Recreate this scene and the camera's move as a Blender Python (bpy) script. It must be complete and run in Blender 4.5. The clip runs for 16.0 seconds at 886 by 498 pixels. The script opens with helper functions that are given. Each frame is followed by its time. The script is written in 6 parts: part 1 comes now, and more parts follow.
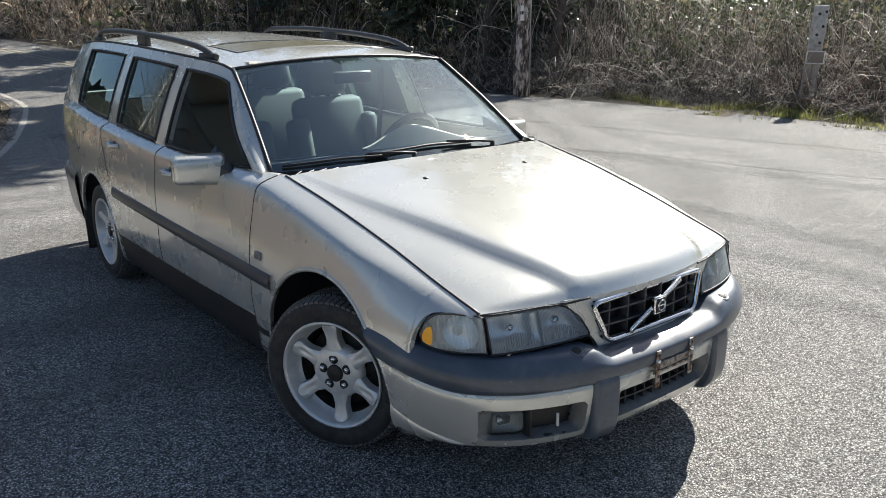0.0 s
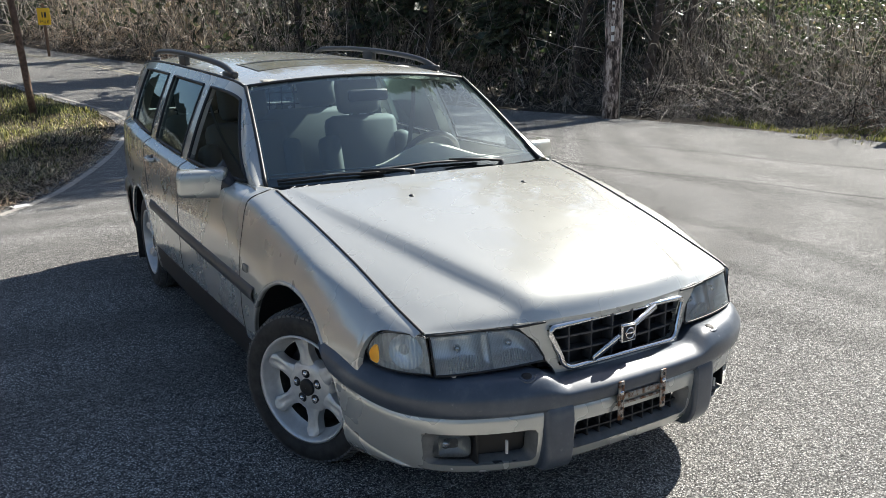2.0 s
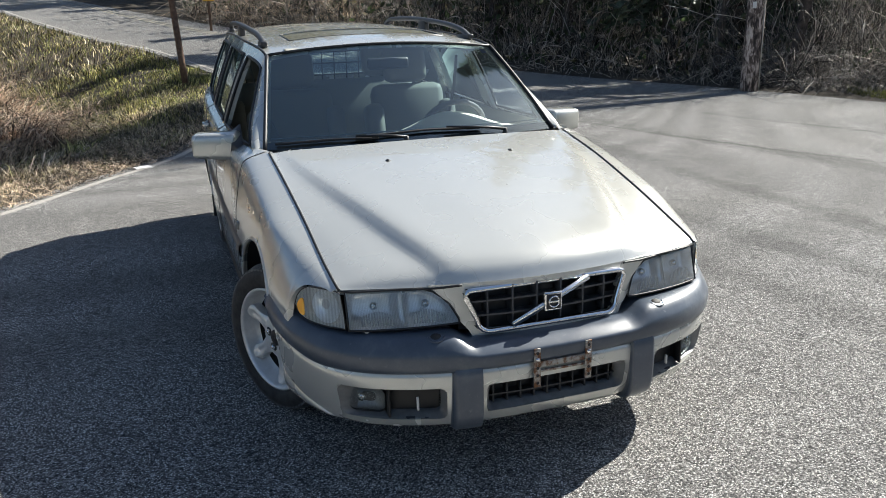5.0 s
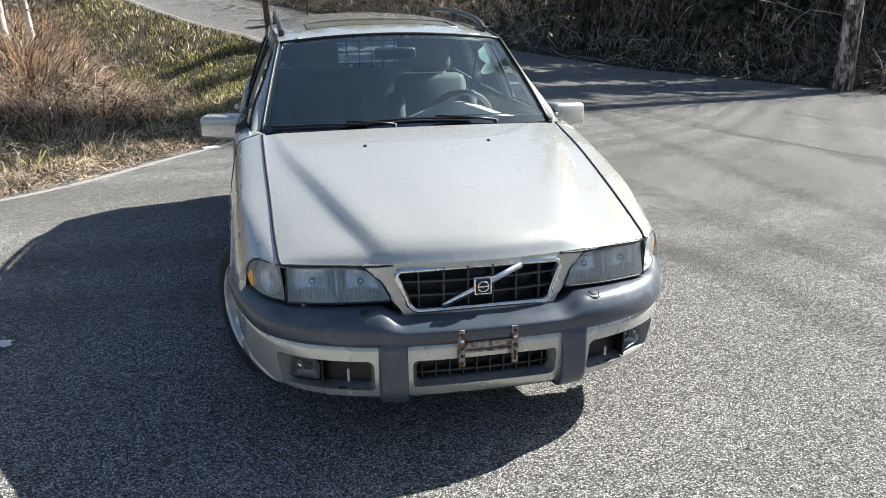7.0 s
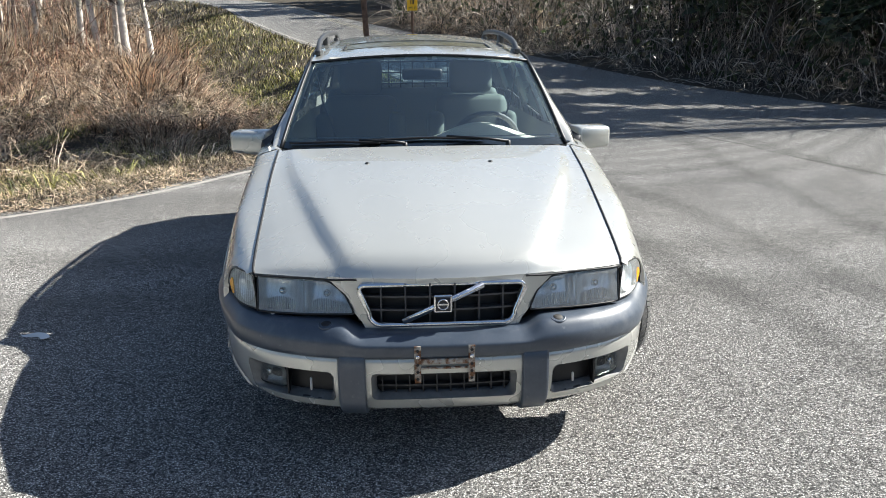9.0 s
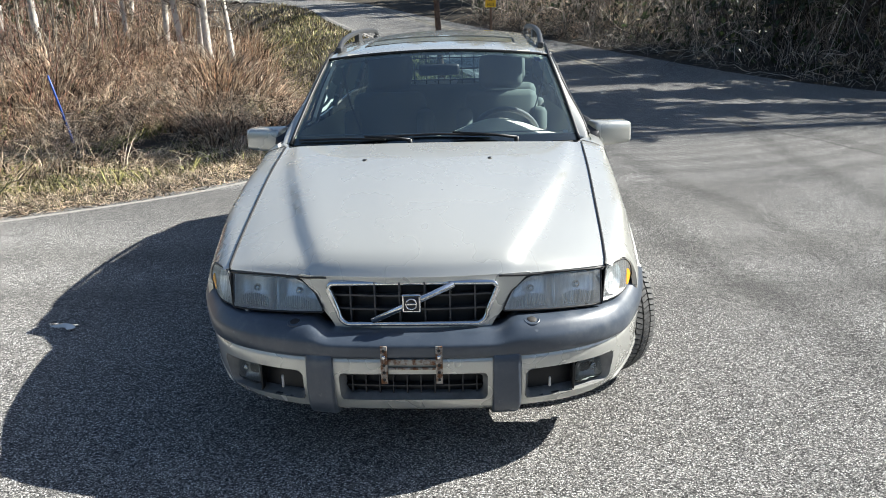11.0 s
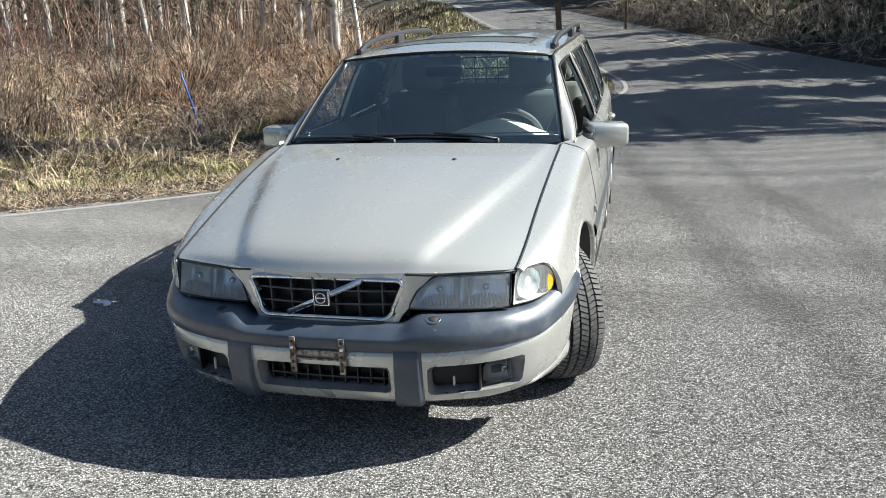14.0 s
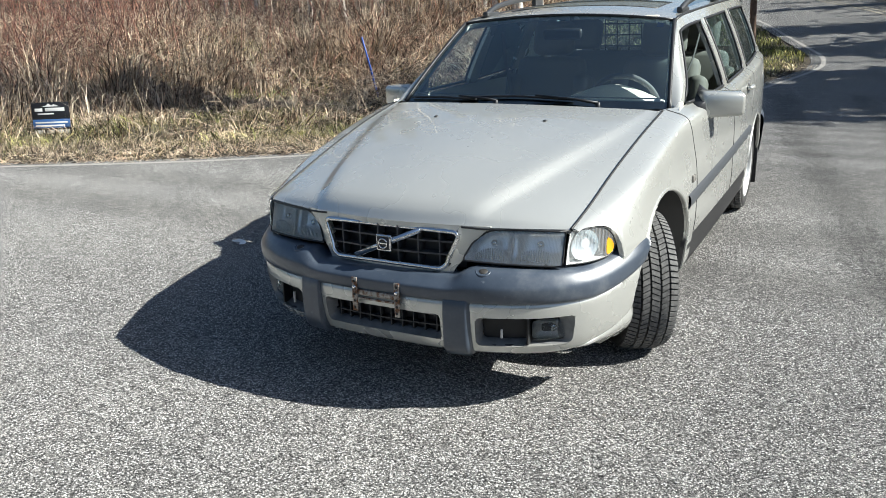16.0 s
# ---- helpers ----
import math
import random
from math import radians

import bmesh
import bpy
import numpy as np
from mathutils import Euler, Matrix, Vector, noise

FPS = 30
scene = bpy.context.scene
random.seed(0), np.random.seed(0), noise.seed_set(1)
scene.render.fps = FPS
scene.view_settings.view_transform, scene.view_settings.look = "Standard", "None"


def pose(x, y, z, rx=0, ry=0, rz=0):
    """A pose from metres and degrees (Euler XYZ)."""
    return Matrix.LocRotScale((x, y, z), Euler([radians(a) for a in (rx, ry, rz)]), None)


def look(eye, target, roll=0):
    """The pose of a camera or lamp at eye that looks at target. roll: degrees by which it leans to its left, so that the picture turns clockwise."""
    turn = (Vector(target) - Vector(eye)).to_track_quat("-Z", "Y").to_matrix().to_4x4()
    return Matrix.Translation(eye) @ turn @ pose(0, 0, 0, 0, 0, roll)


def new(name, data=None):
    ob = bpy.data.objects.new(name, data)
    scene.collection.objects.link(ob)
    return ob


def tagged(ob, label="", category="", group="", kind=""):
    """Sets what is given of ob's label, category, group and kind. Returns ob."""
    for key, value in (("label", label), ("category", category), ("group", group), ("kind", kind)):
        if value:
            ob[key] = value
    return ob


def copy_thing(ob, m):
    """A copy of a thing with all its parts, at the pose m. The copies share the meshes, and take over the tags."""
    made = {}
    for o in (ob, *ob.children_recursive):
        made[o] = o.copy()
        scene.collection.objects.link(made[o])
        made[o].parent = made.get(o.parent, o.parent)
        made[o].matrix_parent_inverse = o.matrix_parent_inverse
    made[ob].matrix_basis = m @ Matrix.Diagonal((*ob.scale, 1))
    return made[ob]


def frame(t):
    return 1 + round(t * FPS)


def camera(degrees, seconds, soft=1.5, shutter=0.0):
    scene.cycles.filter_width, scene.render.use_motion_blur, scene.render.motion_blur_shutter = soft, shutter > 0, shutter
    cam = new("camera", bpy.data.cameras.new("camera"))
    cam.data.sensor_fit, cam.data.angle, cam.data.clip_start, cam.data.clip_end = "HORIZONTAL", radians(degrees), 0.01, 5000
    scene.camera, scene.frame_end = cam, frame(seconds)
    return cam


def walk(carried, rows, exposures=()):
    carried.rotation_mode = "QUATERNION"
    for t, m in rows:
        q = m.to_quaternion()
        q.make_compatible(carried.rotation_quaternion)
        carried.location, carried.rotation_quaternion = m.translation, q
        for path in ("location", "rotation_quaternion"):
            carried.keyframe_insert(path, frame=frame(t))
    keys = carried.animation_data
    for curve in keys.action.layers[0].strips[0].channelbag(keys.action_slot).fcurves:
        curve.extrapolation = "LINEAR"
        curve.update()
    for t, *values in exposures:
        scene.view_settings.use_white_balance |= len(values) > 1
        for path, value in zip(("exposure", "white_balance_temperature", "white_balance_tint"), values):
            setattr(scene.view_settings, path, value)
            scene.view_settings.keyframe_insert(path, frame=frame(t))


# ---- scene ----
cam = camera(58.5, 16.0, 0.5)
METRES, EYE, TURN = 3.989, 1.545, -38.2
ROWS = [
    (0.0, 0.0, 0.0, 0.0, -0.24, -15.87, 0.84),
    (0.5, 0.0262, 0.0056, -0.0026, 1.49, -15.13, 1.04),
    (1.0, 0.0575, 0.0173, -0.006, 2.85, -14.68, 0.64),
    (1.5, 0.0807, 0.0214, -0.0067, 5.01, -14.35, 1.06),
    (2.0, 0.118, 0.0161, -0.0065, 7.56, -14.24, 1.1),
    (2.5, 0.1531, 0.0127, -0.0093, 9.61, -14.4, 0.89),
    (3.0, 0.1778, 0.0223, -0.011, 10.68, -14.79, 1.03),
    (3.5, 0.2032, 0.0362, -0.0132, 12.03, -14.81, 0.81),
    (4.0, 0.2369, 0.0318, -0.0136, 14.48, -15.1, 1.07),
    (6.5, 0.3962, 0.0601, -0.0166, 24.6, -16.45, 1.3),
    (7.0, 0.4317, 0.0597, -0.016, 26.41, -16.35, 0.82),
    (7.5, 0.4547, 0.0727, -0.0164, 27.95, -16.12, 0.99),
    (8.0, 0.4793, 0.0911, -0.0171, 30.31, -15.51, 0.11),
    (8.5, 0.5048, 0.1033, -0.0165, 31.98, -14.98, 0.39),
    (9.0, 0.5419, 0.1118, -0.0156, 34.63, -14.86, 0.48),
    (11.5, 0.633, 0.2048, -0.0212, 43.41, -14.99, 1.59),
    (12.0, 0.668, 0.224, -0.0208, 46.74, -15.52, 1.39),
    (12.5, 0.7025, 0.2389, -0.0206, 48.87, -16.05, 1.07),
    (13.0, 0.7221, 0.259, -0.0205, 49.95, -15.95, 1.67),
    (13.5, 0.7423, 0.2923, -0.0207, 51.4, -15.57, 1.68),
    (14.0, 0.7639, 0.3154, -0.0161, 51.79, -15.02, 2.03),
    (14.5, 0.7932, 0.337, -0.0192, 55.5, -14.92, 2.05),
    (15.0, 0.8202, 0.3528, -0.0226, 60.44, -15.67, 1.52),
    (15.5, 0.8347, 0.3678, -0.0254, 62.94, -16.35, 2.01),
    (16.0, 0.8413, 0.3966, -0.0305, 65.7, -16.57, 1.42),
]
walk(cam, [(t, pose(-2.124, -2.34, EYE, 0, 0, TURN) @ pose(METRES * x, METRES * y, METRES * z, 90 + pitch, roll, yaw)) for t, x, y, z, yaw, pitch, roll in ROWS],
     [(0.0, 1.42, 6450, 10), (4.0, 1.30, 6350, 9), (8.0, 1.44, 6300, 9), (12.0, 1.28, 6200, 8), (16.0, 1.09, 6120, 7)])

# ---- light ----
SUN = Vector((1.18, 0.34, 1.0)).normalized()
world = bpy.data.worlds.new("sky")
scene.world = world
world.use_nodes = True
wn, wl = world.node_tree.nodes, world.node_tree.links
sky = wn.new("ShaderNodeTexSky")
sky.sky_type, sky.sun_disc = "NISHITA", False
sky.sun_elevation = math.asin(SUN.z)
sky.sun_rotation = math.atan2(SUN.x, SUN.y)
wn["Background"].inputs["Strength"].default_value = 0.05
wl.new(sky.outputs["Color"], wn["Background"].inputs["Color"])
sun = new("sun", bpy.data.lights.new("sun", "SUN"))
sun.data.energy, sun.data.angle, sun.data.color = 5.0, radians(0.5), (1.0, 0.955, 0.865)
sun.matrix_world = look(SUN * 50, (0, 0, 0))

# ---- materials ----
def material(name, colour, rough=0.5, metal=0.0, coat=0.0, spec=0.5):
    m = bpy.data.materials.new(name)
    m.use_nodes = True
    b = m.node_tree.nodes["Principled BSDF"]
    b.inputs["Base Color"].default_value = (*colour, 1)
    b.inputs["Roughness"].default_value = rough
    b.inputs["Metallic"].default_value = metal
    b.inputs["Coat Weight"].default_value = coat
    b.inputs["Coat Roughness"].default_value = 0.04
    b.inputs["Specular IOR Level"].default_value = spec
    return m


def node(m, kind, **inputs):
    n = m.node_tree.nodes.new("ShaderNode" + kind)
    for k, v in inputs.items():
        n.inputs[k.replace("_", " ")].default_value = v
    return n


def wire(m, a, b):
    m.node_tree.links.new(a, b)


def coords(m, kind="Object"):
    return node(m, "TexCoord").outputs[kind]


def noise_tex(m, scale, detail=4.0, rough=0.6, where=None):
    n = node(m, "TexNoise", Scale=scale, Detail=detail, Roughness=rough)
    wire(m, where or coords(m), n.inputs["Vector"])
    return n.outputs["Fac"]


def ramp(m, fac, *stops):
    r = m.node_tree.nodes.new("ShaderNodeValToRGB")
    els = r.color_ramp.elements
    while len(els) < len(stops):
        els.new(0.5)
    for e, (p, c) in zip(els, stops):
        e.position, e.color = p, (*c, 1) if len(c) == 3 else c
    wire(m, fac, r.inputs["Fac"])
    return r.outputs["Color"]


def mixed(m, fac, a, b, mode="MIX"):
    n = m.node_tree.nodes.new("ShaderNodeMix")
    n.data_type, n.blend_type = "RGBA", mode
    for s, v in ((0, fac), (6, a), (7, b)):
        if isinstance(v, (int, float)):
            n.inputs[s].default_value = v
        elif isinstance(v, tuple):
            n.inputs[s].default_value = (*v, 1)
        else:
            wire(m, v, n.inputs[s])
    return n.outputs[2]


def bsdf(m):
    return m.node_tree.nodes["Principled BSDF"]


def colour(m, c):
    wire(m, c, bsdf(m).inputs["Base Color"])


def bump(m, fac, strength=0.3, dist=0.01):
    n = node(m, "Bump", Strength=strength, Distance=dist)
    wire(m, fac, n.inputs["Height"])
    wire(m, n.outputs["Normal"], bsdf(m).inputs["Normal"])


def paint(name, c, rough=0.27):
    m = material(name, c, rough, 0.5, 0.9)
    dust_haze = ramp(m, noise_tex(m, 1.3, 3), (0.3, c), (0.8, tuple(v * 0.95 + 0.015 for v in c)))
    fleck = ramp(m, noise_tex(m, 900, 1), (0.3, (0.88,) * 3), (0.7, (1.0,) * 3))
    colour(m, mixed(m, 1.0, dust_haze, fleck, "MULTIPLY"))
    r = ramp(m, noise_tex(m, 4, 3), (0.3, (rough - 0.02,) * 3), (0.8, (rough + 0.04,) * 3))
    wire(m, r, bsdf(m).inputs["Roughness"])
    bsdf(m).inputs["Coat Roughness"].default_value = 0.035
    return m


PAINT = paint("silver_gold_paint", (0.61, 0.61, 0.566))
PLASTIC = material("grey_blue_plastic", (0.11, 0.13, 0.165), 0.42)
fade_ = ramp(PLASTIC, noise_tex(PLASTIC, 5, 6, 0.7), (0.3, (0.030, 0.042, 0.062)), (0.55, (0.058, 0.073, 0.097)), (0.8, (0.15, 0.162, 0.178)))
scuff_ = ramp(PLASTIC, noise_tex(PLASTIC, 38, 6, 0.8), (0.62, (0.0, 0.0, 0.0)), (0.72, (0.55, 0.55, 0.55)))
colour(PLASTIC, mixed(PLASTIC, scuff_, fade_, (0.20, 0.22, 0.245)))
wire(PLASTIC, ramp(PLASTIC, noise_tex(PLASTIC, 9, 4), (0.3, (0.30,) * 3), (0.7, (0.44,) * 3)), bsdf(PLASTIC).inputs["Roughness"])
bump(PLASTIC, noise_tex(PLASTIC, 500, 2), 0.1, 0.001)
bsdf(PLASTIC).inputs["Coat Weight"].default_value = 0.5
bsdf(PLASTIC).inputs["Coat Roughness"].default_value = 0.28
RAIL = material("rail_grey", (0.035, 0.036, 0.038), 0.45)
SURROUND = material("grey_pocket_plastic", (0.17, 0.17, 0.168), 0.5)
colour(SURROUND, ramp(SURROUND, noise_tex(SURROUND, 22, 5), (0.3, (0.12, 0.12, 0.12)), (0.75, (0.22, 0.22, 0.215))))
BLACK = material("black_trim", (0.012, 0.012, 0.013), 0.5)
RUBBER = material("tyre_rubber", (0.02, 0.02, 0.021), 0.75)
colour(RUBBER, ramp(RUBBER, noise_tex(RUBBER, 25, 5), (0.35, (0.014, 0.014, 0.015)), (0.75, (0.05, 0.048, 0.045))))
CHROME = material("chrome", (0.8, 0.8, 0.8), 0.08, 1.0)
ALLOY = material("alloy", (0.70, 0.70, 0.69), 0.38, 0.45)
colour(ALLOY, ramp(ALLOY, noise_tex(ALLOY, 30, 5), (0.3, (0.60, 0.60, 0.59)), (0.7, (0.74, 0.74, 0.73))))
TREAD = material("dusty_tread", (0.1, 0.1, 0.1), 0.85)
colour(TREAD, ramp(TREAD, noise_tex(TREAD, 60, 4), (0.3, (0.07, 0.07, 0.07)), (0.7, (0.16, 0.157, 0.15))))
RUST = material("rusty_steel", (0.25, 0.2, 0.15), 0.6, 0.5)
colour(RUST, ramp(RUST, noise_tex(RUST, 60, 5), (0.4, (0.42, 0.4, 0.36)), (0.6, (0.16, 0.07, 0.03))))


def glass_mat(name, tint, gloss_rough=0.0, ior=1.5, boost=1.0, dust_haze=0.0):
    m = bpy.data.materials.new(name)
    m.use_nodes = True
    nt = m.node_tree
    nt.nodes.remove(nt.nodes["Principled BSDF"])
    out = nt.nodes["Material Output"]
    tr = node(m, "BsdfTransparent", Color=(*tint, 1))
    gl = node(m, "BsdfGlossy", Color=(boost * 0.80, boost * 0.95, boost, 1), Roughness=gloss_rough)
    fr = node(m, "Fresnel", IOR=ior)
    mx = node(m, "MixShader")
    wire(m, fr.outputs[0], mx.inputs[0])
    wire(m, tr.outputs[0], mx.inputs[1])
    wire(m, gl.outputs[0], mx.inputs[2])
    wire(m, mx.outputs[0], out.inputs["Surface"])
    # Dust film whose blue tint also paints a haze of reflected sky.
    if dust_haze:
        df = node(m, "BsdfDiffuse", Color=(0.50, 0.62, 0.68, 1))
        m2 = node(m, "MixShader")
        wire(m, ramp(m, noise_tex(m, 7, 6, 0.7), (0.35, (dust_haze * 0.5,) * 3), (0.8, (dust_haze * 1.6,) * 3)), m2.inputs[0])
        wire(m, mx.outputs[0], m2.inputs[1])
        wire(m, df.outputs[0], m2.inputs[2])
        wire(m, m2.outputs[0], out.inputs["Surface"])
    return m


GLASS = glass_mat("window_glass", (0.76, 0.91, 0.93), 0.0, 2.15, 1.0, 0.012)


# ---- materials of ground and plants ----
def asphalt():
    m = material("asphalt", (0.15, 0.15, 0.145), 0.8)
    bsdf(m).inputs["Diffuse Roughness"].default_value = 0.5
    bsdf(m).inputs["Specular IOR Level"].default_value = 0.25
    pos = coords(m)
    stones = node(m, "TexVoronoi", Scale=170.0)
    wire(m, pos, stones.inputs["Vector"])
    tone = node(m, "SeparateColor")
    wire(m, stones.outputs["Color"], tone.inputs[0])
    grain = ramp(m, tone.outputs[0], (0.0, (0.045, 0.045, 0.046)), (0.35, (0.118, 0.116, 0.114)), (0.7, (0.205, 0.200, 0.194)), (1.0, (0.37, 0.362, 0.35)))
    speck = ramp(m, noise_tex(m, 250.0, 2, 0.6, pos), (0.38, (0.14, 0.14, 0.14)), (0.5, (0.90, 0.90, 0.90)), (0.62, (2.15, 2.13, 2.10)))
    c = mixed(m, 1.0, grain, speck, "MULTIPLY")
    patch = ramp(m, noise_tex(m, 0.35, 5, 0.6, pos), (0.3, (0.80, 0.80, 0.80)), (0.7, (1.14, 1.13, 1.10)))
    c = mixed(m, 1.0, c, patch, "MULTIPLY")
    fine = ramp(m, noise_tex(m, 3.0, 6, 0.7, pos), (0.32, (0.90, 0.90, 0.90)), (0.7, (1.08, 1.08, 1.07)))
    c = mixed(m, 1.0, c, fine, "MULTIPLY")
    mid_ = ramp(m, noise_tex(m, 48.0, 5, 0.85, pos), (0.38, (0.74, 0.74, 0.74)), (0.62, (1.19, 1.19, 1.185)))
    c = mixed(m, 1.0, c, mid_, "MULTIPLY")
    clot = ramp(m, noise_tex(m, 16.0, 3, 0.8, pos), (0.38, (0.84, 0.84, 0.84)), (0.6, (1.13, 1.13, 1.125)))
    c = mixed(m, 1.0, c, clot, "MULTIPLY")
    pits = node(m, "TexVoronoi", Scale=34.0)
    wire(m, pos, pits.inputs["Vector"])
    ptone = node(m, "SeparateColor")
    wire(m, pits.outputs["Color"], ptone.inputs[0])
    few = ramp(m, ptone.outputs[1], (0.84, (0, 0, 0)), (0.87, (1, 1, 1)))
    spot = ramp(m, pits.outputs["Distance"], (0.12, (0.25, 0.25, 0.25)), (0.36, (1, 1, 1)))
    c = mixed(m, few, c, mixed(m, 1.0, c, spot, "MULTIPLY"))
    chips = node(m, "TexVoronoi", Scale=125.0)
    wire(m, pos, chips.inputs["Vector"])
    ctone = node(m, "SeparateColor")
    wire(m, chips.outputs["Color"], ctone.inputs[0])
    rare = ramp(m, ctone.outputs[2], (0.74, (0, 0, 0)), (0.90, (1, 1, 1)))
    dot = ramp(m, chips.outputs["Distance"], (0.30, (1, 1, 1)), (0.42, (0, 0, 0)))
    c = mixed(m, mixed(m, 1.0, rare, dot, "MULTIPLY"), c, (0.84, 0.83, 0.80))
    # old tyre tracks and tar seams that cross the yard
    xyz = node(m, "SeparateXYZ")
    wob = node(m, "TexNoise", Scale=0.5, Detail=3.0)
    wire(m, pos, wob.inputs["Vector"])
    wire(m, pos, xyz.inputs[0])
    for a, b, q, half, dark in ((2.0, -0.20, 0.004, 0.16, 0.70), (2.75, -0.14, 0.0, 0.13, 0.76), (3.45, 0.02, 0.006, 0.13, 0.74), (5.6, -0.12, 0.0, 0.15, 0.76), (6.25, -0.25, 0.0, 0.03, 0.5), (8.0, -0.16, 0.0, 0.04, 0.55)):
        def op(kind, x, y):
            n = m.node_tree.nodes.new("ShaderNodeMath")
            n.operation = kind
            for k, v in enumerate((x, y)):
                if isinstance(v, (int, float)):
                    n.inputs[k].default_value = v
                elif v is not None:
                    wire(m, v, n.inputs[k])
            return n.outputs[0]
        yy = op("MULTIPLY", xyz.outputs["Y"], xyz.outputs["Y"])
        line = op("ADD", op("ADD", op("MULTIPLY", xyz.outputs["Y"], b), a), op("MULTIPLY", yy, q))
        off = op("ABSOLUTE", op("ADD", op("SUBTRACT", xyz.outputs["X"], line), op("MULTIPLY", op("SUBTRACT", wob.outputs["Fac"], 0.5), 0.5)), None)
        band = ramp(m, op("DIVIDE", off, half * 2), (0.25, (dark,) * 3), (0.75, (1, 1, 1)))
        c = mixed(m, op("LESS_THAN", xyz.outputs["Y"], 9.5), c, mixed(m, 1.0, c, band, "MULTIPLY"))
    colour(m, c)
    n = node(m, "Bump", Strength=0.8, Distance=0.0035)
    hgt = ramp(m, stones.outputs["Distance"], (0.1, (1, 1, 1)), (0.7, (0, 0, 0)))
    wire(m, hgt, n.inputs["Height"])
    wire(m, n.outputs["Normal"], bsdf(m).inputs["Normal"])
    return m


ASPHALT = asphalt()


def soil():
    m = material("verge_soil", (0.12, 0.09, 0.05), 0.95)
    a = ramp(m, noise_tex(m, 1.2, 6), (0.3, (0.022, 0.017, 0.011)), (0.7, (0.085, 0.066, 0.042)))
    b = ramp(m, noise_tex(m, 60, 4), (0.35, (0.35, 0.35, 0.35)), (0.7, (1.3, 1.3, 1.25)))
    colour(m, mixed(m, 1.0, a, b, "MULTIPLY"))
    bump(m, noise_tex(m, 40, 6), 0.8, 0.04)
    return m


GRASSGROUND = soil()


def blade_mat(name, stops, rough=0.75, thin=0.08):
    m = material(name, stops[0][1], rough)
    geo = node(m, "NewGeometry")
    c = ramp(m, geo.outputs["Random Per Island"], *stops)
    # Dark mottling here puts the shaded gaps between stalks into the colour.
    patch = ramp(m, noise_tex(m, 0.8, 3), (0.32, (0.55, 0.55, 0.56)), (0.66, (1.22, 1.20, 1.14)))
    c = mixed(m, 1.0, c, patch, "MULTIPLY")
    clump_shade = ramp(m, noise_tex(m, 5.0, 3), (0.38, (0.42, 0.41, 0.42)), (0.60, (1.28, 1.26, 1.22)))
    c = mixed(m, 1.0, c, clump_shade, "MULTIPLY")
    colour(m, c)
    if thin:
        tl = node(m, "BsdfTranslucent")
        wire(m, c, tl.inputs["Color"])
        mx = node(m, "MixShader", Fac=thin)
        wire(m, bsdf(m).outputs[0], mx.inputs[1])
        wire(m, tl.outputs[0], mx.inputs[2])
        wire(m, mx.outputs[0], m.node_tree.nodes["Material Output"].inputs["Surface"])
    return m


# Near-black low stops paint the shade between stalks as dark pieces.
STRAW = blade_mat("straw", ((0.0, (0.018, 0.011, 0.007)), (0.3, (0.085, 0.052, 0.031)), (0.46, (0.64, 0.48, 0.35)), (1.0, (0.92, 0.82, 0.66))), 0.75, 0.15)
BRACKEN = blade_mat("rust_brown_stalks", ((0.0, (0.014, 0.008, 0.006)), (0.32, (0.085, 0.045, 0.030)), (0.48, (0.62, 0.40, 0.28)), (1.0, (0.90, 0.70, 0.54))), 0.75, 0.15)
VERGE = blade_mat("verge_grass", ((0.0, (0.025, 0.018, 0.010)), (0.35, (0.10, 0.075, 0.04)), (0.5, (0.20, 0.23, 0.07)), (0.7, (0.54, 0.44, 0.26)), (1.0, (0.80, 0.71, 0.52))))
GREEN = blade_mat("green_grass", ((0.0, (0.02, 0.026, 0.008)), (0.35, (0.10, 0.125, 0.03)), (0.6, (0.42, 0.43, 0.12)), (1.0, (0.68, 0.62, 0.28))))
# Paler copy of the green grass, with sunlight put into its colour.
STRIP = blade_mat("sunlit_strip_grass", ((0.0, (0.10, 0.13, 0.03)), (0.4, (0.28, 0.31, 0.08)), (0.75, (0.46, 0.45, 0.14)), (1.0, (0.62, 0.56, 0.28))), 0.75, 0.3)
TWIG = blade_mat("bare_twigs", ((0.0, (0.022, 0.018, 0.016)), (0.42, (0.085, 0.072, 0.062)), (0.66, (0.32, 0.28, 0.24)), (1.0, (0.80, 0.74, 0.68))), 0.7, 0.0)
REDTWIG = blade_mat("red_twigs", ((0.0, (0.06, 0.03, 0.025)), (0.5, (0.20, 0.08, 0.055)), (1.0, (0.38, 0.22, 0.16))), 0.7, 0.0)
LEAF = blade_mat("evergreen_leaves", ((0.0, (0.03, 0.045, 0.02)), (0.5, (0.07, 0.10, 0.045)), (0.8, (0.13, 0.15, 0.08)), (0.92, (0.24, 0.20, 0.12)), (1.0, (0.46, 0.40, 0.30))), 0.42, 0.5)
NEEDLE = blade_mat("conifer_needles", ((0.0, (0.035, 0.055, 0.035)), (0.5, (0.075, 0.105, 0.065)), (1.0, (0.16, 0.18, 0.12))), 0.38, 0.35)
SAPLING = blade_mat("sapling_bark", ((0.0, (0.05, 0.04, 0.032)), (0.5, (0.16, 0.125, 0.10)), (0.8, (0.34, 0.29, 0.24)), (1.0, (0.66, 0.60, 0.53))), 0.7, 0.0)
PALETWIG = blade_mat("pale_canes", ((0.0, (0.20, 0.16, 0.13)), (0.5, (0.46, 0.41, 0.36)), (1.0, (0.72, 0.68, 0.62))), 0.55, 0.0)
BARK = material("dark_bark", (0.08, 0.06, 0.05), 0.9)
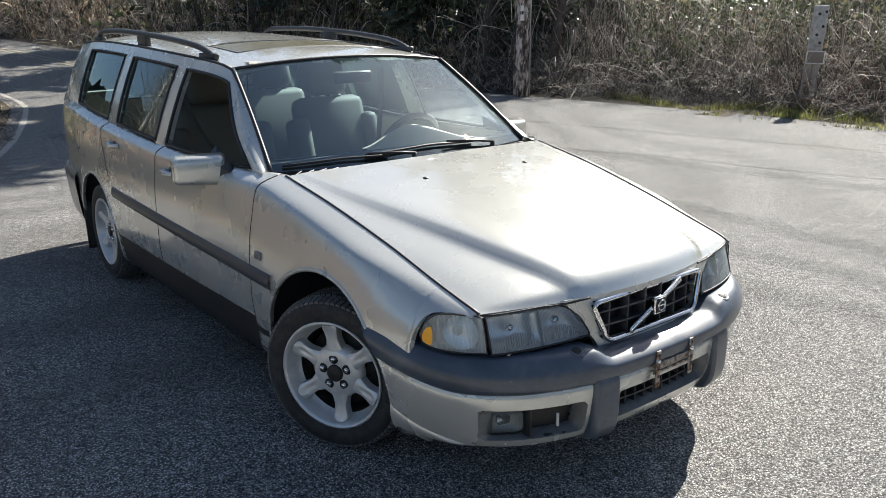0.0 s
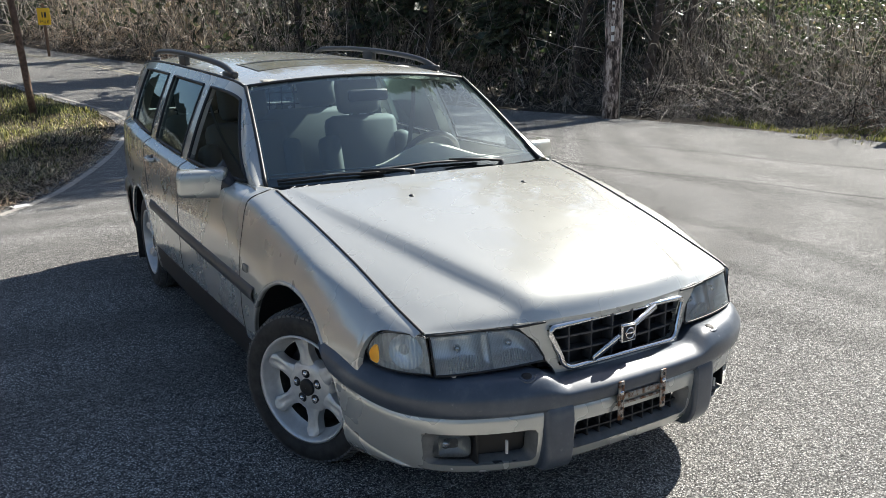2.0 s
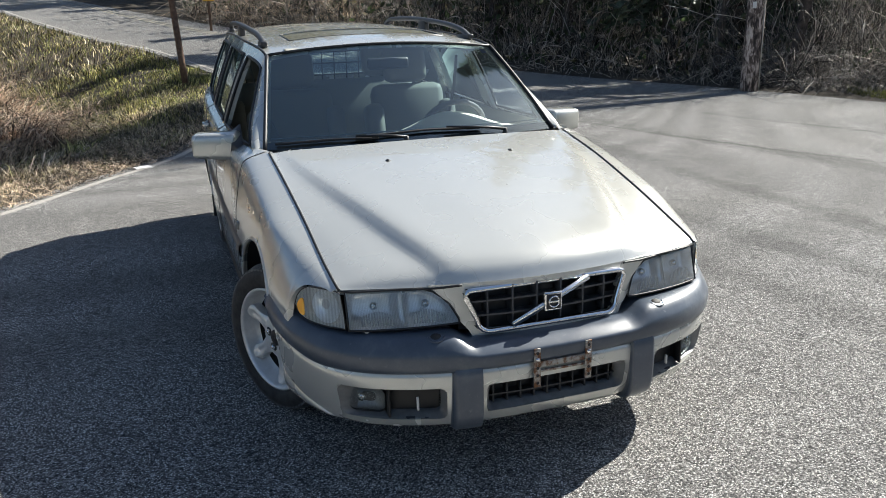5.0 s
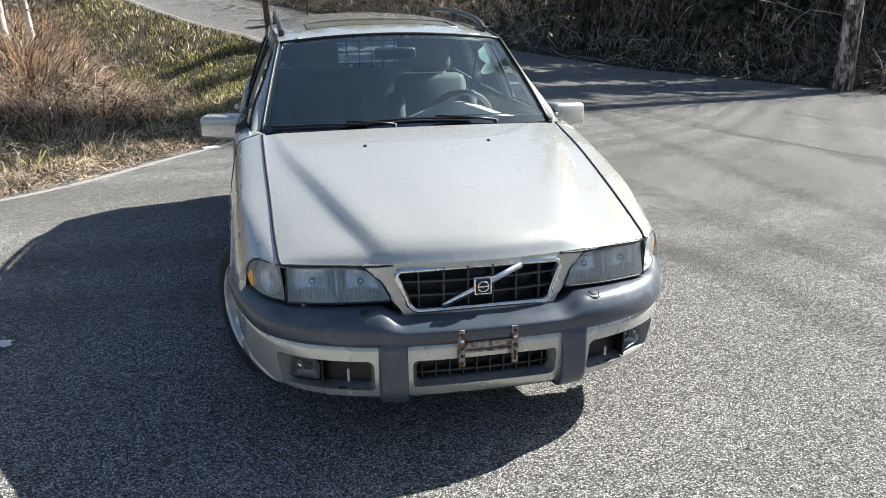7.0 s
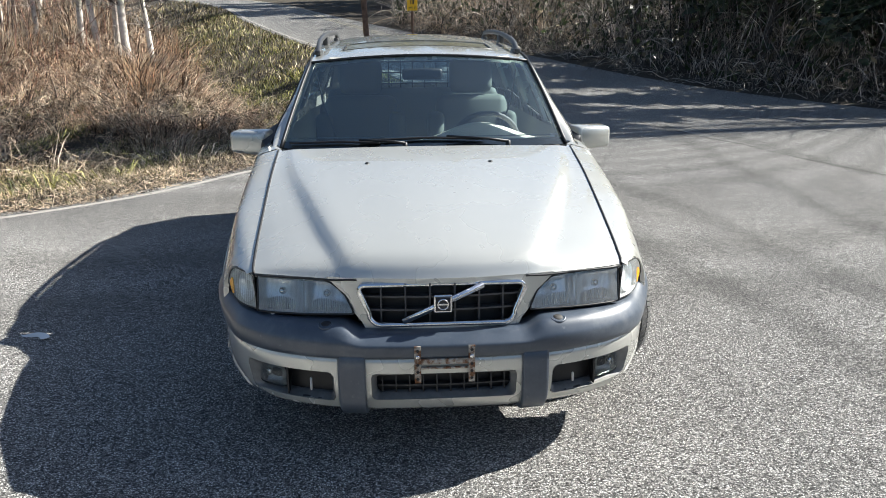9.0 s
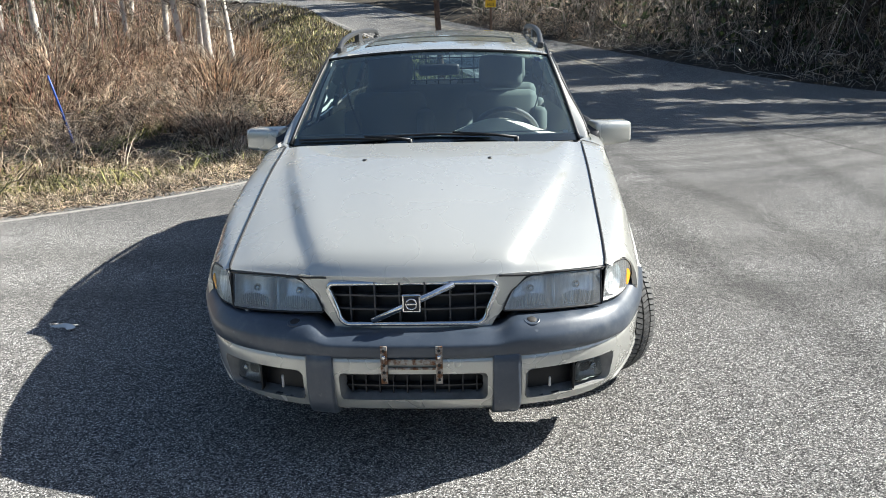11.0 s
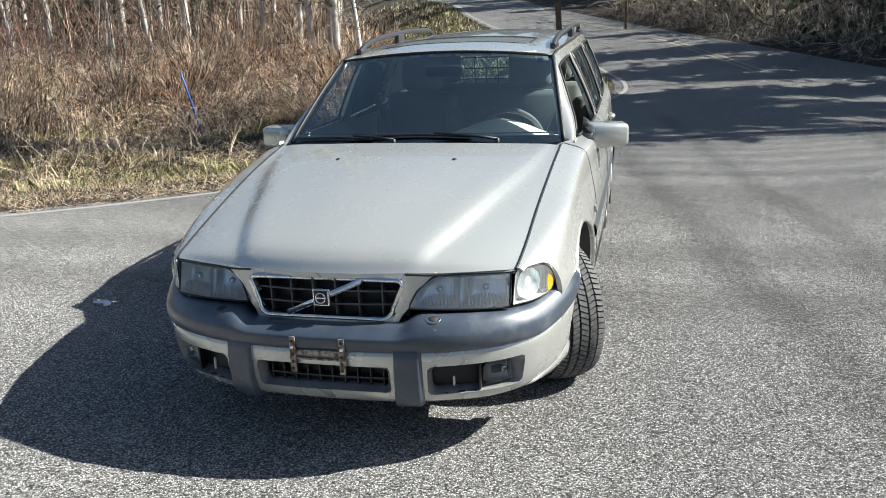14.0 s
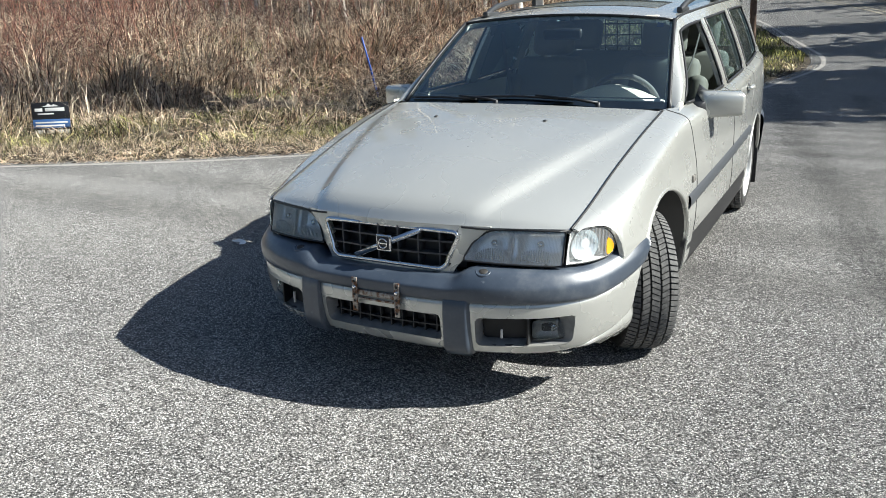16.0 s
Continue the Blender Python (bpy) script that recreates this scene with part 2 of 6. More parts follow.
colour(BARK, ramp(BARK, noise_tex(BARK, 9, 6), (0.3, (0.03, 0.024, 0.02)), (0.7, (0.14, 0.11, 0.09))))
bump(BARK, noise_tex(BARK, 22, 5), 0.8, 0.03)
BIRCH = material("pale_bark", (0.6, 0.56, 0.5), 0.8)
colour(BIRCH, ramp(BIRCH, noise_tex(BIRCH, 6, 6, 0.7), (0.30, (0.10, 0.085, 0.07)), (0.42, (0.55, 0.50, 0.44)), (0.7, (0.78, 0.74, 0.68))))
POLEWOOD = material("weathered_wood", (0.3, 0.25, 0.2), 0.85)
wv_ = node(POLEWOOD, "Mapping")
wv_.inputs["Scale"].default_value = (18, 18, 0.8)
wire(POLEWOOD, coords(POLEWOOD), wv_.inputs["Vector"])
gr_ = noise_tex(POLEWOOD, 1.0, 6, 0.7, wv_.outputs[0])
colour(POLEWOOD, ramp(POLEWOOD, gr_, (0.34, (0.07, 0.05, 0.04)), (0.47, (0.32, 0.245, 0.20)), (0.66, (0.56, 0.50, 0.45))))
bump(POLEWOOD, gr_, 0.6, 0.02)

# ---- mesh helpers ----
def spline(pts, t):
    """A point at t in 0..1 on a Catmull-Rom line through pts."""
    n = len(pts) - 1
    f = min(max(t, 0.0), 1.0) * n
    i = min(int(f), n - 1)
    u = f - i
    p1, p2 = Vector(pts[i]), Vector(pts[i + 1])
    p0 = Vector(pts[i - 1]) if i else p1 * 2 - p2
    p3 = Vector(pts[i + 2]) if i + 2 <= n else p2 * 2 - p1
    return 0.5 * (2 * p1 + (p2 - p0) * u + (2 * p0 - 5 * p1 + 4 * p2 - p3) * u * u + (3 * p1 - p0 - 3 * p2 + p3) * u ** 3)


def along(table, x):
    """Smooth reading of a table of (x, value)."""
    if x <= table[0][0]:
        return table[0][1]
    for (a, p), (b, q) in zip(table, table[1:]):
        if x <= b:
            i = table.index((a, p))
            m0 = (q - table[i - 1][1]) / (b - table[i - 1][0]) if i else (q - p) / (b - a)
            m1 = (table[i + 2][1] - p) / (table[i + 2][0] - a) if i + 2 < len(table) else (q - p) / (b - a)
            h, u = b - a, (x - a) / (b - a)
            return (2 * u ** 3 - 3 * u * u + 1) * p + (u ** 3 - 2 * u * u + u) * h * m0 + (3 * u * u - 2 * u ** 3) * q + (u ** 3 - u * u) * h * m1
    return table[-1][1]


def mesh_object(name, bm, mat, parent=None, smooth=True, label=""):
    bmesh.ops.recalc_face_normals(bm, faces=bm.faces[:])
    me = bpy.data.meshes.new(name)
    bm.to_mesh(me)
    bm.free()
    if smooth:
        me.shade_smooth()
    for m in mat if isinstance(mat, (list, tuple)) else (mat,):
        me.materials.append(m)
    ob = new(name, me)
    ob.parent = parent
    return tagged(ob, label)


def part(name, bm, mat, parent, label="", smooth=True):
    return mesh_object(name, bm, mat, parent, smooth, label)


def thing(name, label, category, at=None, group="", kind=""):
    ob = new(name)
    ob.empty_display_size = 0.2
    if at is not None:
        ob.matrix_world = at
    return tagged(ob, label, category, group, kind)


def grid(fn, us, vs, bm=None, hole=None, thick=None, flip=False):
    """A sheet fn(u, v) over the values us and vs; hole(u, v) leaves faces out; thick: a vector or function that gives the sheet a back."""
    bm = bm or bmesh.new()
    vv = [[bm.verts.new(fn(u, v)) for v in vs] for u in us]
    faces = []
    for i in range(len(us) - 1):
        for j in range(len(vs) - 1):
            if hole and hole((us[i] + us[i + 1]) / 2, (vs[j] + vs[j + 1]) / 2):
                continue
            q = [vv[i][j], vv[i + 1][j], vv[i + 1][j + 1], vv[i][j + 1]]
            ok = []
            for p in q:
                if not any((p.co - o.co).length < 1e-6 for o in ok):
                    ok.append(p)
            if len(ok) > 2:
                faces.append(bm.faces.new(ok))
    if thick is not None:
        for e in bm.edges:
            e.smooth = not e.is_boundary
        ret = bmesh.ops.extrude_face_region(bm, geom=faces, use_keep_orig=True)
        for v in (g for g in ret["geom"] if isinstance(g, bmesh.types.BMVert)):
            v.co += thick(v.co) if callable(thick) else Vector(thick)
    for v in [v for v in bm.verts if not v.link_faces]:
        bm.verts.remove(v)
    return bm


def steps(a, b, n):
    return [a + (b - a) * i / n for i in range(n + 1)]


def tube(bm, pts, r, sides=8, closed=False, flat=1.0, taper=None):
    """A round bar along pts."""
    pts = [Vector(p) for p in pts]
    rings = []
    up = Vector((0, 0, 1))
    for i, p in enumerate(pts):
        a = pts[i - 1] if i or closed else p
        b = pts[(i + 1) % len(pts)] if i + 1 < len(pts) or closed else p
        d = (b - a).normalized()
        s = d.cross(up if abs(d.z) < 0.95 else Vector((0, 1, 0))).normalized()
        w = s.cross(d)
        k = r if taper is None else r + (taper - r) * i / (len(pts) - 1)
        rings.append([bm.verts.new(p + (s * math.cos(q) + w * math.sin(q) * flat) * k) for q in (2 * math.pi * j / sides for j in range(sides))])
    for a, b in zip(rings, rings[1:] + ([rings[0]] if closed else [])):
        for j in range(sides):
            bm.faces.new((a[j], a[(j + 1) % sides], b[(j + 1) % sides], b[j]))
    if not closed:
        bm.faces.new(rings[0][::-1])
        bm.faces.new(rings[-1])
    return bm


def box(bm, lo, hi, bevel=0.0, m=None):
    """A block between two corners, with rounded edges."""
    b2 = bmesh.new()
    bmesh.ops.create_cube(b2, size=1)
    for v in b2.verts:
        v.co = Vector((lo[k] + (hi[k] - lo[k]) * (v.co[k] + 0.5) for k in range(3)))
    if bevel:
        bmesh.ops.bevel(b2, geom=b2.edges[:], offset=bevel, segments=2, affect="EDGES", profile=0.5)
    if m is not None:
        b2.transform(m)
    join(bm, b2)
    return bm


def join(bm, other):
    me = bpy.data.meshes.new("tmp")
    other.to_mesh(me)
    other.free()
    bm.from_mesh(me)
    bpy.data.meshes.remove(me)


def lathe(bm, profile, n, axis=0, centre=(0, 0, 0), closed=False):
    """Turns (along, radius) pairs round an axis."""
    rings = []
    for a, r in profile:
        ring = []
        for j in range(n):
            q = 2 * math.pi * j / n
            p = [0, 0, 0]
            p[axis], p[(axis + 1) % 3], p[(axis + 2) % 3] = a, r * math.cos(q), r * math.sin(q)
            ring.append(bm.verts.new(Vector(p) + Vector(centre)))
        rings.append(ring)
    pairs = list(zip(rings, rings[1:]))
    if closed:
        pairs.append((rings[-1], rings[0]))
    for a, b in pairs:
        for j in range(n):
            bm.faces.new((a[j], a[(j + 1) % n], b[(j + 1) % n], b[j]))
    return bm


def mirrored(ob, name=None):
    """The same part on the car's other side."""
    me = ob.data.copy()
    me.transform(Matrix.Diagonal((-1, 1, 1, 1)))
    me.flip_normals()
    twin = new(name or ob.name.split(".")[0], me)
    twin.parent = ob.parent
    for k in ("label",):
        if k in ob:
            twin[k] = ob[k]
    return twin


def ease(t):
    t = min(max(t, 0.0), 1.0)
    return t * t * (3 - 2 * t)

# ---- ground ----
LEFT = [(-60, -30.0), (-20, -5.5), (-9.5, 0.2), (-6.25, 1.8), (-4.66, 2.62), (-3.55, 3.42), (-2.6, 4.36), (-1.78, 5.65), (-1.2, 6.5), (-0.8, 7.4), (-0.1, 9.3), (0.45, 11.3), (0.76, 13.0), (0.69, 14.6), (0.3, 16.0), (-0.2, 17.5), (-1.2, 20.3), (-2.75, 23.1), (-4.4, 26.8), (-6.1, 31.2), (-8.3, 37.5), (-13, 45), (-25, 55), (-60, 70)]
RIGHT = [(9.3, -60), (9.5, 0.0), (9.84, 2.6), (10.08, 5.15), (10.03, 6.9), (9.85, 9.3), (9.5, 11.6), (8.5, 13.8), (6.7, 15.8), (5.2, 17.6), (3.5, 20.4), (2.0, 23.1), (0.4, 26.0), (-1.4, 29.6), (-3.6, 34.5), (-6.5, 41), (-12, 49), (-25, 60), (-60, 78)]


def dense(pts, n=6):
    return [spline([(*p, 0) for p in pts], t).xy for t in steps(0, 1, n * (len(pts) - 1))]


LINE_L, LINE_R = dense(LEFT), dense(RIGHT)
SEG_L = np.array([(*a, *b) for a, b in zip(LINE_L, LINE_L[1:])])
SEG_R = np.array([(*a, *b) for a, b in zip(LINE_R, LINE_R[1:])])


def beyond(seg, x, y, sign):
    """Distance to a road edge, positive on the side away from the road."""
    a, b = seg[:, :2], seg[:, 2:]
    p = np.array((x, y))
    d = b - a
    t = np.clip(((p - a) * d).sum(1) / (d * d).sum(1), 0, 1)
    q = p - (a + d * t[:, None])
    k = int(np.argmin((q * q).sum(1)))
    side_ = d[k, 0] * q[k, 1] - d[k, 1] * q[k, 0]
    return float(np.hypot(*q[k])) * (1 if side_ * sign > 0 else -1)


RISE = [(-60, 0.022), (0, 0.022), (2.66, 0.04), (5, 0.05), (8, 0.11), (10.8, 0.24), (14.4, 0.40), (18, 0.76), (23.8, 1.46), (30, 2.2), (40, 3.3), (55, 4.6), (90, 6.0)]


def rise(x, y):
    """The asphalt's height: level round the car, climbing along the road behind."""
    return along(RISE, y) * (1 - 0.8 * ease((x - 2) / 7) * (1 - ease((y - 11) / 9)))


def height(x, y):
    """The land: level yard, road climbing behind it, a ditch and a bank on the left."""
    r = rise(x, y)
    l = beyond(SEG_L, x, y, 1)
    if l > 0:
        k = min(max((l - 0.7) / (2.0 + 0.3 * min(max(y - 8, 0), 6)), 0), 1)
        k = k * k * (3 - 2 * k)
        far = min(max((y - 6) / 5, 0), 1)
        floor_ = -0.18 - 0.12 * far + max(r - 0.5, 0) * 0.9
        e_ = 1.9 + 0.35 * min(max(y - 9, 0), 6)
        b = min(max((l - e_ - 0.2) / 2.8, 0), 1)
        b = b * b * (3 - 2 * b)
        b *= 1 - 0.95 * math.exp(-((x + 7.2) / 3.4) ** 2 - ((y - 9.0) / 3.2) ** 2)
        bank = floor_ + b * (0.12 + 1.2 * far) + 0.03 * max(y - 16, 0) * b
        r = r * (1 - k) + k * bank
        hump = math.exp(-((l - 2.9) / 0.7) ** 2) * (1 - far)
        r += hump * (0.16 + 0.22 * noise.noise(Vector((x * 0.8, y * 0.8, 4))))
        r += 0.05 * noise.noise(Vector((x * 0.7, y * 0.7, 0))) * min(l, 1)
    return r


xs = sorted({*steps(-14, 14, 70), *steps(-60, -14, 24), *steps(14, 60, 20), -300, 300})
ys = sorted({*steps(-6, 34, 90), *steps(34, 90, 26), *steps(-60, -6, 20), -300, 300})
bm = grid(lambda x, y: Vector((x, y, height(x, y) - (0.0 if beyond(SEG_L, x, y, 1) > 0.3 or beyond(SEG_R, x, y, -1) > 0.3 else 0.008 if x > 7 and y < 8 else 0.03))), xs, ys)
ground = mesh_object("ground", bm, GRASSGROUND)
tagged(ground, "brown soil and matted dry grass beside the road", "ground", kind="structure")

ax, ay = steps(-34, 13, 150), steps(-34, 62, 240)
bm = grid(lambda x, y: Vector((x, y, rise(x, y))), ax, ay, hole=lambda x, y: beyond(SEG_L, x, y, 1) > 0.35 or beyond(SEG_R, x, y, -1) > 0.2)
for v in bm.verts:
    for seg, sign, reach in ((SEG_L, 1, 0.22), (SEG_R, -1, 0.12)):
        d = beyond(seg, v.co.x, v.co.y, sign)
        if reach - 0.45 < d and (d > reach or v.is_boundary):
            gx = beyond(seg, v.co.x + 0.01, v.co.y, sign) - d
            gy = beyond(seg, v.co.x, v.co.y + 0.01, sign) - d
            g = math.hypot(gx, gy)
            if g > 1e-6:
                v.co.x += (reach - d) * gx / g
                v.co.y += (reach - d) * gy / g
    v.co.z = rise(v.co.x, v.co.y)
road = mesh_object("road", bm, ASPHALT)
tagged(road, "sunlit grey asphalt road with coarse stone grain", "road", kind="structure")

bm = bmesh.new()
fine = [spline([(*p, 0) for p in LEFT], t).xy for t in steps(0.08, 0.93, 260)]
vl = []
for a, b in zip(fine, fine[1:]):
    d = (b - a).normalized()
    n = Vector((-d.y, d.x))
    vl.append([bm.verts.new((*(a + n * o), rise(a.x, a.y) + 0.004)) for o in (-0.042, 0.042)])
for a, b in zip(vl, vl[1:]):
    bm.faces.new((a[0], b[0], b[1], a[1]))
WHITE = material("road_paint", (0.7, 0.68, 0.63), 0.7)
colour(WHITE, ramp(WHITE, noise_tex(WHITE, 45, 5, 0.75), (0.38, (0.19, 0.18, 0.165)), (0.62, (0.46, 0.43, 0.38))))
tagged(mesh_object("road_line", bm, WHITE), "worn white edge line painted on the asphalt", "road marking", kind="structure")


YELLOW = material("yellow_road_paint", (0.5, 0.36, 0.1), 0.7)
colour(YELLOW, ramp(YELLOW, noise_tex(YELLOW, 30, 5, 0.75), (0.40, (0.16, 0.155, 0.14)), (0.64, (0.42, 0.37, 0.25))))
for off in (3.0, 3.22):
    bm = bmesh.new()
    vl = []
    for a, b in zip(fine, fine[1:]):
        d = (b - a).normalized()
        p = a + Vector((d.y, -d.x)) * off
        if 15.0 < a.y < 60 and p.x < 3.9:
            vl.append([bm.verts.new((*(p + Vector((d.y, -d.x)) * o), rise(p.x, p.y) + 0.004)) for o in (-0.05, 0.05)])
    for a, b in zip(vl, vl[1:]):
        bm.faces.new((a[0], b[0], b[1], a[1]))
    tagged(mesh_object("centre_line", bm, YELLOW), "faded yellow centre line on the road", "road marking", kind="structure")

# ---- the car: front axle at y = 0, nose towards -y, its left side at +x ----
car = thing("car", "dusty silver-gold estate car with grey-blue bumpers parked on asphalt", "car")
BASE = 2.66
HUB = 0.318
ARCH = 0.385
W_ = [(-0.75, 0.66), (-0.62, 0.745), (-0.42, 0.812), (-0.2, 0.848), (0.0, 0.86), (0.5, 0.868), (1.5, 0.876), (2.66, 0.868), (3.1, 0.845), (3.45, 0.805), (3.78, 0.72)]
# bonnet, half of it laid out row by row from the windscreen to the nose
HOOD_ROWS = [  # y and z on the middle line, x of the crease, drop of the crease, y and z at the gap, x at the gap
    (0.375, 1.000, 0.630, 0.004, 0.465, 0.978, 0.698),
    (0.10, 0.966, 0.572, 0.013, 0.140, 0.919, 0.688),
    (-0.25, 0.905, 0.474, 0.022, -0.20, 0.833, 0.674),
    (-0.52, 0.843, 0.394, 0.025, -0.45, 0.758, 0.665),
    (-0.690, 0.791, 0.338, 0.021, -0.555, 0.727, 0.659),
    (-0.756, 0.753, 0.312, 0.014, -0.612, 0.7105, 0.655),
    (-0.788, 0.706, 0.298, 0.004, -0.642, 0.699, 0.650),
]


def hood_row(y0, z0, c, drop, y1, z1, x1):
    w = min(0.075, (x1 - c) * 0.8)
    xs_ = [0, 0.25 * c, 0.5 * c, 0.75 * c, 0.9 * c, c, c + w / 3, c + w * 2 / 3, c + w]
    xs_ += [xs_[-1] + (x1 - xs_[-1]) * f for f in (0.35, 0.7, 1.0)]
    row = []
    for x in xs_:
        k = (x / x1) ** 2
        d = x - (c + 0.4 * w)
        step = -0.5 * drop * math.tanh(d / (0.37 * w)) * math.exp(-(d / (2.0 * w)) ** 2)
        row.append((x, y0 + (y1 - y0) * k, z0 + (z1 - z0) * (x / x1) ** 2.1 + step))
    return row


HOOD = [hood_row(*r) for r in HOOD_ROWS]


def hood(u, v):
    s = abs(u)
    p = spline([spline(row, s) for row in HOOD], v)
    return Vector((p.x * (1 if u >= 0 else -1), p.y, p.z))


EDGE = [hood(1, v) for v in steps(1, 0, 16)]
T_ = [(p.y, p.z + 0.001) for p in EDGE] + [(0.6, 0.982), (1.5, 0.990), (2.4, 1.035), (3.1, 1.088), (3.8, 1.10)]
IN_ = [(p.y, along(W_, p.y) - p.x - 0.003) for p in EDGE] + [(0.62, 0.118), (0.85, 0.088), (1.1, 0.076), (3.2, 0.068), (3.8, 0.05)]
ROOFX = [(0.9, 0.6), (1.15, 0.6), (2.0, 0.628), (3.1, 0.615), (3.5, 0.59)]
ROOFZ = [(0.9, 1.28), (1.15, 1.367), (1.5, 1.403), (2.0, 1.435), (2.6, 1.462), (3.1, 1.47), (3.55, 1.452)]


def side(y, v):
    """The car's flank: v = 0 at the sill, 1 at the window line or bonnet gap."""
    w, top, inset = along(W_, y), along(T_, y), along(IN_, y)
    h = top - 0.58
    zs = top - min(0.29 - 0.03 * ease((y - 0.3) / 1.2), h * 0.95)
    soft = 1 - ease((y + 0.66) / 0.55)
    prof = [(0.085, 0.215), (0.03, 0.27), (0.012, 0.38), (0, 0.49), (0, 0.58 - 0.01), (0.001, (0.58 + zs) / 2)]
    for a, fi, fz in ((8, 0.06, 0.16), (28, 0.17, 0.48), (46, 0.29, 0.77), (62, 0.46, 0.905), (72, 1.0, 1.0)):
        k = (1 - math.cos(radians(a))) / (1 - math.cos(radians(72)))
        q = math.sin(radians(a)) / math.sin(radians(72))
        prof.append((inset * (fi + (k - fi) * soft), zs + (top - zs) * (fz + (q - fz) * soft)))
    p = spline([(a, b, 0) for a, b in prof], v)
    return Vector((w - p.x, y, p.y))


def v_at(y, z):
    lo, hi = 0.0, 1.0
    for _ in range(24):
        m = (lo + hi) / 2
        lo, hi = (m, hi) if side(y, m).z < z else (lo, m)
    return lo


def arch_cut(bm, cy, cz=HUB + 0.012, r=ARCH):
    """Cuts a round wheel opening out of a flank sheet."""
    inside = lambda v: (v.co.y - cy) ** 2 + (v.co.z - cz) ** 2 < r * r
    gone = [f for f in bm.faces if all(inside(v) for v in f.verts)]
    bmesh.ops.delete(bm, geom=gone, context="FACES")
    for v in bm.verts:
        if inside(v):
            d = Vector((0, v.co.y - cy, v.co.z - cz))
            d = d.normalized() if d.length > 1e-4 else Vector((0, 0, 1))
            v.co.y, v.co.z = cy + d.y * r, cz + d.z * r
    return bm


def panel(name, y0, y1, n, v0=0.0, v1=1.0, nv=44, arch=None, label="", mat=None):
    f0 = y0 if callable(y0) else lambda v: y0
    f1 = y1 if callable(y1) else lambda v: y1
    bm = grid(lambda u, v: side(f0(v) + (f1(v) - f0(v)) * u, v), steps(0, 1, n), steps(v0, v1, nv))
    if arch is not None:
        arch_cut(bm, arch)
    bmesh.ops.remove_doubles(bm, verts=bm.verts[:], dist=1e-5)
    # a folded-in edge gives the sheet its thickness
    edges = [e for e in bm.edges if e.is_boundary]
    for e in edges:
        e.smooth = False
    ret = bmesh.ops.extrude_edge_only(bm, edges=edges)
    for v in (g for g in ret["geom"] if isinstance(g, bmesh.types.BMVert)):
        v.co.x -= 0.018
    ob = part(name, bm, mat or PAINT, car, label)
    ob.data.shade_smooth()
    return ob, mirrored(ob)


G = 0.0025
FEND_LOW = [(-0.64, 0.69), (-0.612, 0.6985), (-0.57, 0.6985), (-0.54, 0.6965), (-0.52, 0.690), (-0.505, 0.676), (-0.495, 0.655), (-0.487, 0.63), (-0.48, 0.602)]
def fender_low(y):
    if y < -0.482:
        return v_at(y, along(FEND_LOW, y))
    return v_at(-0.482, 0.606) * (1 - ease((y + 0.482) / 0.02))


ys_f = sorted({*steps(-0.634, -0.43, 26), *steps(-0.43, 0.5 - G, 48)})
bm = grid(lambda y, t: side(y, fender_low(y) + (1 - fender_low(y)) * t), ys_f, steps(0, 1, 48))
arch_cut(bm, 0.0)
edges = [e for e in bm.edges if e.is_boundary]
for e in edges:
    e.smooth = False
ret = bmesh.ops.extrude_edge_only(bm, edges=edges)
for v in (g for g in ret["geom"] if isinstance(g, bmesh.types.BMVert)):
    v.co.x -= 0.018
mirrored(part("fender", bm, PAINT, car))
panel("front_door", 0.5 + G, 1.53 - G, 24, 0.235)
rear_edge = lambda v: along([(0.0, 2.22), (0.4, 2.24), (0.62, 2.34), (0.8, 2.42), (1.0, 2.40)], v)
panel("rear_door", 1.53 + G, lambda v: rear_edge(v) - G, 24, 0.235, 1.0, 44, BASE)
panel("quarter_panel", lambda v: rear_edge(v) + G, 3.72, 44, 0.0, 1.0, 44, BASE)
panel("sill", 0.34, 2.33, 40, 0.0, 0.232, 8, mat=BLACK)


def arch_lip(cy):
    bm = bmesh.new()
    pts = []
    for a in steps(-24, 204, 40):
        y, z = cy + math.cos(radians(a)) * (ARCH + 0.004), HUB + 0.012 + math.sin(radians(a)) * (ARCH + 0.004)
        if z > 0.225:
            pts.append(side(y, v_at(y, z)) + Vector((-0.004, 0, 0)))
    tube(bm, pts, 0.009, 6)
    mirrored(part("arch_lip", bm, PAINT, car))
    bm = bmesh.new()
    lathe(bm, [(0.80, ARCH + 0.012), (0.55, ARCH + 0.012), (0.55, 0.05)], 36, 0, (0, cy, HUB + 0.012))
    bmesh.ops.delete(bm, geom=[v for v in bm.verts if v.co.z < 0.14 or (cy == 0 and v.co.y < -0.37 and v.co.z < 0.2)], context="VERTS")
    for v in bm.verts:
        if v.co.x > 0.79:
            v.co.x = side(v.co.y, v_at(v.co.y, v.co.z)).x - 0.017
    mirrored(part("wheel_liner", bm, BLACK, car))


arch_lip(0.0)
arch_lip(BASE)

# bonnet sheet
bm = grid(hood, steps(-1, 1, 96), steps(0, 1, 40), thick=(0, 0.004, -0.016))
bonnet = part("bonnet", bm, PAINT, car, "silver-gold bonnet with two raised creases")

# nose panel round the grille
NOSE = [(0.715, 0.40), (0.705, 0.392), (0.69, 0.375), (0.66, 0.345), (0.62, 0.317), (0.59, 0.302), (0.552, 0.272), (0.505, 0.25)]
GRX = [(0.545, 0.225), (0.56, 0.25), (0.60, 0.264), (0.69, 0.287)]


def nose_y(x, z):
    return -0.787 - 0.014 * (0.706 - z) / 0.154 + 0.335 * x * x


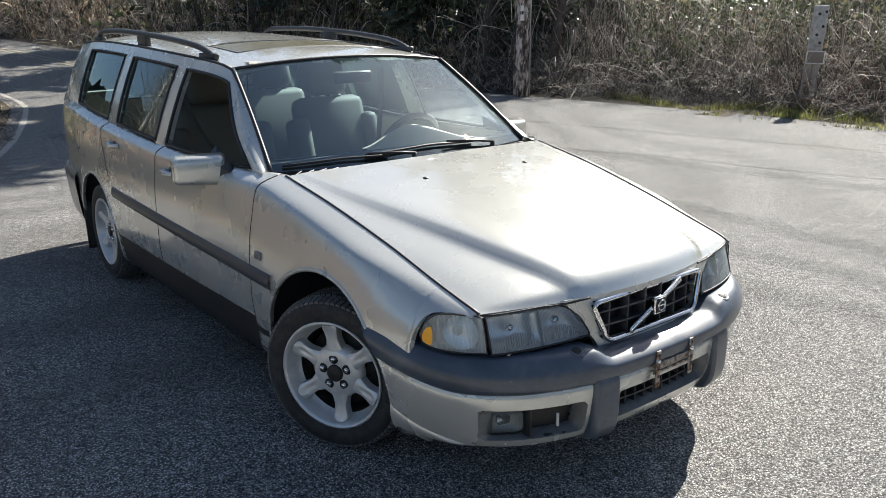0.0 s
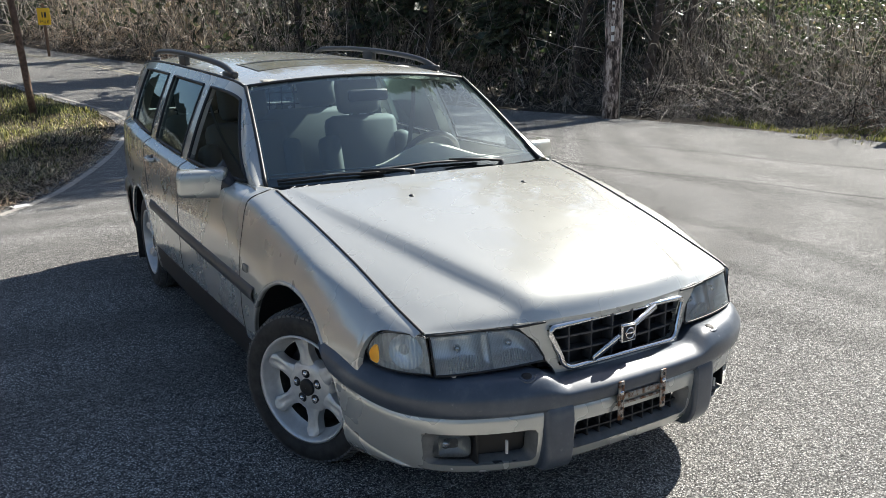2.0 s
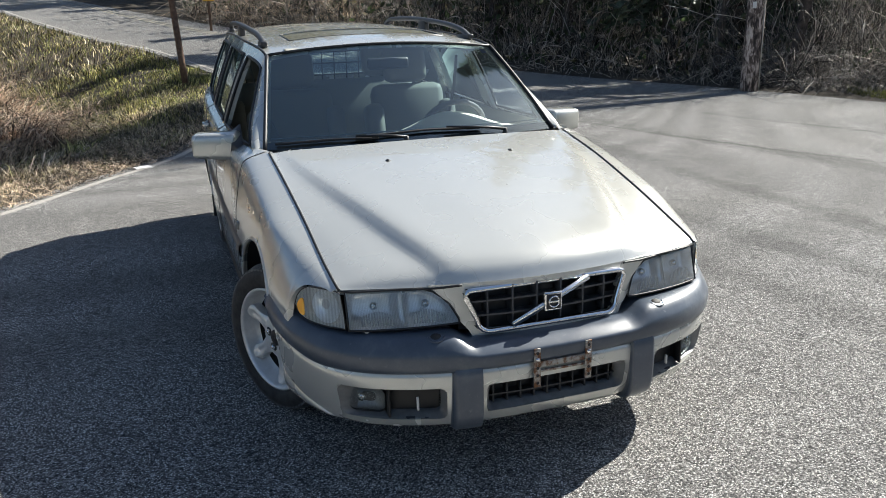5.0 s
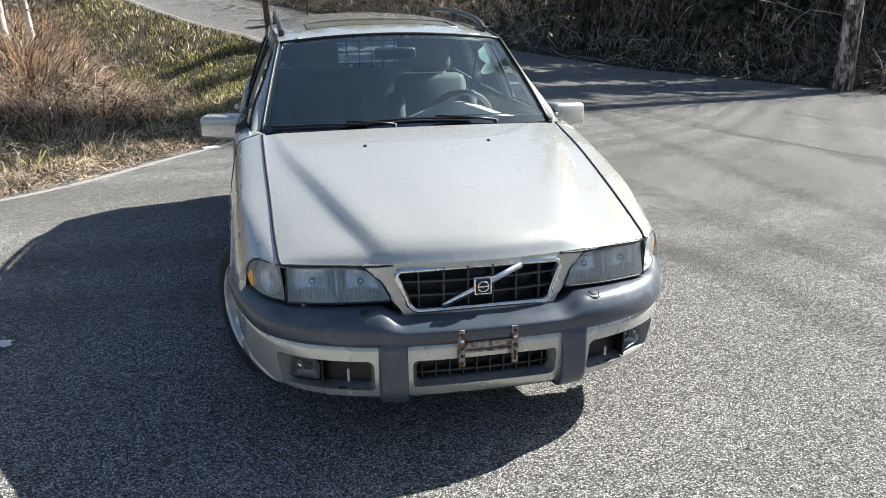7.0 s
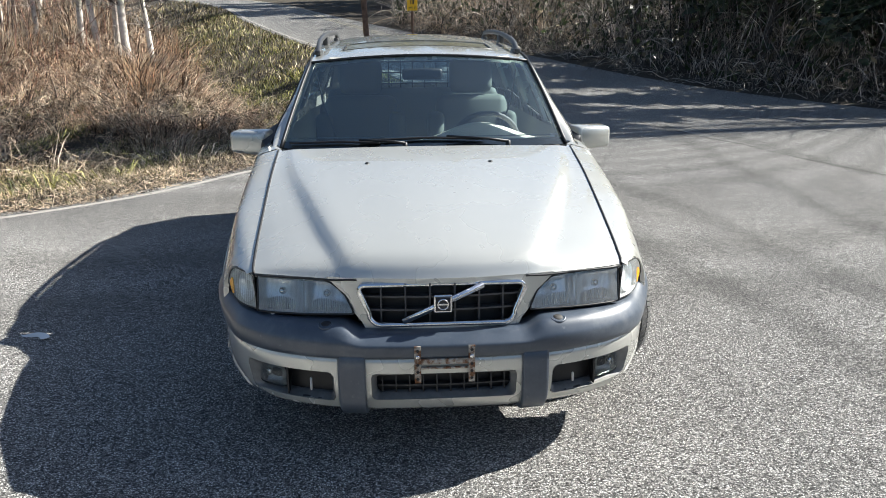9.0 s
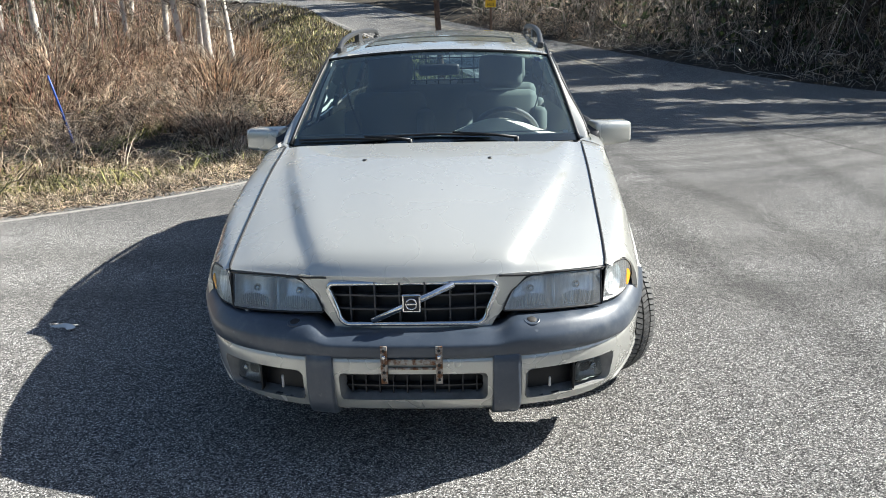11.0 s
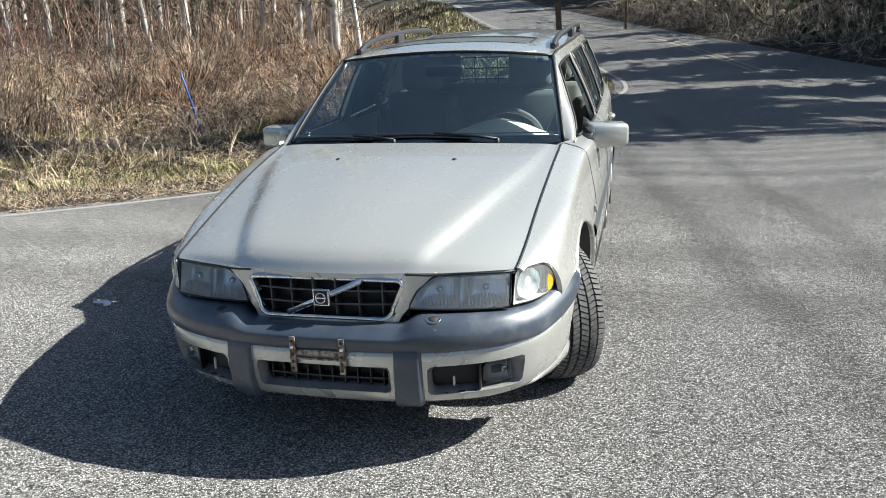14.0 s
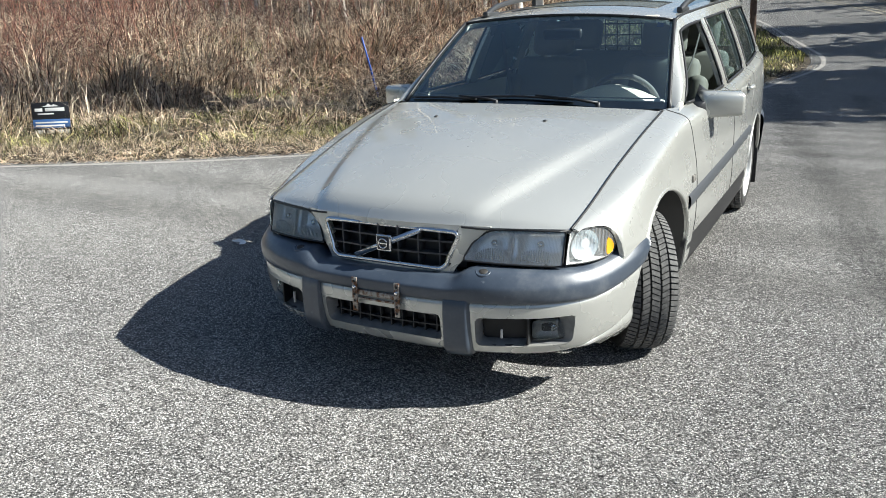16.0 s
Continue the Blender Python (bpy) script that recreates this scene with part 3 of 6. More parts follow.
def nose(u, v):
    z = 0.706 - 0.2 * v
    xo = along([(a, b) for a, b in NOSE[::-1]], z)
    x = u * xo
    return Vector((x, nose_y(x, z), z))


bm = grid(nose, steps(-1, 1, 40), steps(0, 1, 32), hole=lambda u, v: abs(nose(u, v).x) < along(GRX, nose(u, v).z) - 0.006 and 0.552 < nose(u, v).z < 0.688, thick=(0, 0.02, 0))
part("nose_panel", bm, PAINT, car)


# roof
def roof(u, v):
    y = 1.10 + 2.45 * v
    y += 0.035 * u * u * (1 - v) ** 8
    xe, ze = along(ROOFX, y), along(ROOFZ, y)
    crown = 0.052 * (1 - abs(u) ** 2.4)
    return Vector((xe * u, y, ze + crown - 0.012 * (1 - v) ** 10))


SUNROOF = (1.42, 1.80, 0.43)
bm = grid(roof, steps(-1, 1, 40), steps(0, 1, 60), hole=lambda u, v: abs(roof(u, v).x) < SUNROOF[2] and SUNROOF[0] < roof(u, v).y < SUNROOF[1], thick=(0, 0, -0.018))
part("roof", bm, PAINT, car)


# windscreen
def screen(u, v, out=0.0):
    bot = Vector((0.70 * u, 0.42 + 0.165 * u * u, 0.985 - 0.012 * u * u))
    top = Vector((0.59 * u, 1.075 + 0.045 * u * u, 1.398 - 0.036 * u * u))
    p = bot.lerp(top, v)
    return p + Vector((0, -0.52, 0.85)) * (0.05 * v * (1 - v) + out)


bm = grid(screen, steps(-1, 1, 30), steps(0, 1, 14))
part("windscreen", bm, GLASS, car, "clear windscreen glass with a dusty surface and a painted blue sky haze")


# glasshouse side
def house(y, w):
    p, q = side(y, 1.0), Vector((along(ROOFX, y), y, along(ROOFZ, y)))
    m = p.lerp(q, w)
    m.x += 0.045 * w * (1 - w)
    return m


LINES = [(0.59, 1.115), (0.645, 1.16), (1.51, 1.54), (1.65, 1.655), (2.27, 2.28), (2.43, 2.42), (3.10, 3.13), (3.72, 3.50)]


bm = grid(lambda u, w: (screen(1.0, w, 0.002) + Vector((0.01, 0, -0.004))).lerp(house(LINES[0][0] + (LINES[0][1] - LINES[0][0]) * w, w), u) + Vector((0.008, -0.006, 0)) * math.sin(math.pi * u), steps(0, 1, 6), steps(0, 1, 14), thick=(-0.012, 0.008, 0))
mirrored(part("windscreen_pillar", bm, PAINT, car))


def strip(a, b, n, w0, w1, nw, inset=0.0):
    def fn(u, w):
        ya, yb = a[0] + (a[1] - a[0]) * w, b[0] + (b[1] - b[0]) * w
        y = ya + (yb - ya) * u
        return house(y, w) - Vector((inset, 0, 0))
    return grid(fn, steps(0, 1, n), steps(w0, w1, nw))


for i, (a, b) in enumerate(zip(LINES, LINES[1:])):
    if i % 2 == 0:
        bm = grid(lambda u, w: house(*((a[0] + (a[1] - a[0]) * w) * (1 - u) + (b[0] + (b[1] - b[0]) * w) * u, w)), steps(0, 1, 8), steps(0, 1, 14), thick=(-0.03, 0, 0))
        mirrored(part("pillar", bm, PAINT, car))
    else:
        if i > 1:
            bm = strip(a, b, 10, 0.05, 0.87, 8, 0.012)
            mirrored(part("side_window", bm, GLASS, car))
        bm = grid(lambda u, w: house(*((a[0] + (a[1] - a[0]) * w) * (1 - u) + (b[0] + (b[1] - b[0]) * w) * u, w)), steps(0, 1, 10), steps(0.87, 1, 3), thick=(-0.03, 0, 0))
        mirrored(part("window_frame", bm, PAINT, car))
        bm = bmesh.new()
        ring = [(0, w) for w in steps(0.03, 0.87, 8)] + [(u, 0.87) for u in steps(0.1, 0.9, 8)] + [(1, w) for w in steps(0.87, 0.03, 8)] + [(u, 0.03) for u in steps(0.9, 0.1, 8)]
        pts = [house((a[0] + (a[1] - a[0]) * w) * (1 - u) + (b[0] + (b[1] - b[0]) * w) * u, w) for u, w in ring]
        tube(bm, pts, 0.008, 6, True)
        mirrored(part("window_seal", bm, BLACK, car))


# tail
def tail(u, v):
    top = Vector((along(ROOFX, 3.55) * u * 0.98, 3.55 + 0.02 * (1 - u * u), along(ROOFZ, 3.55) + 0.04 * (1 - u * u)))
    mid = Vector((0.73 * u, 3.72 - 0.05 * u * u, 1.08))
    low = Vector((0.73 * u, 3.76 - 0.06 * u * u, 0.46))
    return top.lerp(mid, v * 2) if v < 0.5 else mid.lerp(low, v * 2 - 1)


bm = grid(tail, steps(-1, 1, 20), steps(0, 1, 20), hole=lambda u, v: abs(u) < 0.8 and 0.1 < v < 0.45, thick=(0, -0.02, 0))
part("tailgate", bm, PAINT, car)
ob = part("rear_window", grid(lambda u, v: tail(u, v) - Vector((0, 0.008, 0)), steps(-0.82, 0.82, 10), steps(0.08, 0.47, 6)), GLASS, car)
ob.visible_shadow = False

# front bumper
PLAN = [(0, -0.878, 0), (0.2, -0.873, 0), (0.40, -0.842, 0), (0.58, -0.768, 0), (0.70, -0.665, 0), (0.775, -0.53, 0), (0.822, -0.40, 0), (0.842, -0.27, 0)]


def plan(u, off, z):
    """A point of the bumper: u from -1 to 1 round the nose, pushed out by off."""
    s = abs(u)
    p = spline(PLAN, s)
    d = spline(PLAN, min(s + 0.01, 1)) - spline(PLAN, max(s - 0.01, 0))
    n = Vector((d.y, -d.x, 0)).normalized()
    q = p + n * off
    k = min(max((s - 0.60) / 0.40, 0), 1)
    z += 0.06 * k * k * (3 - 2 * k) * min(max((z - 0.3) / 0.15, 0), 1)
    return Vector((q.x if u >= 0 else -q.x, q.y, z))


def profile(pts):
    return lambda u, v: plan(u, *spline([(a, b, 0) for a, b in pts], v).xy)


def dipped(u, v):
    """The band's top, which drops below the grille in the middle."""
    p = band_line(u, v)
    p.z -= 0.033 * (1 - ease((abs(p.x) - 0.272) / 0.075)) * min(max((p.z - 0.495) / 0.06, 0), 1)
    return p


band_line = profile([(-0.13, 0.566), (-0.06, 0.568), (-0.022, 0.558), (0.001, 0.531), (0.011, 0.506), (0.006, 0.462), (-0.012, 0.452)])
bm = arch_cut(grid(dipped, steps(-1, 1, 130), steps(0, 1, 18)), 0.0)
part("bumper_band", bm, PLASTIC, car, "grey-blue plastic bumper band, scuffed")
LOW = [(-0.012, 0.456), (-0.004, 0.445), (-0.006, 0.40), (-0.018, 0.325), (-0.036, 0.275), (-0.062, 0.247), (-0.11, 0.240)]
LOW_UP = [(z, off) for off, z in LOW[::-1]]
ROUND = [(0.0, 0.0)]
for i in range(1, 401):
    ROUND.append((ROUND[-1][0] + (spline(PLAN, i / 400) - spline(PLAN, (i - 1) / 400)).length, i / 400))


def u_at(x):
    lo, hi = 0.0, 1.0
    for _ in range(24):
        m = (lo + hi) / 2
        lo, hi = (m, hi) if spline(PLAN, m).x < x else (lo, m)
    return lo


def s_at(x):
    """Way round the nose from the middle to a given x."""
    u = u_at(x)
    return min(ROUND, key=lambda r: abs(r[1] - u))[0]


def skin(s, z, out=0.0):
    """The lower bumper's surface at the way s round the nose and the height z."""
    a = min(abs(s), ROUND[-1][0])
    i = min(int(np.searchsorted([r[0] for r in ROUND], a)), 400)
    lo, hi = ROUND[max(i - 1, 0)], ROUND[i]
    u = lo[1] + (hi[1] - lo[1]) * ((a - lo[0]) / (hi[0] - lo[0]) if hi[0] > lo[0] else 0)
    return plan(u if s >= 0 else -u, along(LOW_UP, z) + out, z)


def soft_box(s0, s1, z0, z1, r, n=7):
    """A rectangle with round corners as a closed line of (s, z)."""
    out = []
    for cs, cz, a0 in ((s1 - r, z1 - r, 0), (s0 + r, z1 - r, 90), (s0 + r, z0 + r, 180), (s1 - r, z0 + r, 270)):
        out += [(cs + r * math.cos(radians(a0 + 90 * k / n)), cz + r * math.sin(radians(a0 + 90 * k / n))) for k in range(n + 1)]
    return out


def holed(s0, s1, hole, r, ns, nz):
    """A sheet of the lower bumper from s0 to s1 with a round-cornered opening."""
    a0, a1, b0, b1 = hole
    ss = sorted({*steps(s0, s1, ns), a0, a1})
    zs = sorted({*steps(0.240, 0.456, nz), b0, b1})
    cs, cz, hs, hz = (a0 + a1) / 2, (b0 + b1) / 2, (a1 - a0) / 2 - r, (b1 - b0) / 2 - r

    def inside(s, z):
        ds, dz = max(abs(s - cs) - hs, 0), max(abs(z - cz) - hz, 0)
        return math.hypot(ds, dz) < r - 1e-6 if ds or dz else True

    def pushed(s, z):
        if not inside(s, z):
            return s, z
        ds, dz = s - cs, z - cz
        ks, kz = min(max(ds, -hs), hs), min(max(dz, -hz), hz)
        es, ez = ds - ks, dz - kz
        if not (es or ez):
            es, ez = (1e-6, 0) if (a1 - a0) / 2 - abs(ds) < (b1 - b0) / 2 - abs(dz) else (0, 1e-6)
            es, ez = math.copysign(es, ds), math.copysign(ez, dz)
        l = math.hypot(es, ez)
        return cs + ks + es / l * r, cz + kz + ez / l * r

    bm = bmesh.new()
    vv = {}
    for i, s_ in enumerate(ss):
        for j, z_ in enumerate(zs):
            vv[i, j] = (bm.verts.new(skin(*pushed(s_, z_))), inside(s_, z_))
    for i in range(len(ss) - 1):
        for j in range(len(zs) - 1):
            q = [vv[i, j], vv[i + 1, j], vv[i + 1, j + 1], vv[i, j + 1]]
            if not all(k[1] for k in q) and not inside((ss[i] + ss[i + 1]) / 2, (zs[j] + zs[j + 1]) / 2):
                bm.faces.new([k[0] for k in q])
    for v in [v for v in bm.verts if not v.link_faces]:
        bm.verts.remove(v)
    return bm


def surround(outer, inner, r0, r1, deep):
    """The sloping, round-cornered frame that leads from the skin into an opening."""
    a, b = soft_box(*outer, r0), soft_box(*inner, r1)
    rows = [[skin(*p, 0.0015) for p in a], [skin(*(a[k][0] + (b[k][0] - a[k][0]) * 0.12, a[k][1] + (b[k][1] - a[k][1]) * 0.12), -0.004) for k in range(len(a))], [skin(*p, -deep) for p in b], [skin(*p, -deep - 0.03) for p in b]]
    bm = bmesh.new()
    rings = [[bm.verts.new(p) for p in row] for row in rows]
    for p, q in zip(rings, rings[1:]):
        for k in range(len(p)):
            bm.faces.new((p[k], p[(k + 1) % len(p)], q[(k + 1) % len(p)], q[k]))
    return bm


def edged(bm, depth=0.02):
    """Folds the outer edges of a sheet in."""
    edges = [e for e in bm.edges if e.is_boundary]
    for e in edges:
        e.smooth = False
    ret = bmesh.ops.extrude_edge_only(bm, edges=edges)
    for v in (g for g in ret["geom"] if isinstance(g, bmesh.types.BMVert)):
        v.co.y += depth if abs(v.co.x) < 0.68 else 0.0
        v.co.x -= depth * 0.6 if v.co.x > 0.68 else 0
    return bm


mid_hole = (-0.248, 0.248, 0.298, 0.400)
centre_piece = part("bumper_centre", edged(holed(-s_at(0.268), s_at(0.268), mid_hole, 0.022, 44, 22)), PAINT, car, "silver-gold lower bumper section with a grille opening")
part("opening_surround", surround(mid_hole, (-0.236, 0.236, 0.312, 0.386), 0.022, 0.016, 0.022), SURROUND, centre_piece)
side_hole = (s_at(0.374), s_at(0.690), 0.288, 0.402)
bm = holed(s_at(0.348), ROUND[-1][0], side_hole, 0.026, 70, 22)
corner_piece = part("bumper_corner", edged(arch_cut(bm, 0.0)), PAINT, car, "silver-gold lower bumper corner with a fog lamp pocket")
mirrored(corner_piece)
mirrored(part("pocket_surround", surround(side_hole, (s_at(0.392), s_at(0.66), 0.300, 0.391), 0.026, 0.018, 0.03), SURROUND, car, "grey moulded surround of the fog lamp pocket"))
# spat below each corner, ahead of the wheel
s_end = ROUND[-1][0]
bm = arch_cut(grid(lambda u, v: skin(s_end - 0.40 + 0.40 * u, 0.2415 + (0.018 + 0.125 * u ** 1.3) * v, 0.009 * math.sin(math.pi * min(v * 1.0, 1.0)) ** 0.4 * min(u * 8, 1.0) + 0.001), steps(0, 1, 40), steps(0, 1, 6)), 0.0)
mirrored(part("corner_spat", bm, PAINT, car, "raised lip along the corner's lower edge"))
bar = profile([(0.0, 0.475), (0.013, 0.445), (0.013, 0.34), (0.002, 0.28), (-0.03, 0.244), (-0.09, 0.236)])
us_ = [u_at(0.262), u_at(0.266), *steps(u_at(0.27), u_at(0.342), 5), u_at(0.350), u_at(0.356)]


def overrider(u, v):
    p = bar(u, v)
    if u in (us_[0], us_[-1]):
        p.y += 0.018
    return p


bm = grid(overrider, us_, steps(0, 1, 14), thick=(0, 0.03, 0))
mirrored(part("overrider", bm, PLASTIC, car))


# wheels
def tread(w, R):
    """Raised tread blocks round a tyre."""
    bm = bmesh.new()
    n = 78
    for k in range(n):
        for x0, x1, sk, cover in ((-0.094, -0.060, 0.35, 0.72), (-0.052, -0.024, -0.9, 0.80), (-0.016, 0.016, 0.9, 0.80), (0.024, 0.052, -0.9, 0.80), (0.060, 0.094, 0.35, 0.72)):
            a0 = 2 * math.pi * (k + (0.5 if abs(sk) > 0.4 else 0)) / n
            a1 = a0 + 2 * math.pi / n * cover
            vs = []
            for r_ in (R - 0.012, R + 0.003):
                for x, a in ((x0, a0), (x1, a0 + sk * 0.05), (x1, a1 + sk * 0.05), (x0, a1)):
                    rr = r_ - (0.014 if abs(x) > 0.09 else 0.003 if abs(x) > 0.055 else 0)
                    vs.append(bm.verts.new((x, rr * math.cos(a), rr * math.sin(a))))
            for f in ((4, 5, 6, 7), (0, 1, 5, 4), (1, 2, 6, 5), (2, 3, 7, 6), (3, 0, 4, 7)):
                bm.faces.new([vs[i] for i in f])
    part("tread", bm, TREAD, w, "dusty ribbed tread", False)


# Near-black: shade behind the spokes put into the colour; also the tow hole.
RECESS = material("recess_black", (0.02, 0.019, 0.018), 0.7)
colour(RECESS, ramp(RECESS, noise_tex(RECESS, 40, 4), (0.35, (0.012, 0.011, 0.011)), (0.7, (0.04, 0.036, 0.032))))


def wheel(label, m):
    w = thing("wheel", label, "")
    w.parent = car
    w.matrix_local = m
    bm = bmesh.new()
    R, r = 0.295, 0.209
    lathe(bm, [(-0.092, r - 0.01), (-0.099, r + 0.02), (-0.101, R - 0.03), (-0.092, R - 0.014), (-0.066, R - 0.009), (0.066, R - 0.009), (0.092, R - 0.014), (0.100, R - 0.035), (0.102, r + 0.035), (0.096, r + 0.006), (0.085, r - 0.006)], 64)
    part("tyre", bm, RUBBER, w, "worn black tyre")
    tread(w, R)
    bm = bmesh.new()
    lathe(bm, [(0.085, r - 0.004), (0.097, r), (0.099, r - 0.008), (0.085, r - 0.014), (0.05, r - 0.022), (0.034, r - 0.032), (0.030, r - 0.036)], 64)
    part("rim", bm, ALLOY, w)
    bm = bmesh.new()
    lathe(bm, [(0.030, r - 0.036), (0.0, r - 0.034), (-0.09, r - 0.03)], 48)
    part("inner_barrel", bm, RECESS, w, "inside of the rim, its shade put into a near-black colour")
    for k in range(6):
        a = 2 * math.pi * (k + 0.58) / 6
        def spoke(u, v, a=a):
            rr = 0.076 + 0.112 * v
            half = along([(0.0, 0.044), (0.2, 0.032), (0.45, 0.024), (0.7, 0.026), (0.88, 0.031), (0.96, 0.030), (1.0, 0.022)], v)
            t = u * half
            x = 0.064 + 0.018 * v - 0.012 * abs(u) ** 3 - 0.013 * (1 - abs(u)) * ease(v * 1.6) * (1 - ease((v - 0.75) / 0.25))
            return Vector((x, rr * math.cos(a) - t * math.sin(a), rr * math.sin(a) + t * math.cos(a)))
        bm = grid(spoke, steps(-1, 1, 8), steps(0, 1, 10), thick=(-0.035, 0, 0))
        part("spoke", bm, ALLOY, w)
    bm = bmesh.new()
    lathe(bm, [(0.02, 0.104), (0.050, 0.102), (0.060, 0.092), (0.068, 0.078), (0.066, 0.05), (0.066, 0.001)], 36)
    part("hub", bm, ALLOY, w)
    for k in range(5):
        a = 2 * math.pi * k / 5 + 0.4
        bm = bmesh.new()
        lathe(bm, [(0.06, 0.019), (0.0672, 0.019), (0.0675, 0.001)], 14, 0, (0, 0.054 * math.cos(a), 0.054 * math.sin(a)))
        part("lug_recess", bm, BLACK, w)
    bm = bmesh.new()
    lathe(bm, [(0.06, 0.034), (0.074, 0.032), (0.077, 0.026), (0.077, 0.001)], 20)
    part("hub_cap", bm, BLACK, w, "black centre cap")
    for k in range(5):
        a = 2 * math.pi * k / 5 + 0.4
        bm = bmesh.new()
        lathe(bm, [(0.05, 0.0105), (0.073, 0.010), (0.077, 0.006), (0.077, 0.0005)], 6, 0, (0, 0.054 * math.cos(a), 0.054 * math.sin(a)))
        part("lug_nut", bm, CHROME, w)
    bm = bmesh.new()
    lathe(bm, [(-0.02, 0.15), (-0.005, 0.15), (-0.005, 0.001)], 30)
    part("brake_disc", bm, RECESS, w)
    return w


wheel("front wheel turned towards the car's left, six-spoke alloy", pose(0.716, 0.04, HUB, 0, 0, 30))
wheel("front wheel turned towards the car's left, six-spoke alloy", pose(-0.728, 0.04, HUB, 0, 0, 180 + 27))
wheel("six-spoke alloy rear wheel", pose(0.735, BASE, HUB + 0.026))
wheel("six-spoke alloy rear wheel", pose(-0.735, BASE, HUB + 0.026, 0, 0, 180))

# closed underside
bm = bmesh.new()
box(bm, (-0.54, -0.60, 0.255), (0.54, 3.6, 0.36), 0.02)
box(bm, (-0.78, 0.42, 0.22), (0.78, 2.24, 0.34), 0.02)
part("underbody", bm, BLACK, car)

for s_ in (1, -1):
    bm = tube(bmesh.new(), [hood(s_, v) + Vector((0.002 * s_, 0, 0.0012)) for v in steps(0, 1, 40)], 0.0048, 6)
    part("bonnet_gap", bm, BLACK, car)
    bm = tube(bmesh.new(), [hood(s_ * u, 1.0) + Vector((0, 0.0, -0.006)) for u in steps(0.42, 1.0, 16)], 0.004, 6)
    part("bonnet_gap", bm, BLACK, car)
    for y_ in (0.5, 1.53):
        bm = tube(bmesh.new(), [side(y_, v) + Vector((-0.001, 0, 0)) for v in steps(0.235, 1, 40)], 0.0032, 6)
        bm.transform(Matrix.Diagonal((s_, 1, 1, 1)))
        part("door_gap", bm, BLACK, car)
    bm = tube(bmesh.new(), [side(rear_edge(v), v) + Vector((-0.001, 0, 0)) for v in steps(0.55, 1, 30)], 0.0032, 6)
    bm.transform(Matrix.Diagonal((s_, 1, 1, 1)))
    part("door_gap", bm, BLACK, car)

# ---- front lamps ----
REFLECT = material("lamp_reflector", (0.72, 0.72, 0.7), 0.22, 0.9)
WHITEBOWL = material("lamp_bowl", (0.56, 0.55, 0.53), 0.35)
LAMPBOWL = material("silvered_bowl", (0.84, 0.85, 0.86), 0.28, 0.8)
AMBER = material("amber_lens", (0.95, 0.42, 0.02), 0.25)


def fluted(name, scale, lo, hi, ior=1.5):
    """Moulded lamp glass: vertical flutes that scatter some light."""
    m = glass_mat(name, (0.88, 0.90, 0.91), 0.03, ior, 1.0, 0.0)
    wave = node(m, "TexWave", Scale=scale, Distortion=0.4, Detail=1.0)
    wave.wave_type, wave.bands_direction = "BANDS", "X"
    wire(m, coords(m), wave.inputs["Vector"])
    out = m.node_tree.nodes["Material Output"]
    first = out.inputs["Surface"].links[0].from_socket
    df = node(m, "BsdfDiffuse", Color=(0.66, 0.68, 0.69, 1))
    mx = node(m, "MixShader")
    haze = ramp(m, noise_tex(m, 16, 4, 0.7), (0.3, (0.7,) * 3), (0.75, (1.3,) * 3))
    band = ramp(m, wave.outputs["Fac"], (0.2, (lo,) * 3), (0.9, (hi,) * 3))
    wire(m, mixed(m, 1.0, band, haze, "MULTIPLY"), mx.inputs[0])
    wire(m, first, mx.inputs[1])
    wire(m, df.outputs[0], mx.inputs[2])
    wire(m, mx.outputs[0], out.inputs["Surface"])
    bp = node(m, "Bump", Strength=0.5, Distance=0.004)
    wire(m, wave.outputs["Fac"], bp.inputs["Height"])
    for n in m.node_tree.nodes:
        if n.bl_idname == "ShaderNodeBsdfGlossy":
            wire(m, bp.outputs["Normal"], n.inputs["Normal"])
    return m


LENSRIB = material("ribbed_lens_glass", (0.62, 0.65, 0.66), 0.15)
LENS = fluted("lamp_lens", 70.0, 0.11, 0.22)
CLEAR = fluted("clear_lens", 36.0, 0.10, 0.26)

LAMP_TOP = [(0.304, 0.597), (0.318, 0.63), (0.345, 0.662), (0.38, 0.687), (0.42, 0.697), (0.52, 0.697), (0.64, 0.692)]
LAMP_Y = [(0.30, -0.778), (0.40, -0.763), (0.5, -0.739), (0.6, -0.703), (0.64, -0.680)]


def lamp(u, v, back=0.0):
    x = 0.304 + 0.333 * u
    z0, z1 = 0.584 - 0.008 * u, along(LAMP_TOP, x)
    z = z0 + (z1 - z0) * v
    return Vector((x, along(LAMP_Y, x) + 0.035 * (z - 0.58) / 0.12 + back, z))


IND = [(0.644, -0.668, 0), (0.695, -0.618, 0), (0.735, -0.558, 0), (0.760, -0.496, 0)]
IND_TOP = [(0.0, 0.694), (0.3, 0.6965), (0.6, 0.695), (0.75, 0.690), (0.85, 0.676), (0.93, 0.655), (1.0, 0.622)]
IND_BOT = [(0.0, 0.577), (0.5, 0.578), (0.85, 0.583), (1.0, 0.594)]


def indicator(u, v, back=0.0):
    p = spline(IND, u)
    z0, z1 = along(IND_BOT, u), along(IND_TOP, u)
    z = z0 + (z1 - z0) * v
    lean = 0.03 * (z - 0.58) / 0.12
    edge = side(p.y, v_at(p.y, z1)).x
    x = p.x + (edge + 0.002 - p.x) * (0.25 * u + (1 - 0.25 * u) * v ** 2) * (1 - 0.55 * u ** 3)
    return Vector((x - back * u * 0.8, p.y + lean * (1 - u) * 0.4 + back, z))


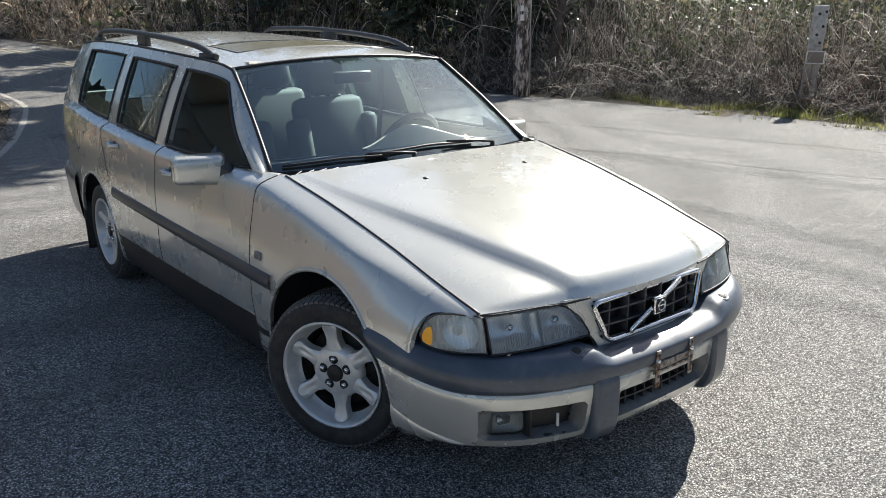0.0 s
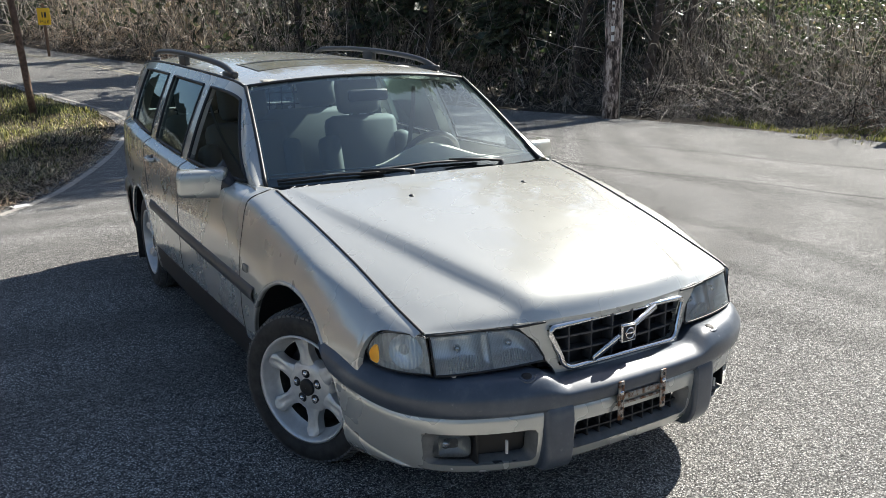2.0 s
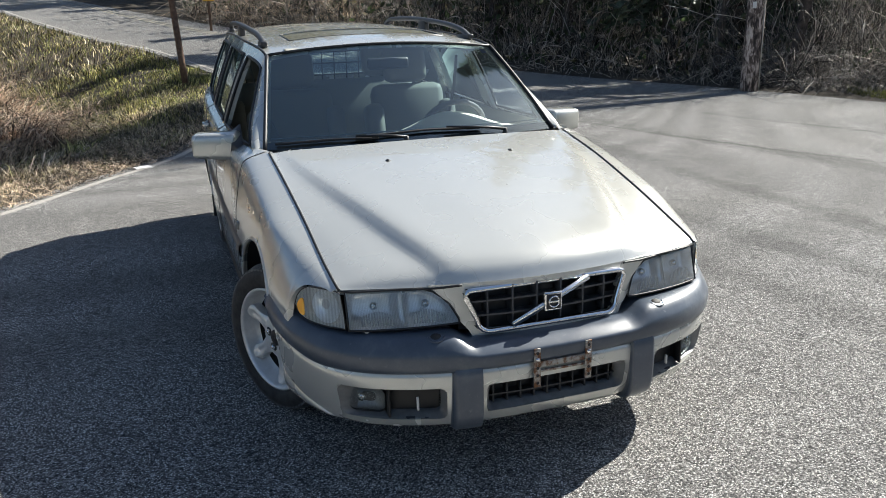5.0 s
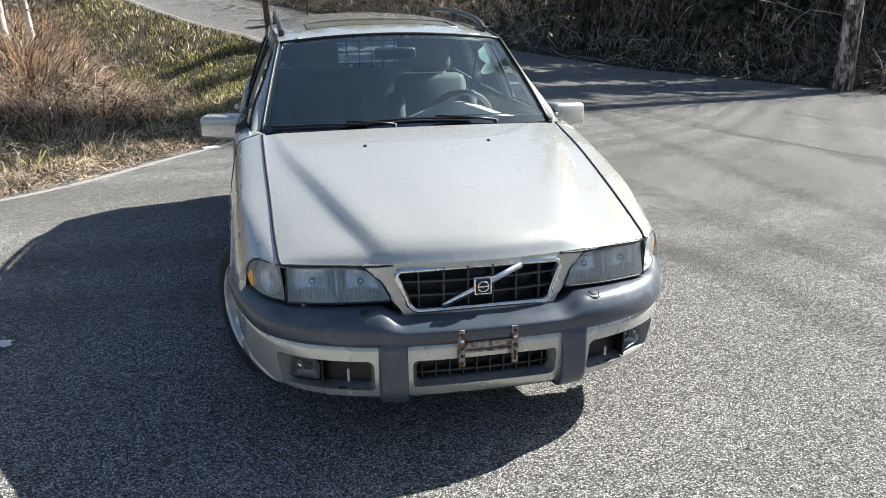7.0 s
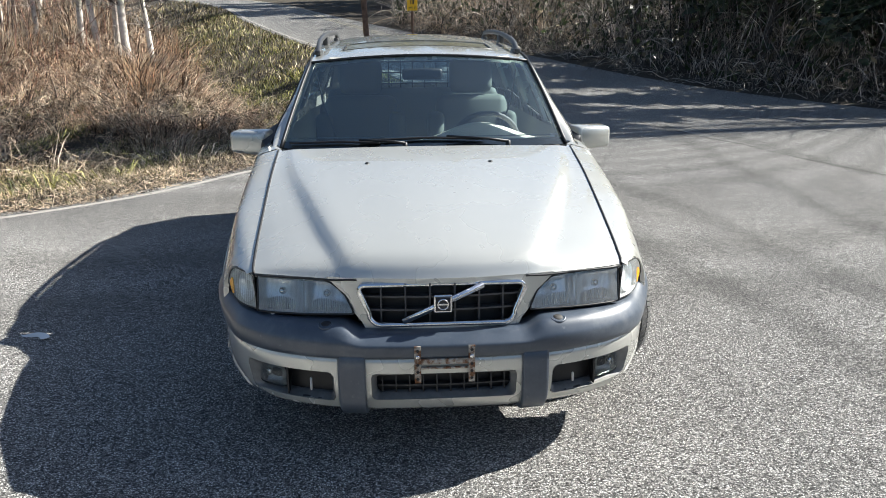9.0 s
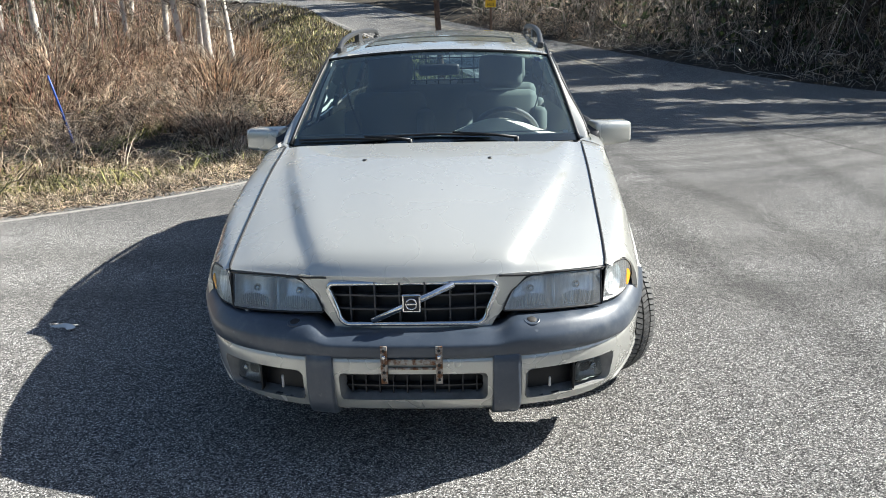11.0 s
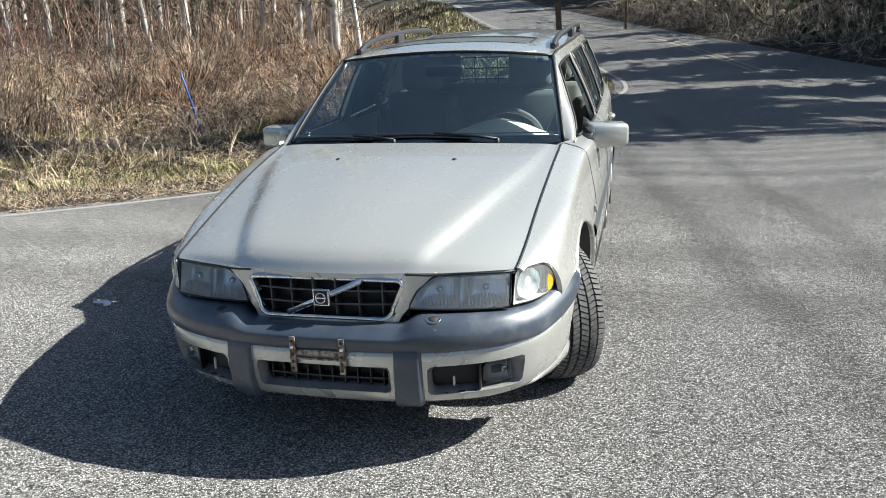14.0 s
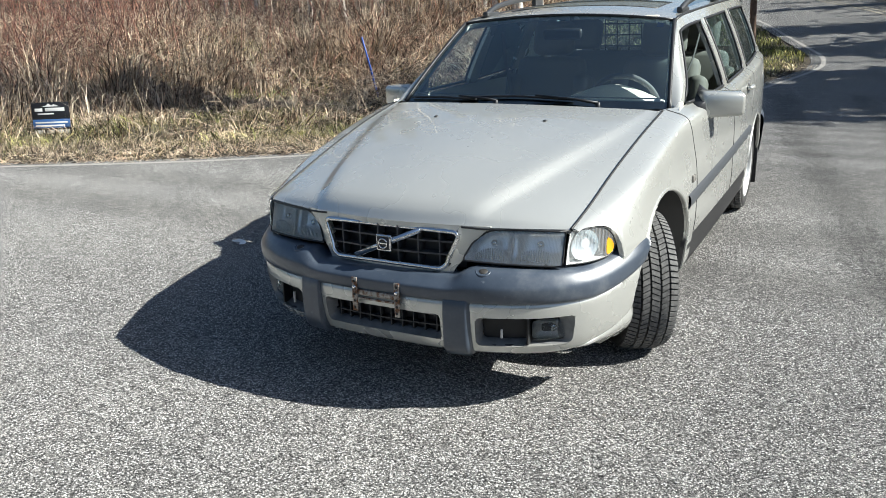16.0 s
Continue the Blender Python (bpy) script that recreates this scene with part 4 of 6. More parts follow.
def border(fn, n=14):
    return [fn(u, 0) for u in steps(0, 1, n)] + [fn(1, v) for v in steps(0.15, 0.85, 5)] + [fn(u, 1) for u in steps(1, 0, n)] + [fn(0, v) for v in steps(0.85, 0.15, 5)]


def put(name, bm, mat, parent, s, label=""):
    if s < 0:
        bm.transform(Matrix.Diagonal((-1, 1, 1, 1)))
    return part(name, bm, mat, parent, label)


for s in (1, -1):
    def bowl(u, v):
        q = (u / 0.5 if u < 0.5 else (u - 0.5) / 0.5) * 2 - 1
        return lamp(u, v, 0.004 + 0.07 * max(1 - q ** 4, 0) ** 0.5 * max(1 - (2 * v - 1) ** 4, 0) ** 0.5)
    bm = grid(bowl, sorted({*steps(0, 0.5, 14), *steps(0.5, 1, 14)}), steps(0, 1, 12))
    head = put("headlamp", bm, LAMPBOWL, car, s, "rectangular headlamp with a fluted, slightly hazy lens")
    put("lens", grid(lamp, steps(0, 1, 24), steps(0, 1, 10)), LENS, head, s)
    put("seal", tube(bmesh.new(), border(lamp), 0.0035, 6, True), BLACK, head, s)
    for c0 in (0.27, 0.74):
        bm = bmesh.new()
        for k in range(13):
            u0 = c0 - 0.14 + 0.28 * k / 12
            tube(bm, [lamp(u0, v, 0.003) for v in steps(0.10, 0.36 + 0.10 * math.sin(math.pi * k / 12), 3)], 0.0022, 5)
        put("lens_ribs", bm, LENSRIB, head, s)
        bm = bmesh.new()
        bmesh.ops.create_icosphere(bm, subdivisions=2, radius=0.014, matrix=Matrix.Translation(lamp(c0, 0.52, 0.04)))
        put("bulb", bm, REFLECT, head, s)
    put("lens_divider", tube(bmesh.new(), [lamp(0.5, v, 0.004) for v in steps(0.03, 0.97, 6)], 0.002, 6), LENSRIB, head, s)
    bm = grid(lambda u, v: indicator(u, v, 0.035 if 0.03 < u < 0.97 and 0.02 < v < 0.98 else 0.003), [0, 0.04, *steps(0.1, 0.9, 10), 0.96, 1], [0, 0.04, *steps(0.1, 0.9, 6), 0.96, 1])
    ind = put("indicator", bm, WHITEBOWL, car, s, "clear corner indicator lamp with an amber reflector")
    ob = put("lens", grid(indicator, steps(0, 1, 18), steps(0, 1, 10)), CLEAR, ind, s)
    ob.visible_shadow = False
    put("seal", tube(bmesh.new(), border(indicator), 0.002, 6, True), BLACK, ind, s)
    bm = grid(lambda a, r_: indicator(0.90 + 0.085 * r_ * math.copysign(abs(math.cos(a)) ** 0.6, math.cos(a)), 0.40 + 0.34 * r_ * math.copysign(abs(math.sin(a)) ** 0.6, math.sin(a)), -0.001), steps(0, 2 * math.pi, 28), [0.02, 0.5, 0.85, 1.0], thick=(-0.004, 0.003, 0))
    put("amber_reflector", bm, AMBER, ind, s, "amber reflector")
    bm = grid(lambda a, r_: indicator(0.35 + 0.29 * r_ * math.cos(a), 0.5 + 0.45 * r_ * math.sin(a), 0.012 + 0.026 * (1 - r_ * r_)), steps(0, 2 * math.pi, 28), [0.02, 0.3, 0.6, 0.85, 1.0])
    put("reflector", bm, LAMPBOWL, ind, s, "round silvered reflector")

# ---- grille ----
GRILLEGREY = material("grille_dark_grey", (0.055, 0.055, 0.058), 0.4)
grille = thing("grille", "black egg-crate grille in a chrome frame with a diagonal bar", "")
grille.parent = car


def trapezoid(dx, z0, z1, r, n=5):
    """A rounded trapezoid, wider above, as (x, z) pairs."""
    xb, xt = 0.252 + dx, 0.286 + dx
    out = []
    for cx, cz, a0 in ((xt - r, z1 - r, 0), (-xt + r, z1 - r, 90), (-xb + r * 2.0, z0 + r * 2.0, 180), (xb - r * 2.0, z0 + r * 2.0, 270)):
        rr = r if cz > 0.62 else r * 2.0
        out += [(cx + rr * math.cos(radians(a0 + 90 * k / n)), cz + rr * math.sin(radians(a0 + 90 * k / n))) for k in range(n + 1)]
    return out


ring = [Vector((x, nose_y(x, z) - 0.011, z)) for x, z in trapezoid(-0.004, 0.549, 0.684, 0.02)]
part("grille_frame", tube(bmesh.new(), ring, 0.009, 8, True), CHROME, grille, "chrome frame")
bm = grid(lambda x, z: Vector((x, nose_y(x, z) + 0.05, z)), steps(-0.29, 0.29, 8), steps(0.54, 0.70, 4))
part("grille_backing", bm, BLACK, grille)
for x in (-0.208, -0.125, -0.042, 0.042, 0.125, 0.208):
    bm = box(bmesh.new(), (x - 0.003, nose_y(x, 0.62) + 0.004, 0.552), (x + 0.003, nose_y(x, 0.62) + 0.05, 0.69), 0.001)
    part("grille_bar", bm, GRILLEGREY, grille)
for z in (0.597, 0.643):
    bm = grid(lambda u, v: Vector((u, nose_y(u, z) + 0.003 + 0.045 * v, z + 0.003 - 0.004 * v)), steps(-0.272, 0.272, 20), [0, 1], thick=(0, 0, -0.006))
    part("grille_bar", bm, GRILLEGREY, grille)
def slab(p0, p1, w, t):
    """A flat bar from p0 to p1 in the grille's plane."""
    p0, p1 = Vector(p0), Vector(p1)
    d = (p1 - p0).normalized()
    n = Vector((-d.z, 0, d.x)) * w
    bm = bmesh.new()
    vs = [bm.verts.new(p + q + Vector((0, y, 0))) for y in (0, t) for p, q in ((p0, n), (p1, n), (p1, -n), (p0, -n))]
    for f in ((0, 1, 2, 3), (7, 6, 5, 4), (0, 4, 5, 1), (1, 5, 6, 2), (2, 6, 7, 3), (3, 7, 4, 0)):
        bm.faces.new([vs[i] for i in f])
    bmesh.ops.bevel(bm, geom=bm.edges[:], offset=0.0018, segments=2, affect="EDGES")
    return bm


part("diagonal_bar", slab((-0.135, -0.812, 0.562), (0.14, -0.80, 0.684), 0.0095, 0.012), CHROME, grille, "chrome diagonal bar")
bm = bmesh.new()
box(bm, (-0.031, -0.822, 0.595), (0.031, -0.806, 0.657), 0.004)
badge = part("badge", bm, CHROME, grille, "square chrome badge with a dark field and ring")
part("badge_field", box(bmesh.new(), (-0.025, -0.8245, 0.601), (0.025, -0.818, 0.651), 0.002), material("badge_black", (0.01, 0.012, 0.02), 0.3), badge)
part("badge_ring", tube(bmesh.new(), [(0.0175 * math.cos(a), -0.826, 0.626 + 0.0175 * math.sin(a)) for a in steps(0, 5.9, 26)], 0.0028, 6, True), CHROME, badge)
part("badge_strip", box(bmesh.new(), (-0.015, -0.827, 0.623), (0.015, -0.823, 0.629), 0.001), CHROME, badge)

# ---- bumper fittings ----
DARKPLASTIC = material("dark_plastic", (0.03, 0.031, 0.034), 0.5)
MESHGREY = material("grille_grey", (0.028, 0.028, 0.03), 0.5)
bm = grid(lambda x, z: Vector((x, -0.80 + 0.25 * x * x, z)), steps(-0.245, 0.245, 8), steps(0.25, 0.4, 2))
lowgrille = part("lower_grille", bm, BLACK, car, "black lower bumper grille")
for x in steps(-0.21, 0.21, 9):
    part("grille_bar", box(bmesh.new(), (x - 0.0025, -0.828 + 0.25 * x * x, 0.262), (x + 0.0025, -0.80 + 0.25 * x * x, 0.386), 0.0008), MESHGREY, lowgrille)
for z in (0.30, 0.342):
    bm = grid(lambda u, v: Vector((u, -0.83 + 0.25 * u * u + 0.03 * v, z)), steps(-0.236, 0.236, 14), [0, 1], thick=(0, 0, -0.005))
    part("grille_bar", bm, MESHGREY, lowgrille)
bracket = thing("plate_bracket", "rusty perforated plate bracket bolted to the bumper", "")
bracket.parent = car
for x in (-0.09, 0.09):
    bm = bmesh.new()
    box(bm, (x - 0.011, -0.893, 0.375), (x + 0.011, -0.888, 0.505), 0.001)
    strip_ = part("bracket_strip", bm, RUST, bracket)
    for k in range(5):
        z = 0.39 + 0.025 * k
        bm = bmesh.new()
        lathe(bm, [(-0.8945, 0.0055), (-0.8935, 0.0001)], 8, 1, (x, 0, z))
        part("bracket_hole", bm, BLACK, strip_)
    bm = bmesh.new()
    lathe(bm, [(-0.888, 0.007), (-0.898, 0.0068), (-0.899, 0.004), (-0.899, 0.0001)], 8, 1, (x, 0, 0.468))
    part("bolt", bm, CHROME, bracket)
bm = bmesh.new()
box(bm, (-0.10, -0.888, 0.438), (0.10, -0.880, 0.458), 0.002)
box(bm, (-0.10, -0.886, 0.42), (0.10, -0.878, 0.428), 0.002)
part("bracket_bar", bm, RUST, bracket, "rust-stained cross bar")
FOG = fluted("fog_lens", 26.0, 0.02, 0.08, 1.3)
FOGBOWL = material("dull_lamp_bowl", (0.20, 0.205, 0.2), 0.3, 0.6)
for s in (1, -1):
    ys = lambda x: spline(PLAN, u_at(x)).y
    bm = grid(lambda u, v: Vector((0.375 + 0.33 * u, ys(0.375 + 0.33 * u) + 0.085, 0.27 + 0.14 * v)), steps(0, 1, 8), steps(0, 1, 3))
    pocket = put("fog_pocket", bm, BLACK, car, s, "dark bumper pocket with a fog lamp beside a loose clip")
    lamp_x = 0.602
    m = pose(lamp_x, ys(lamp_x) + 0.045, 0.342, 0, 0, 33)

    def fog_face(r_, a, back=0.0):
        """A bulging rounded rectangle."""
        c, q = math.cos(a), math.sin(a)
        k = (abs(c) ** 5 + abs(q) ** 5) ** -0.2
        return m @ Vector((0.058 * r_ * k * c, 0.010 * r_ * r_ + back, 0.038 * r_ * k * q))

    turn_ = steps(0, 2 * math.pi, 32)
    put("fog_housing", grid(lambda a, t: fog_face(1.06, a, 0.05 * t - 0.002), turn_, [0, 0.2, 1]), BLACK, pocket, s)
    put("fog_lamp", grid(lambda a, r_: fog_face(r_, a, 0.008 + 0.03 * (1 - r_ * r_)), turn_, [0.02, 0.4, 0.7, 0.9, 1.0]), FOGBOWL, pocket, s)
    put("fog_lens", grid(lambda a, r_: fog_face(r_, a, -0.002), turn_, [0.02, 0.5, 0.8, 1.0]), FOG, pocket, s).visible_shadow = False
    bm = bmesh.new()
    lathe(bm, [(0.004, 0.004), (0.006, 0.013), (0.016, 0.011), (0.02, 0.001)], 14, 1)
    bm.transform(m @ pose(0.018, 0.0, 0.008))
    put("fog_reflector", bm, REFLECT, pocket, s)
    put("pocket_divider", box(bmesh.new(), (0.535, ys(0.535) + 0.035, 0.292), (0.542, ys(0.535) + 0.09, 0.396), 0.002), BLACK, pocket, s)
    x = 0.455
    put("clip", box(bmesh.new(), (x - 0.004, ys(x) + 0.03, 0.318), (x + 0.004, ys(x) + 0.04, 0.352 + 0.012 * (s < 0)), 0.003), material("pale_plastic", (0.6, 0.58, 0.55), 0.5), pocket, s)
    for x in (0.42, 0.475):
        put("clip", box(bmesh.new(), (x - 0.014, ys(x) + 0.04, 0.284), (x + 0.014, ys(x) + 0.058, 0.290), 0.002), MESHGREY, pocket, s)
    # tow eye pocket and washer nub on the band
    bm = bmesh.new()
    bmesh.ops.create_icosphere(bm, subdivisions=2, radius=1, matrix=pose(0.393, -0.806, 0.5615, 24, 0, 12) @ Matrix.Diagonal((0.019, 0.016, 0.006, 1)))
    put("tow_hole", bm, RECESS, car, s)
    put("tow_lip", tube(bmesh.new(), [pose(0.393, -0.808, 0.561, 24, 0, 12) @ Vector((0.024 * math.cos(a), 0.020 * math.sin(a), 0)) for a in steps(math.pi * 0.95, math.pi * 2.05, 14)], 0.0045, 6), PLASTIC, car, s)
    bm = bmesh.new()
    bmesh.ops.create_icosphere(bm, subdivisions=2, radius=0.009, matrix=Matrix.Translation((0.584, -0.70, 0.573)))
    put("washer_nub", bm, BLACK if s > 0 else material("chalky_plastic", (0.6, 0.6, 0.6), 0.5), car, s)
    bm = bmesh.new()
    bmesh.ops.create_icosphere(bm, subdivisions=2, radius=0.012, matrix=Matrix.Translation((0.27, 0.12, 0.968 - 0.01)) @ Matrix.Diagonal((1, 1.2, 0.8, 1)))
    put("washer_nozzle", bm, BLACK, car, s)

# ---- body fittings ----
def on_side(y, z, out=0.0):
    p = side(y, v_at(y, z))
    return p + Vector((out, 0, 0))


def mould_z(y):
    return 0.602 + 0.032 * (y - 0.33)


MOULD = material("moulding_grey", (0.055, 0.06, 0.068), 0.42)
bm = grid(lambda u, v: on_side(u, mould_z(u) - 0.034 + 0.068 * v, 0.014 * math.sin(math.pi * min(max(v, 0.0), 1.0)) ** 0.5 - 0.002), [0.325, 0.335, *steps(0.36, 2.2, 30), 2.23, 2.24], steps(0, 1, 8))
mirrored(part("side_moulding", bm, MOULD, car, "dark grey rubbing strip"))
for y, z in ((1.31, 0.895), (2.16, 0.935)):
    bm = bmesh.new()
    p = on_side(y, z)
    bmesh.ops.create_uvsphere(bm, u_segments=14, v_segments=8, radius=1, matrix=Matrix.Translation(p - Vector((0.008, 0, 0))) @ Matrix.Diagonal((0.012, 0.05, 0.03, 1)))
    cup = part("handle_cup", bm, BLACK, car)
    bm = bmesh.new()
    tube(bm, [p + Vector((0.004, -0.085, 0.004)), p + Vector((0.026, -0.06, 0.004)), p + Vector((0.03, 0.0, 0.004)), p + Vector((0.026, 0.05, 0.004)), p + Vector((0.004, 0.075, 0.004))], 0.013, 8)
    hd = part("door_handle", bm, PAINT, car)
    mirrored(cup), mirrored(hd)
bm = bmesh.new()
p = on_side(0.425, 0.69)
box(bm, p - Vector((0.008, 0.026, 0.016)), p + Vector((0.008, 0.026, 0.016)), 0.005)
mirrored(part("side_repeater", bm, material("smoked_amber", (0.20, 0.19, 0.17), 0.2), car))
# fuel flap on the right quarter
bm = bmesh.new()
tube(bm, [Vector((-1, 1, 1)) * 0 + Vector((-(side(y, v_at(y, z)).x + 0.0005), y, z)) for y, z in ((2.78, 0.80), (2.78, 0.95), (2.94, 0.95), (2.94, 0.80))], 0.002, 4, True)
part("fuel_flap", bm, BLACK, car)

# mirrors
for s in (1, -1):
    bm = bmesh.new()
    box(bm, (-0.112, -0.052, -0.064), (0.112, 0.052, 0.064), 0.022)
    for v in bm.verts:
        if v.co.y < -0.02:
            v.co.x *= 0.93
            v.co.z *= 0.93
        v.co.z += 0.06 * v.co.x * (1 if v.co.z < 0 else -0.5)
    bm.transform(pose(0.893, 0.87, 0.972, 0, 0, 20))
    mir = put("wing_mirror", bm, PAINT, car, s, "silver-gold door mirror on a black foot")
    bm = grid(lambda u, v: pose(0.893, 0.87, 0.972, 0, 0, 20) @ Vector((0.09 * (2 * u - 1), 0.054, 0.045 * (2 * v - 1))), [0, 1], [0, 1])
    put("mirror_glass", bm, CHROME, mir, s)
    bm = bmesh.new()
    foot = [bm.verts.new(p) for p in ((0.79, 0.70, 0.945), (0.79, 0.98, 0.948), (0.765, 0.97, 1.06), (0.845, 0.80, 0.918), (0.845, 0.91, 0.918), (0.84, 0.91, 1.015), (0.84, 0.82, 1.005), (0.775, 0.78, 0.99))]
    bmesh.ops.convex_hull(bm, input=foot)
    bmesh.ops.bevel(bm, geom=bm.edges[:], offset=0.004, segments=1, affect="EDGES")
    put("mirror_foot", bm, DARKPLASTIC, mir, s)

# roof rails
for s in (1, -1):
    rail = thing("roof_rail", "dark grey roof rail on three feet", "")
    rail.parent = car
    rx = lambda y: along(ROOFX, y) - 0.035
    rz = lambda y: along(ROOFZ, y)
    pts = [Vector((rx(y) - 0.0, y, rz(y) + h)) for y, h in ((1.36, 0.012), (1.43, 0.034), (1.55, 0.052), (1.8, 0.062), (2.2, 0.068), (2.6, 0.068), (2.98, 0.062), (3.1, 0.05), (3.2, 0.015))]
    put("bar", tube(bmesh.new(), [spline(pts, t) for t in steps(0, 1, 40)], 0.016, 8), RAIL, rail, s)
    for y0, y1 in ((1.34, 1.52), (2.2, 2.34), (3.06, 3.22)):
        bm = bmesh.new()
        box(bm, (rx(y0) - 0.016, y0, rz((y0 + y1) / 2) + 0.0), (rx(y0) + 0.018, y1, rz((y0 + y1) / 2) + (0.062 if 2 < y0 < 2.5 else 0.03)), 0.008)
        put("foot", bm, RAIL, rail, s)
# roof gutter lines and sunroof
for s in (1, -1):
    put("roof_gutter", tube(bmesh.new(), [Vector((along(ROOFX, y) - 0.002, y, along(ROOFZ, y) + 0.002)) for y in steps(1.12, 3.5, 30)], 0.007, 6), BLACK, car, s)
    put("pillar_trim", tube(bmesh.new(), [screen(1.0, v, 0.004) + Vector((0.004, 0, 0)) for v in steps(0, 1, 12)], 0.009, 6), BLACK, car, s)
DARKGLASS = material("dark_roof_glass", (0.09, 0.085, 0.055), 0.25, 0.0, 0.0, 0.3)
colour(DARKGLASS, ramp(DARKGLASS, noise_tex(DARKGLASS, 90, 3), (0.35, (0.045, 0.042, 0.028)), (0.65, (0.16, 0.15, 0.10))))
bm = grid(lambda x, y: Vector((x, y, roof(x / along(ROOFX, y), (y - 1.10) / 2.45).z - 0.004)), steps(-0.425, 0.425, 16), steps(SUNROOF[0] + 0.02, SUNROOF[1] - 0.02, 8), thick=(0, 0, -0.01))
part("sunroof", bm, DARKGLASS, car, "dark tinted glass sunroof")
ring = [(-0.43, SUNROOF[0]), (0.43, SUNROOF[0]), (0.43, SUNROOF[1]), (-0.43, SUNROOF[1])]
pts = []
for (x0, y0), (x1, y1) in zip(ring, ring[1:] + ring[:1]):
    for t in steps(0, 1, 10)[:-1]:
        x, y = x0 + (x1 - x0) * t, y0 + (y1 - y0) * t
        pts.append((x, y, roof(x / along(ROOFX, y), (y - 1.10) / 2.45).z - 0.002))
part("sunroof_seal", tube(bmesh.new(), pts, 0.005, 6, True), BLACK, car)
# screen surround, cowl and wipers
part("screen_seal", tube(bmesh.new(), [screen(u, 1.0, 0.003) for u in steps(-1, 1, 24)], 0.008, 6), BLACK, car)
bm = grid(lambda u, v: (hood(u * 0.99, 0.0) + Vector((0, 0.005, -0.03))).lerp(screen(u, 0.0) + Vector((0, 0.01, -0.006)), v), steps(-1, 1, 30), steps(0, 1, 4), thick=(0, 0, -0.02))
part("cowl", bm, BLACK, car, "black plastic cowl below the windscreen")
for k in range(26):
    x = -0.6 + 1.2 * k / 25
    u = x / 0.7
    a, b = hood(u * 0.99, 0.0) + Vector((0, 0.02, -0.024)), screen(u, 0.0) + Vector((0, -0.02, 0.0))
    part("cowl_louvre", tube(bmesh.new(), [a, b], 0.003, 4), DARKPLASTIC, car)
part("screen_band", grid(lambda u, v: screen(u, 0.07 * v + 0.0, -0.003), steps(-1, 1, 24), steps(0, 1, 2)), BLACK, car)
# Pale bars added in place of the dash edge reflected in the glass.
for v_ in (0.075, 0.105):
    part("screen_reflection", tube(bmesh.new(), [screen(u, v_, -0.004) for u in steps(-0.97, 0.97, 30)], 0.003, 6), material("pale_reflection", (0.45, 0.46, 0.45), 0.5), car, "pale strip along the foot of the windscreen, added for the dash's reflection")
for x0, reach in ((0.40, 0.60), (-0.10, 0.44)):
    wip = thing("wiper", "black windscreen wiper at rest", "")
    wip.parent = car
    a = Vector((x0, 0.43, 0.985))
    base = screen(x0 / 0.7, 0.015, 0.02)
    mid_ = screen((x0 - reach * 0.5) / 0.7, 0.06 if x0 > 0 else 0.035, 0.03)
    part("wiper_arm", tube(bmesh.new(), [base, base.lerp(mid_, 0.3) + Vector((0, 0, 0.004)), mid_], 0.008, 6, taper=0.005), BLACK, wip)
    part("wiper_pivot", lathe(bmesh.new(), [(-0.02, 0.012), (0.003, 0.011), (0.006, 0.001)], 12, 2, base), BLACK, wip)
    part("wiper_blade", tube(bmesh.new(), [screen((x0 - 0.12 - t * reach) / 0.7, (0.075 if x0 > 0 else 0.045) * (1 - 0.6 * abs(t - 0.45)), 0.012) for t in steps(0, 1, 10)], 0.006, 6), BLACK, wip)
# rear bumper and mud flaps
RB = [(0, 3.84, 0), (0.4, 3.83, 0), (0.64, 3.77, 0), (0.75, 3.66, 0), (0.80, 3.45, 0), (0.843, 3.08, 0)]
def rear_bumper(u, v):
    p = spline(RB, abs(u))
    o, z = spline([(0.0, 0.62, 0), (0.025, 0.58, 0), (0.025, 0.50, 0), (0.0, 0.30, 0), (-0.06, 0.25, 0)], v).xy
    d = Vector((p.x, p.y - 3.2, 0)).normalized() * o
    return Vector(((p.x + d.x) * (1 if u >= 0 else -1), p.y + d.y, z + 0.05))
part("rear_bumper", arch_cut(grid(rear_bumper, steps(-1, 1, 60), steps(0, 1, 12)), BASE), PLASTIC, car, "grey-blue plastic rear bumper")
for s in (1, -1):
    put("mud_flap", box(bmesh.new(), (0.66, BASE + 0.37, 0.16), (0.85, BASE + 0.385, 0.5), 0.004), RUBBER, car, s)

# ---- cabin ----
TRIM = material("beige_cabin_plastic", (0.52, 0.50, 0.44), 0.6)
bump(TRIM, noise_tex(TRIM, 400, 2), 0.1, 0.001)
LEATHER = material("grey_beige_leather", (0.22, 0.21, 0.185), 0.6, 0.0, 0.0, 0.2)
bump(LEATHER, noise_tex(LEATHER, 180, 4), 0.2, 0.002)
DARKCABIN = material("dark_cabin", (0.13, 0.13, 0.128), 0.7)
CARPET = material("carpet", (0.14, 0.135, 0.125), 0.95)
part("firewall", box(bmesh.new(), (-0.72, 0.41, 0.24), (0.72, 0.45, 0.93), 0.006), BLACK, car)
part("cabin_floor", box(bmesh.new(), (-0.74, 0.5, 0.32), (0.74, 3.6, 0.36), 0.01), CARPET, car)
def dash(u, v):
    x = 0.70 * u
    y = 0.52 + 0.12 * u * u + (0.50 - 0.1 * u * u) * v
    return Vector((x, y, 0.955 - 0.01 * v - (0.10 * max(v - 0.85, 0) / 0.15)))
